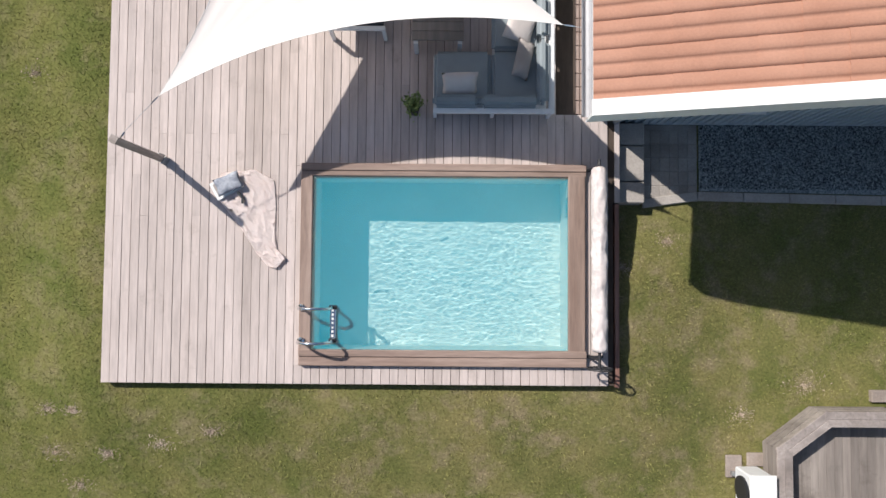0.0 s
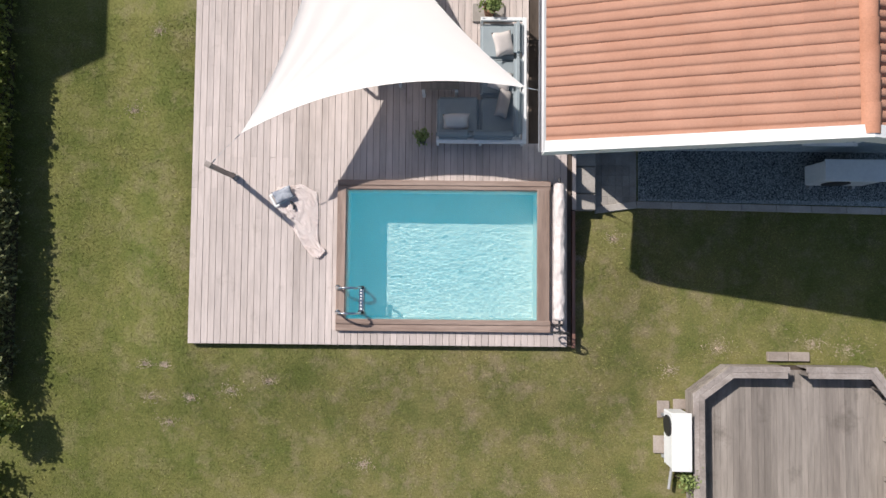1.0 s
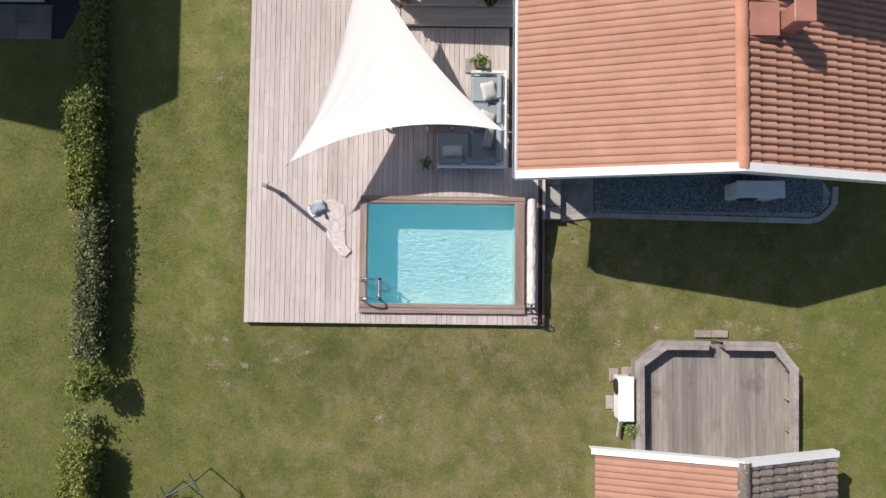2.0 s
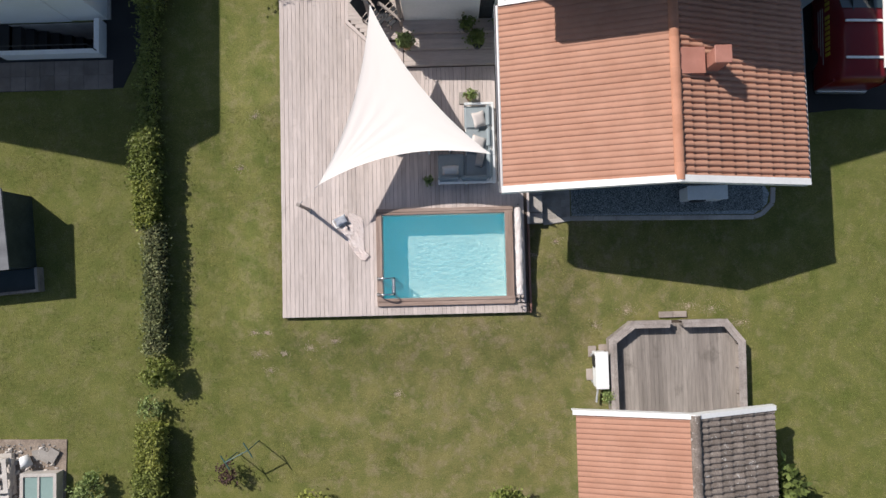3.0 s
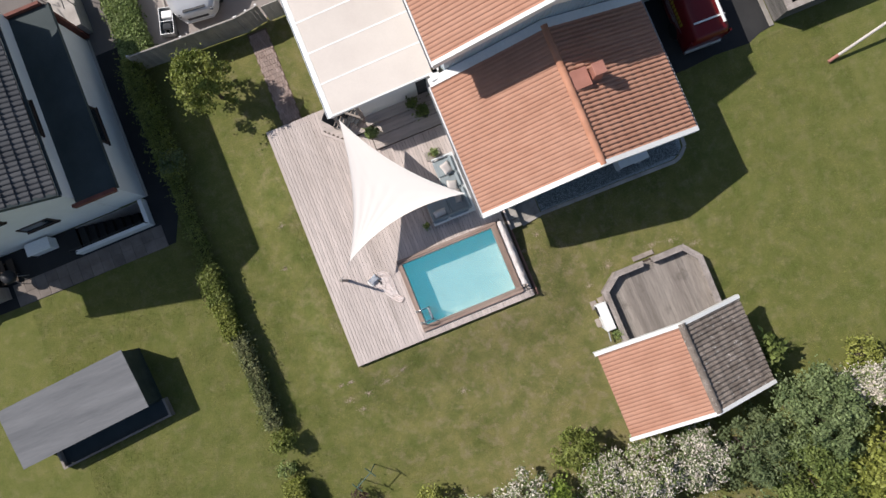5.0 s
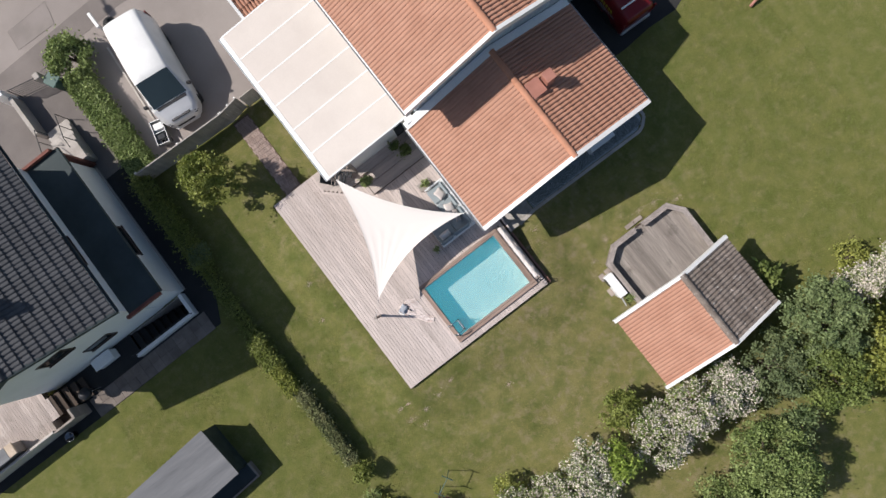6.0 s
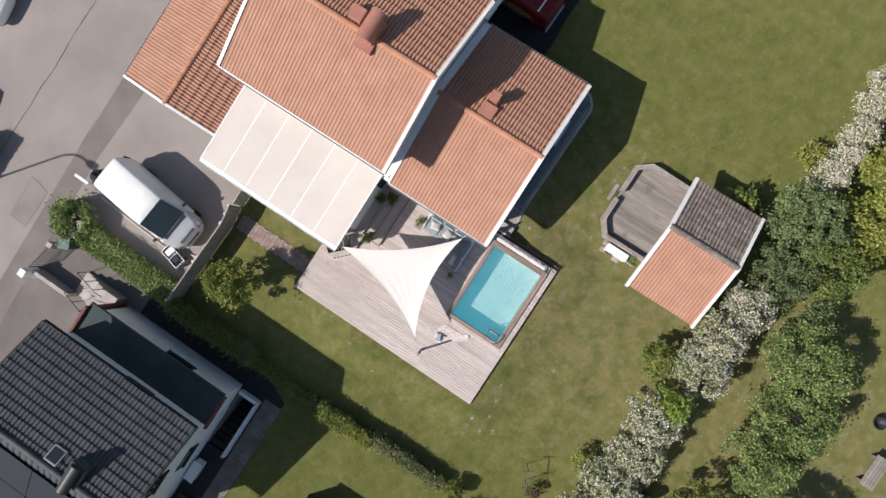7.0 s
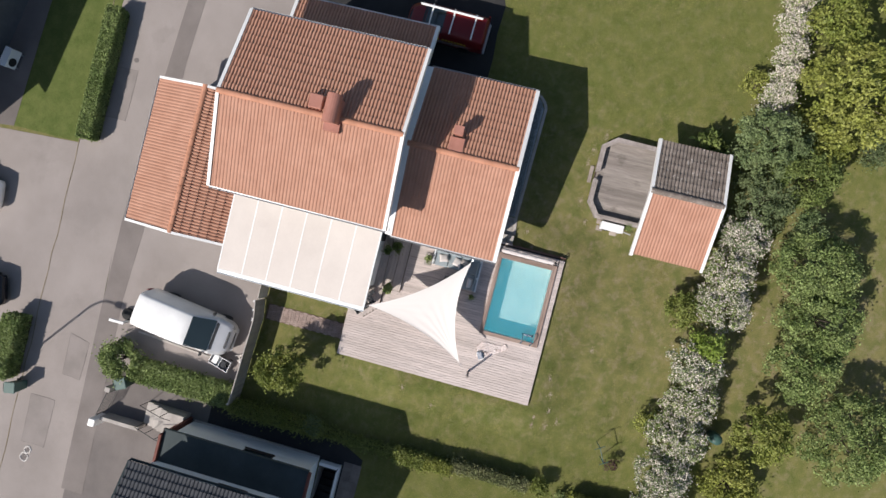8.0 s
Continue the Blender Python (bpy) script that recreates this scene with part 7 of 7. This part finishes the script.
# front steps, low wall and gate of the neighbouring plot
fsteps = thing("entrance_steps", (-10.3, 15.2, 0), "pale stone entrance steps with black railings", "steps", kind="structure")
for i in range(5):
    part("step", boxes((-11.35, -10.2, 14.56, 16.9 - 0.34 * i, 0.16 * i, 0.16 * i + 0.155), bevel=0.01), M["concrete"], fsteps)
for x in (-11.35, -10.2):
    part("railing", tubes(0.018, [(x, 16.85, 0.1), (x, 16.85, 0.95), (x, 15.3, 1.65), (x, 14.8, 1.65)], [(x, 16.1, 0.4), (x, 16.1, 1.3)], [(x, 15.4, 0.7), (x, 15.4, 1.6)], sides=6), M["black_pot"], fsteps, "black iron railing")
part("brick_edge", boxes((-11.9, -10.4, 14.42, 14.54, 0, 2.95)), M["brick_red"], fsteps, "brick-red side wall")
nwall = thing("garden_wall", (-11.4, 17.7, 0), "low pale garden wall with end pillars", "wall", kind="structure")
part("wall_body", boxes((-11.58, -11.40, 16.8, 18.9, 0, 0.75)), M["concrete"], nwall)
part("pillar", boxes((-11.9, -11.52, 18.95, 19.3, 0, 1.05), bevel=0.02), M["white"], nwall, "white gate pillar")
part("pillar", boxes((-9.98, -9.72, 18.55, 18.85, 0, 1.05), bevel=0.02), M["concrete"], nwall, "grey gate pillar")
igate = thing("iron_gate", (-10.6, 18.9, 0), "black iron driveway gate with upright bars", "gate")
for i in range(12):
    part("upright", tubes(0.012, [(-11.25 + 0.105 * i, 19.0 - 0.025 * i, 0.1), (-11.25 + 0.105 * i, 19.0 - 0.025 * i, 1.0)], sides=5), M["black_pot"], igate)
part("frame", tubes(0.02, [(-11.28, 19.0, 0.1), (-11.28, 19.0, 1.0), (-10.0, 18.7, 1.0), (-10.0, 18.7, 0.1), (-11.28, 19.0, 0.1)], sides=6), M["black_pot"], igate)


def wheelie(x, y, turn):
    t = thing("wheelie_bin", (x, y, 0.016), "dark green wheeled waste bin by the street", "bin", "wheeled bins", turn=turn)
    bm = boxes((-0.25, 0.25, -0.27, 0.27, 0.06, 0.92))
    for v in bm.verts:
        if v.co.z < 0.5:
            v.co.x *= 0.8
            v.co.y *= 0.8
    part("body", bm, M["bin_green"], t, local=True)
    part("lid", pad(-0.29, 0.29, -0.31, 0.31, 0.93, 1.0, 0.03), M["bin_green"], t, local=True)
    for s in (-1, 1):
        w = part("wheel", lathe(bmesh.new(), (0, 0, 0), [(0.04, -0.03), (0.1, -0.03), (0.1, 0.03), (0.04, 0.03)], 12), M["rubber"], t, local=True)
        w.matrix_basis = pose(s * 0.24, 0.24, 0.1, 0, 90, 0)
    part("handle", tubes(0.015, [(-0.2, 0.30, 0.9), (-0.2, 0.36, 0.95), (0.2, 0.36, 0.95), (0.2, 0.30, 0.9)], sides=6), M["bin_green"], t, local=True)
    return t


b = wheelie(-9.4, 18.15, 25)
copy_thing(b, pose(-11.2, 23.9, 0.016, 0, 0, 10))

# neighbouring shed and smaller outbuilding
ns = thing("neighbour_shed", (-14.8, 0.8, 0), "dark green shed with a grey sheet roof", "shed")
for r in ((-17.6, -12.72, -0.24, -0.1, 0, 1.27), (-17.6, -12.72, 1.83, 1.97, 0, 1.35), (-12.86, -12.72, -0.1, 1.83, 0, 1.28), (-17.6, -17.46, -0.1, 1.83, 0, 1.28)):
    part("wall", boxes(r), M["green_wood"], ns, "dark green board wall")
m = Matrix.Translation((0, -0.33, 1.30)) @ Matrix.Rotation(radians(2.2), 4, "X")
for i in range(4):
    part("roof_sheet", boxes((-17.8, -12.6, 0.585 * i, 0.60 + 0.585 * i if i < 3 else 2.34, -0.02, 0.02 + 0.005 * i), m=m), M["shed_roof"], ns)
part("planter", boxes((-17.2, -12.52, -1.0, -0.92, 0, 0.30), (-12.60, -12.52, -0.92, -0.26, 0, 0.30), (-17.2, -17.1, -0.92, -0.26, 0, 0.30)), M["grey_wood"], ns, "grey timber edging")
part("floor", boxes((-17.1, -12.60, -0.92, -0.26, 0, 0.10)), M["felt"], ns, "dark floor")
ns.matrix_basis = Matrix.Translation((-12.74, 0.78, 0)) @ Matrix.Rotation(radians(4.5), 4, "Z") @ Matrix.Translation((-2.20, -0.03, 0))
small = thing("outbuilding", (-17, -4.4, 0), "small outbuilding with dark tiled roof", "shed")
part("wall", boxes((-18.4, -16.5, -5.4, -3.5, 0, 1.6)), M["green_wood"], small)
roof_slope(small, (-17.4, -5.6, 2.0), (-17.4, -3.25, 2.0), (-16.2, -5.6, 1.55), M["tile_grey"], label="grey tiles")
roof_slope(small, (-17.4, -5.6, 2.0), (-17.4, -3.25, 2.0), (-18.6, -5.6, 1.55), M["tile_grey"], label="grey tiles")

# plain house beyond the street, whose shade falls on the lawn there
beyond = thing("street_house", (0.05, 29.96, 0), "plain dark grey house beyond the street lawn", "house", turn=-11)
part("wall", boxes((0.4, 12.0, 0.5, 0.7, 0, 4.9), (0.4, 12.0, 6.8, 7.0, 0, 4.9), (0.4, 0.6, 0.7, 6.8, 0, 4.9), (11.8, 12.0, 0.7, 6.8, 0, 4.9)), M["dark_siding"], beyond, local=True)
for side in (0, 1):
    bm = bmesh.new()
    ya, yb = (0.0, 3.75) if side == 0 else (7.5, 3.75)
    c = [bm.verts.new(p) for p in ((0, ya, 5.0), (12.4, ya, 5.0), (12.4, yb, 6.7), (0, yb, 6.7), (0, ya, 4.85), (12.4, ya, 4.85), (12.4, yb, 6.55), (0, yb, 6.55))]
    for f in ((0, 1, 2, 3), (7, 6, 5, 4), (0, 4, 5, 1), (1, 5, 6, 2), (2, 6, 7, 3), (3, 7, 4, 0)):
        bm.faces.new([c[q] for q in f])
    bmesh.ops.recalc_face_normals(bm, faces=bm.faces)
    part("roof", bm, M["tile"], beyond, "red roof slope", local=True)

wall_pump = thing("air_heat_pump", (5.4, 28.6, 0.014), "white air heat pump in the shade of the street house", "heat pump", turn=-11)
part("body", boxes((-0.50, 0.50, -0.19, 0.19, 0.12, 0.78), bevel=0.02), M["white_metal"], wall_pump, local=True)
part("top_cover", boxes((-0.52, 0.52, -0.21, 0.21, 0.782, 0.81), bevel=0.008), M["white_metal"], wall_pump, local=True)
part("fan_grille", lathe(bmesh.new(), (0, 0, 0), [(0.23, 0), (0.23, 0.02), (0.19, 0.03), (0.05, 0.03)], 20), M["black_pot"], wall_pump, "black round fan grille", local=True).matrix_basis = pose(-0.16, -0.192, 0.46, 90)
for x in (-0.40, 0.34):
    part("foot", boxes((x, x + 0.06, -0.22, 0.22, 0.0, 0.12)), M["galvanised"], wall_pump, local=True)

# ---------------------------------------------------------------- junk pile on the neighbouring lawn
bed = tagged(part("soil_bed", sheet([(-14.6, -7.9), (-11.85, -7.9), (-11.80, -5.55), (-14.55, -5.50)], 0.03), M["dirt"]), "bare soil patch under the junk pile", "soil", kind="structure")


def pallet(x, y, z, turn):
    t = thing("wooden_pallet", (x, y, z), "weathered pale wooden pallet on the soil patch", "pallet", "stacked pallets", turn=turn)
    for i in range(5):
        part("slat", boxes((-0.5, 0.5, -0.6 + 0.275 * i, -0.46 + 0.275 * i, 0.12, 0.142)), M["pale_wood"], t, local=True)
    for x0 in (-0.5, -0.05, 0.4):
        part("bearer", boxes((x0, x0 + 0.1, -0.6, 0.6, 0.0, 0.119)), M["pale_wood"], t, local=True)
    return t


p = pallet(-13.85, -6.55, 0.03, 4)
copy_thing(p, pose(-13.82, -6.6, 0.175, 0, 0, -3))
copy_thing(p, pose(-13.9, -6.52, 0.32, 0, 0, 95))
bucket = tagged(part("bucket", lathe(bmesh.new(), (0, 0, 0), [(0.13, 0), (0.16, 0.3), (0.145, 0.3), (0.12, 0.02)], 16), M["white"], smooth=True), "white plastic bucket lying on its side", "bucket")
bucket.matrix_basis = pose(-13.0, -6.0, 0.18, 75, 0, 30)
for i, (x, y, a) in enumerate(((-12.62, -5.98, 10), (-12.45, -6.02, -25), (-12.2, -6.0, 60))):
    sp = tagged(part("paving_slab", boxes((-0.2, 0.2, -0.16, 0.16, 0, 0.05), bevel=0.008), M["paver"]), "loose grey paving slab on the soil patch", "paving slab", "loose slabs")
    sp.matrix_basis = pose(x, y, 0.03 + 0.02 * i, 0, 0, a)
barrow = thing("cold_frame", (-12.4, -7.0, 0.03), "old timber cold frame with green glass", "cold frame")
part("frame", boxes((-13.0, -11.9, -7.6, -7.5, 0.03, 0.35), (-13.0, -11.9, -6.55, -6.45, 0.03, 0.35), (-13.0, -12.9, -7.5, -6.55, 0.03, 0.35), (-12.0, -11.9, -7.5, -6.55, 0.03, 0.35)), M["pale_wood"], barrow)
part("glass", boxes((-12.88, -12.02, -7.48, -6.57, 0.30, 0.31)), M["sheet_glass"], barrow, "greenish glass sheet")
part("cross_bar", boxes((-12.48, -12.42, -7.5, -6.55, 0.311, 0.34)), M["pale_wood"], barrow)
beams = thing("timber_offcuts", (-13.3, -7.5, 0.03), "pile of pale timber offcuts", "timber")
for i in range(6):
    part("beam", boxes((-0.5, 0.5, -0.05, 0.05, 0, 0.06), m=pose(-13.6 + 0.1 * i, -7.55 + 0.06 * i, 0.03 + 0.06 * (i // 3), 0, 0, 15 * i - 30)), M["pale_wood"], beams)

# clothes-line frame with a climbing shrub on the lawn
frame_thing = thing("clothes_frame", (-6.3, -5.9, 0), "old green pipe clothes-line frame on the lawn", "clothes line")
part("post", tubes(0.016, [(-6.62, -6.05, 0), (-6.62, -6.05, 1.0)]), M["bin_green"], frame_thing)
part("post", tubes(0.016, [(-5.95, -5.72, 0), (-5.95, -5.72, 1.0)]), M["bin_green"], frame_thing)
part("cross_arm", tubes(0.02, [(-6.74, -5.85, 1.0), (-6.48, -6.25, 1.0)], [(-6.08, -5.5, 1.0), (-5.82, -5.92, 1.0)]), M["bin_green"], frame_thing)
part("top_bar", tubes(0.018, [(-6.62, -6.05, 1.0), (-5.95, -5.72, 1.0)]), M["bin_green"], frame_thing)
sh = thing("shrub", (-6.85, -6.5, 0), "small purple-leaved shrub under the clothes frame", "shrub")
part("stem", tubes(0.015, [(-6.85, -6.5, 0), (-6.8, -6.45, 0.5)], sides=5), M["bark"], sh)
c, r = clumps(71, 9, -6.8, -6.45, 0.2, 0.7, 0.38, 0.16)
leaves("foliage", c, r, 420, 0.04, M["leaf_red"], sh, 71)

chips("rubble", 420, lambda r, n: np.stack([r.uniform(-14.45, -11.95, n), r.uniform(-7.8, -5.65, n), np.full(n, 0.045)], 1), 0.035, M["concrete"], 31, "pale rubble and stone chips round the junk pile", "rubble")
chips("wood_scraps", 90, lambda r, n: np.stack([r.uniform(-14.3, -12.1, n), r.uniform(-7.6, -5.8, n), np.full(n, 0.06)], 1), 0.075, M["pale_wood"], 32, "broken pale wood scraps round the junk pile", "wood scraps")

# things across the east lawn
tub = thing("plunge_tub", (15.9, 5.0, 0), "dark grey covered tub inside a weathered timber surround", "hot tub")
part("tub_cover", lathe(bmesh.new(), (16.15, 5.3, 0.1), [(0.80, 0), (0.80, 0.62), (0.76, 0.70), (0.66, 0.73), (0.5, 0.75), (0.1, 0.76)], 32), M["tub"], tub, "dark grey shiny tub cover", smooth=True)
part("cover_rim", lathe(bmesh.new(), (16.15, 5.3, 0.68), [(0.81, 0), (0.84, 0.03), (0.81, 0.06)], 32), M["black_pot"], tub, "black cover rim", smooth=True)
part("cap_board", boxes((14.98, 15.26, 4.26, 8.2, 1.06, 1.10), bevel=0.006), M["post_wood"], tub, "weathered timber cap board")
part("cap_board", boxes((15.264, 18.5, 4.26, 4.50, 1.06, 1.10), bevel=0.006), M["post_wood"], tub, "weathered timber cap board")
part("back_panel", boxes((15.06, 15.20, 4.34, 8.2, 0, 1.058)), M["joist"], tub, "dark panel behind the slats")
part("back_panel", boxes((15.20, 18.5, 4.34, 4.44, 0, 1.058)), M["joist"], tub, "dark panel behind the slats")
for i in range(7):
    part("slat", boxes((15.02, 15.058, 4.30, 8.2, 0.02 + 0.148 * i, 0.150 + 0.148 * i), bevel=0.004), M["dark_slat"], tub)
    part("slat", boxes((15.06, 18.5, 4.30, 4.338, 0.02 + 0.148 * i, 0.150 + 0.148 * i), bevel=0.004), M["dark_slat"], tub)
part("deck_floor", boxes((15.20, 18.5, 4.44, 8.2, 0, 0.10)), M["post_wood"], tub)
kerb = tagged(part("concrete_edging", boxes((14.80, 14.985, 4.2, 8.2, -0.05, 0.05), bevel=0.01), M["paver"]), "pale concrete edging beside the tub surround", "edging", kind="structure")
spade = thing("garden_pole", (16.3, 2.05, 0), "pale pole with a rusty end propped low over the lawn", "pole")
part("handle", tubes(0.055, [(16.62, 2.11, 0.20), (18.4, 2.5, 0.75)]), M["pale_wood"], spade)
part("head", tubes(0.065, [(16.27, 2.03, 0.065), (16.62, 2.11, 0.20)]), M["chimney"], spade, "rusty brown end")
barrel = tagged(part("water_barrel", lathe(bmesh.new(), (-4.15, -10.85, 0), [(0.22, 0), (0.28, 0.3), (0.28, 0.6), (0.24, 0.85), (0.05, 0.87)], 18), M["bin_green"], smooth=True), "green plastic water barrel behind the hawthorns", "barrel")
barrel = tagged(part("watering_can", lathe(bmesh.new(), (-4.60, -10.5, 0), [(0.12, 0), (0.13, 0.28), (0.06, 0.32)], 14), M["blue_plastic"], smooth=True), "blue plastic watering can beside the barrel", "watering can")
tagged(part("fire_bowl", lathe(bmesh.new(), (4.3, -17.3, 0), [(0.12, 0), (0.25, 0.2), (0.3, 0.32), (0.26, 0.32), (0.15, 0.12)], 16), M["black_pot"], smooth=True), "black fire bowl on the orchard grass", "fire bowl")
bench2 = thing("garden_bench", (2.3, -18.2, 0), "weathered grey wooden bench in the orchard", "bench")
for i in range(5):
    part("slat", boxes((1.6, 3.1, -18.5 + 0.13 * i, -18.39 + 0.13 * i, 0.42, 0.45)), M["grey_wood"], bench2)
for x in (1.7, 2.9):
    part("leg", boxes((x, x + 0.08, -18.5, -17.9, 0, 0.419)), M["grey_wood"], bench2)


# ---------------------------------------------------------------- grass blades on the lawns
rng = np.random.RandomState(77)


def blades(name, n, x0, x1, y0, y1, size, seed, label, spots=None):
    rng = np.random.RandomState(seed)
    x, y = rng.uniform(x0, x1, n), rng.uniform(y0, y1, n)
    if spots:
        k = rng.randint(len(spots), size=n)
        s = np.array(spots)[k]
        a, d = rng.uniform(0, 6.283, n), np.abs(rng.normal(0, 0.7, n)) * s[:, 2] * (1 + 0.4 * np.sin(3 * rng.randint(2, size=n) + 2.0 * k))
        x, y = s[:, 0] + d * np.cos(a), s[:, 1] + 0.6 * d * np.sin(a)
    keep = ~((x > -5.0) & (x < 2.3) & (y > -1.95) & (y < 7.7))
    keep &= ~((x > 2.3) & (x < 9.9) & (y > 0.72)) & ~((x > 9.9) & (y > 3.9))
    keep &= ~((x > 4.56) & (x < 8.4) & (y > -4.8) & (y < -2.36)) & ~((x > 3.5) & (x < 8.4) & (y > -7.6) & (y < -4.7))
    keep &= ~((x > -4.45) & (x < 1.4) & (y > 7.7)) & ~((x < -8.95) & (y > 5.2)) & (y < 12.0)
    keep &= ~((x < -12.7) & (y > -1.0) & (y < 1.9)) & ~((x > -14.6) & (x < -11.8) & (y > -7.9) & (y < -5.5))
    dry = np.array([noise.noise((0.9 * a, 0.9 * b, 4.0)) for a, b in zip(x, y)])
    if not spots:
        keep &= rng.uniform(-0.55, 0.9, n) > dry
    x, y = x[keep], y[keep]
    n = len(x)
    z = np.array([ground_height(a, b) for a, b in zip(x, y)])
    ang, s = rng.uniform(0, 6.283, n), size * rng.uniform(0.5, 1.5, n)
    tip = rng.normal(0, 0.6, (n, 2)) * s[:, None]
    w = 0.16 * s
    base = np.stack([x, y, z], 1)
    side = np.stack([w * np.cos(ang), w * np.sin(ang), np.zeros(n)], 1)
    top = base + np.stack([tip[:, 0], tip[:, 1], 0.5 * s], 1)
    v = np.stack([base - side, base + side, top], 1).reshape(-1, 3)
    me = bpy.data.meshes.new(name)
    me.vertices.add(3 * n)
    me.vertices.foreach_set("co", v.ravel())
    me.loops.add(3 * n)
    me.loops.foreach_set("vertex_index", np.arange(3 * n, dtype=np.int32))
    me.polygons.add(n)
    me.polygons.foreach_set("loop_start", np.arange(0, 3 * n, 3, dtype=np.int32))
    me.update(calc_edges=True)
    me.materials.append(M["straw"] if spots else M["blade"])
    tagged(new(name, me), label, "grass", kind="stuff")


blades("lawn_grass", 620000, -8.4, 10.5, -7.0, 4.5, 0.031, 5, "short lawn grass with dry patches")
blades("lawn_grass", 190000, -17.0, 17.0, -9.0, 12.0, 0.038, 6, "short lawn grass of the wider gardens")
blades("lawn_grass", 200000, -16.5, -8.4, -8.0, 5.2, 0.033, 7, "short green lawn grass beyond the hedge")
blades("lawn_grass", 170000, 10.5, 17.0, -8.0, 4.0, 0.033, 9, "short green lawn grass beside the driveway")
SPOTS = [(-5.9, -3.1, 0.22), (-4.3, -2.95, 0.24), (-5.6, -2.45, 0.12), (-6.0, -2.45, 0.12), (-3.55, -2.75, 0.12), (-5.55, -3.6, 0.2), (-5.1, -3.1, 0.14), (-1.7, -4.4, 0.14), (2.5, -0.3, 0.16), (3.2, 0.1, 0.16), (7.9, -2.05, 0.35), (5.3, -2.05, 0.3), (7.2, -1.95, 0.3), (4.35, -2.5, 0.2), (8.75, -2.5, 0.25), (-6.4, 2.6, 0.2), (-5.9, 4.2, 0.2)]
blades("dry_grass", 7500, -8, 8, -6, 6, 0.028, 8, "pale dry straw spots in the lawn", SPOTS)
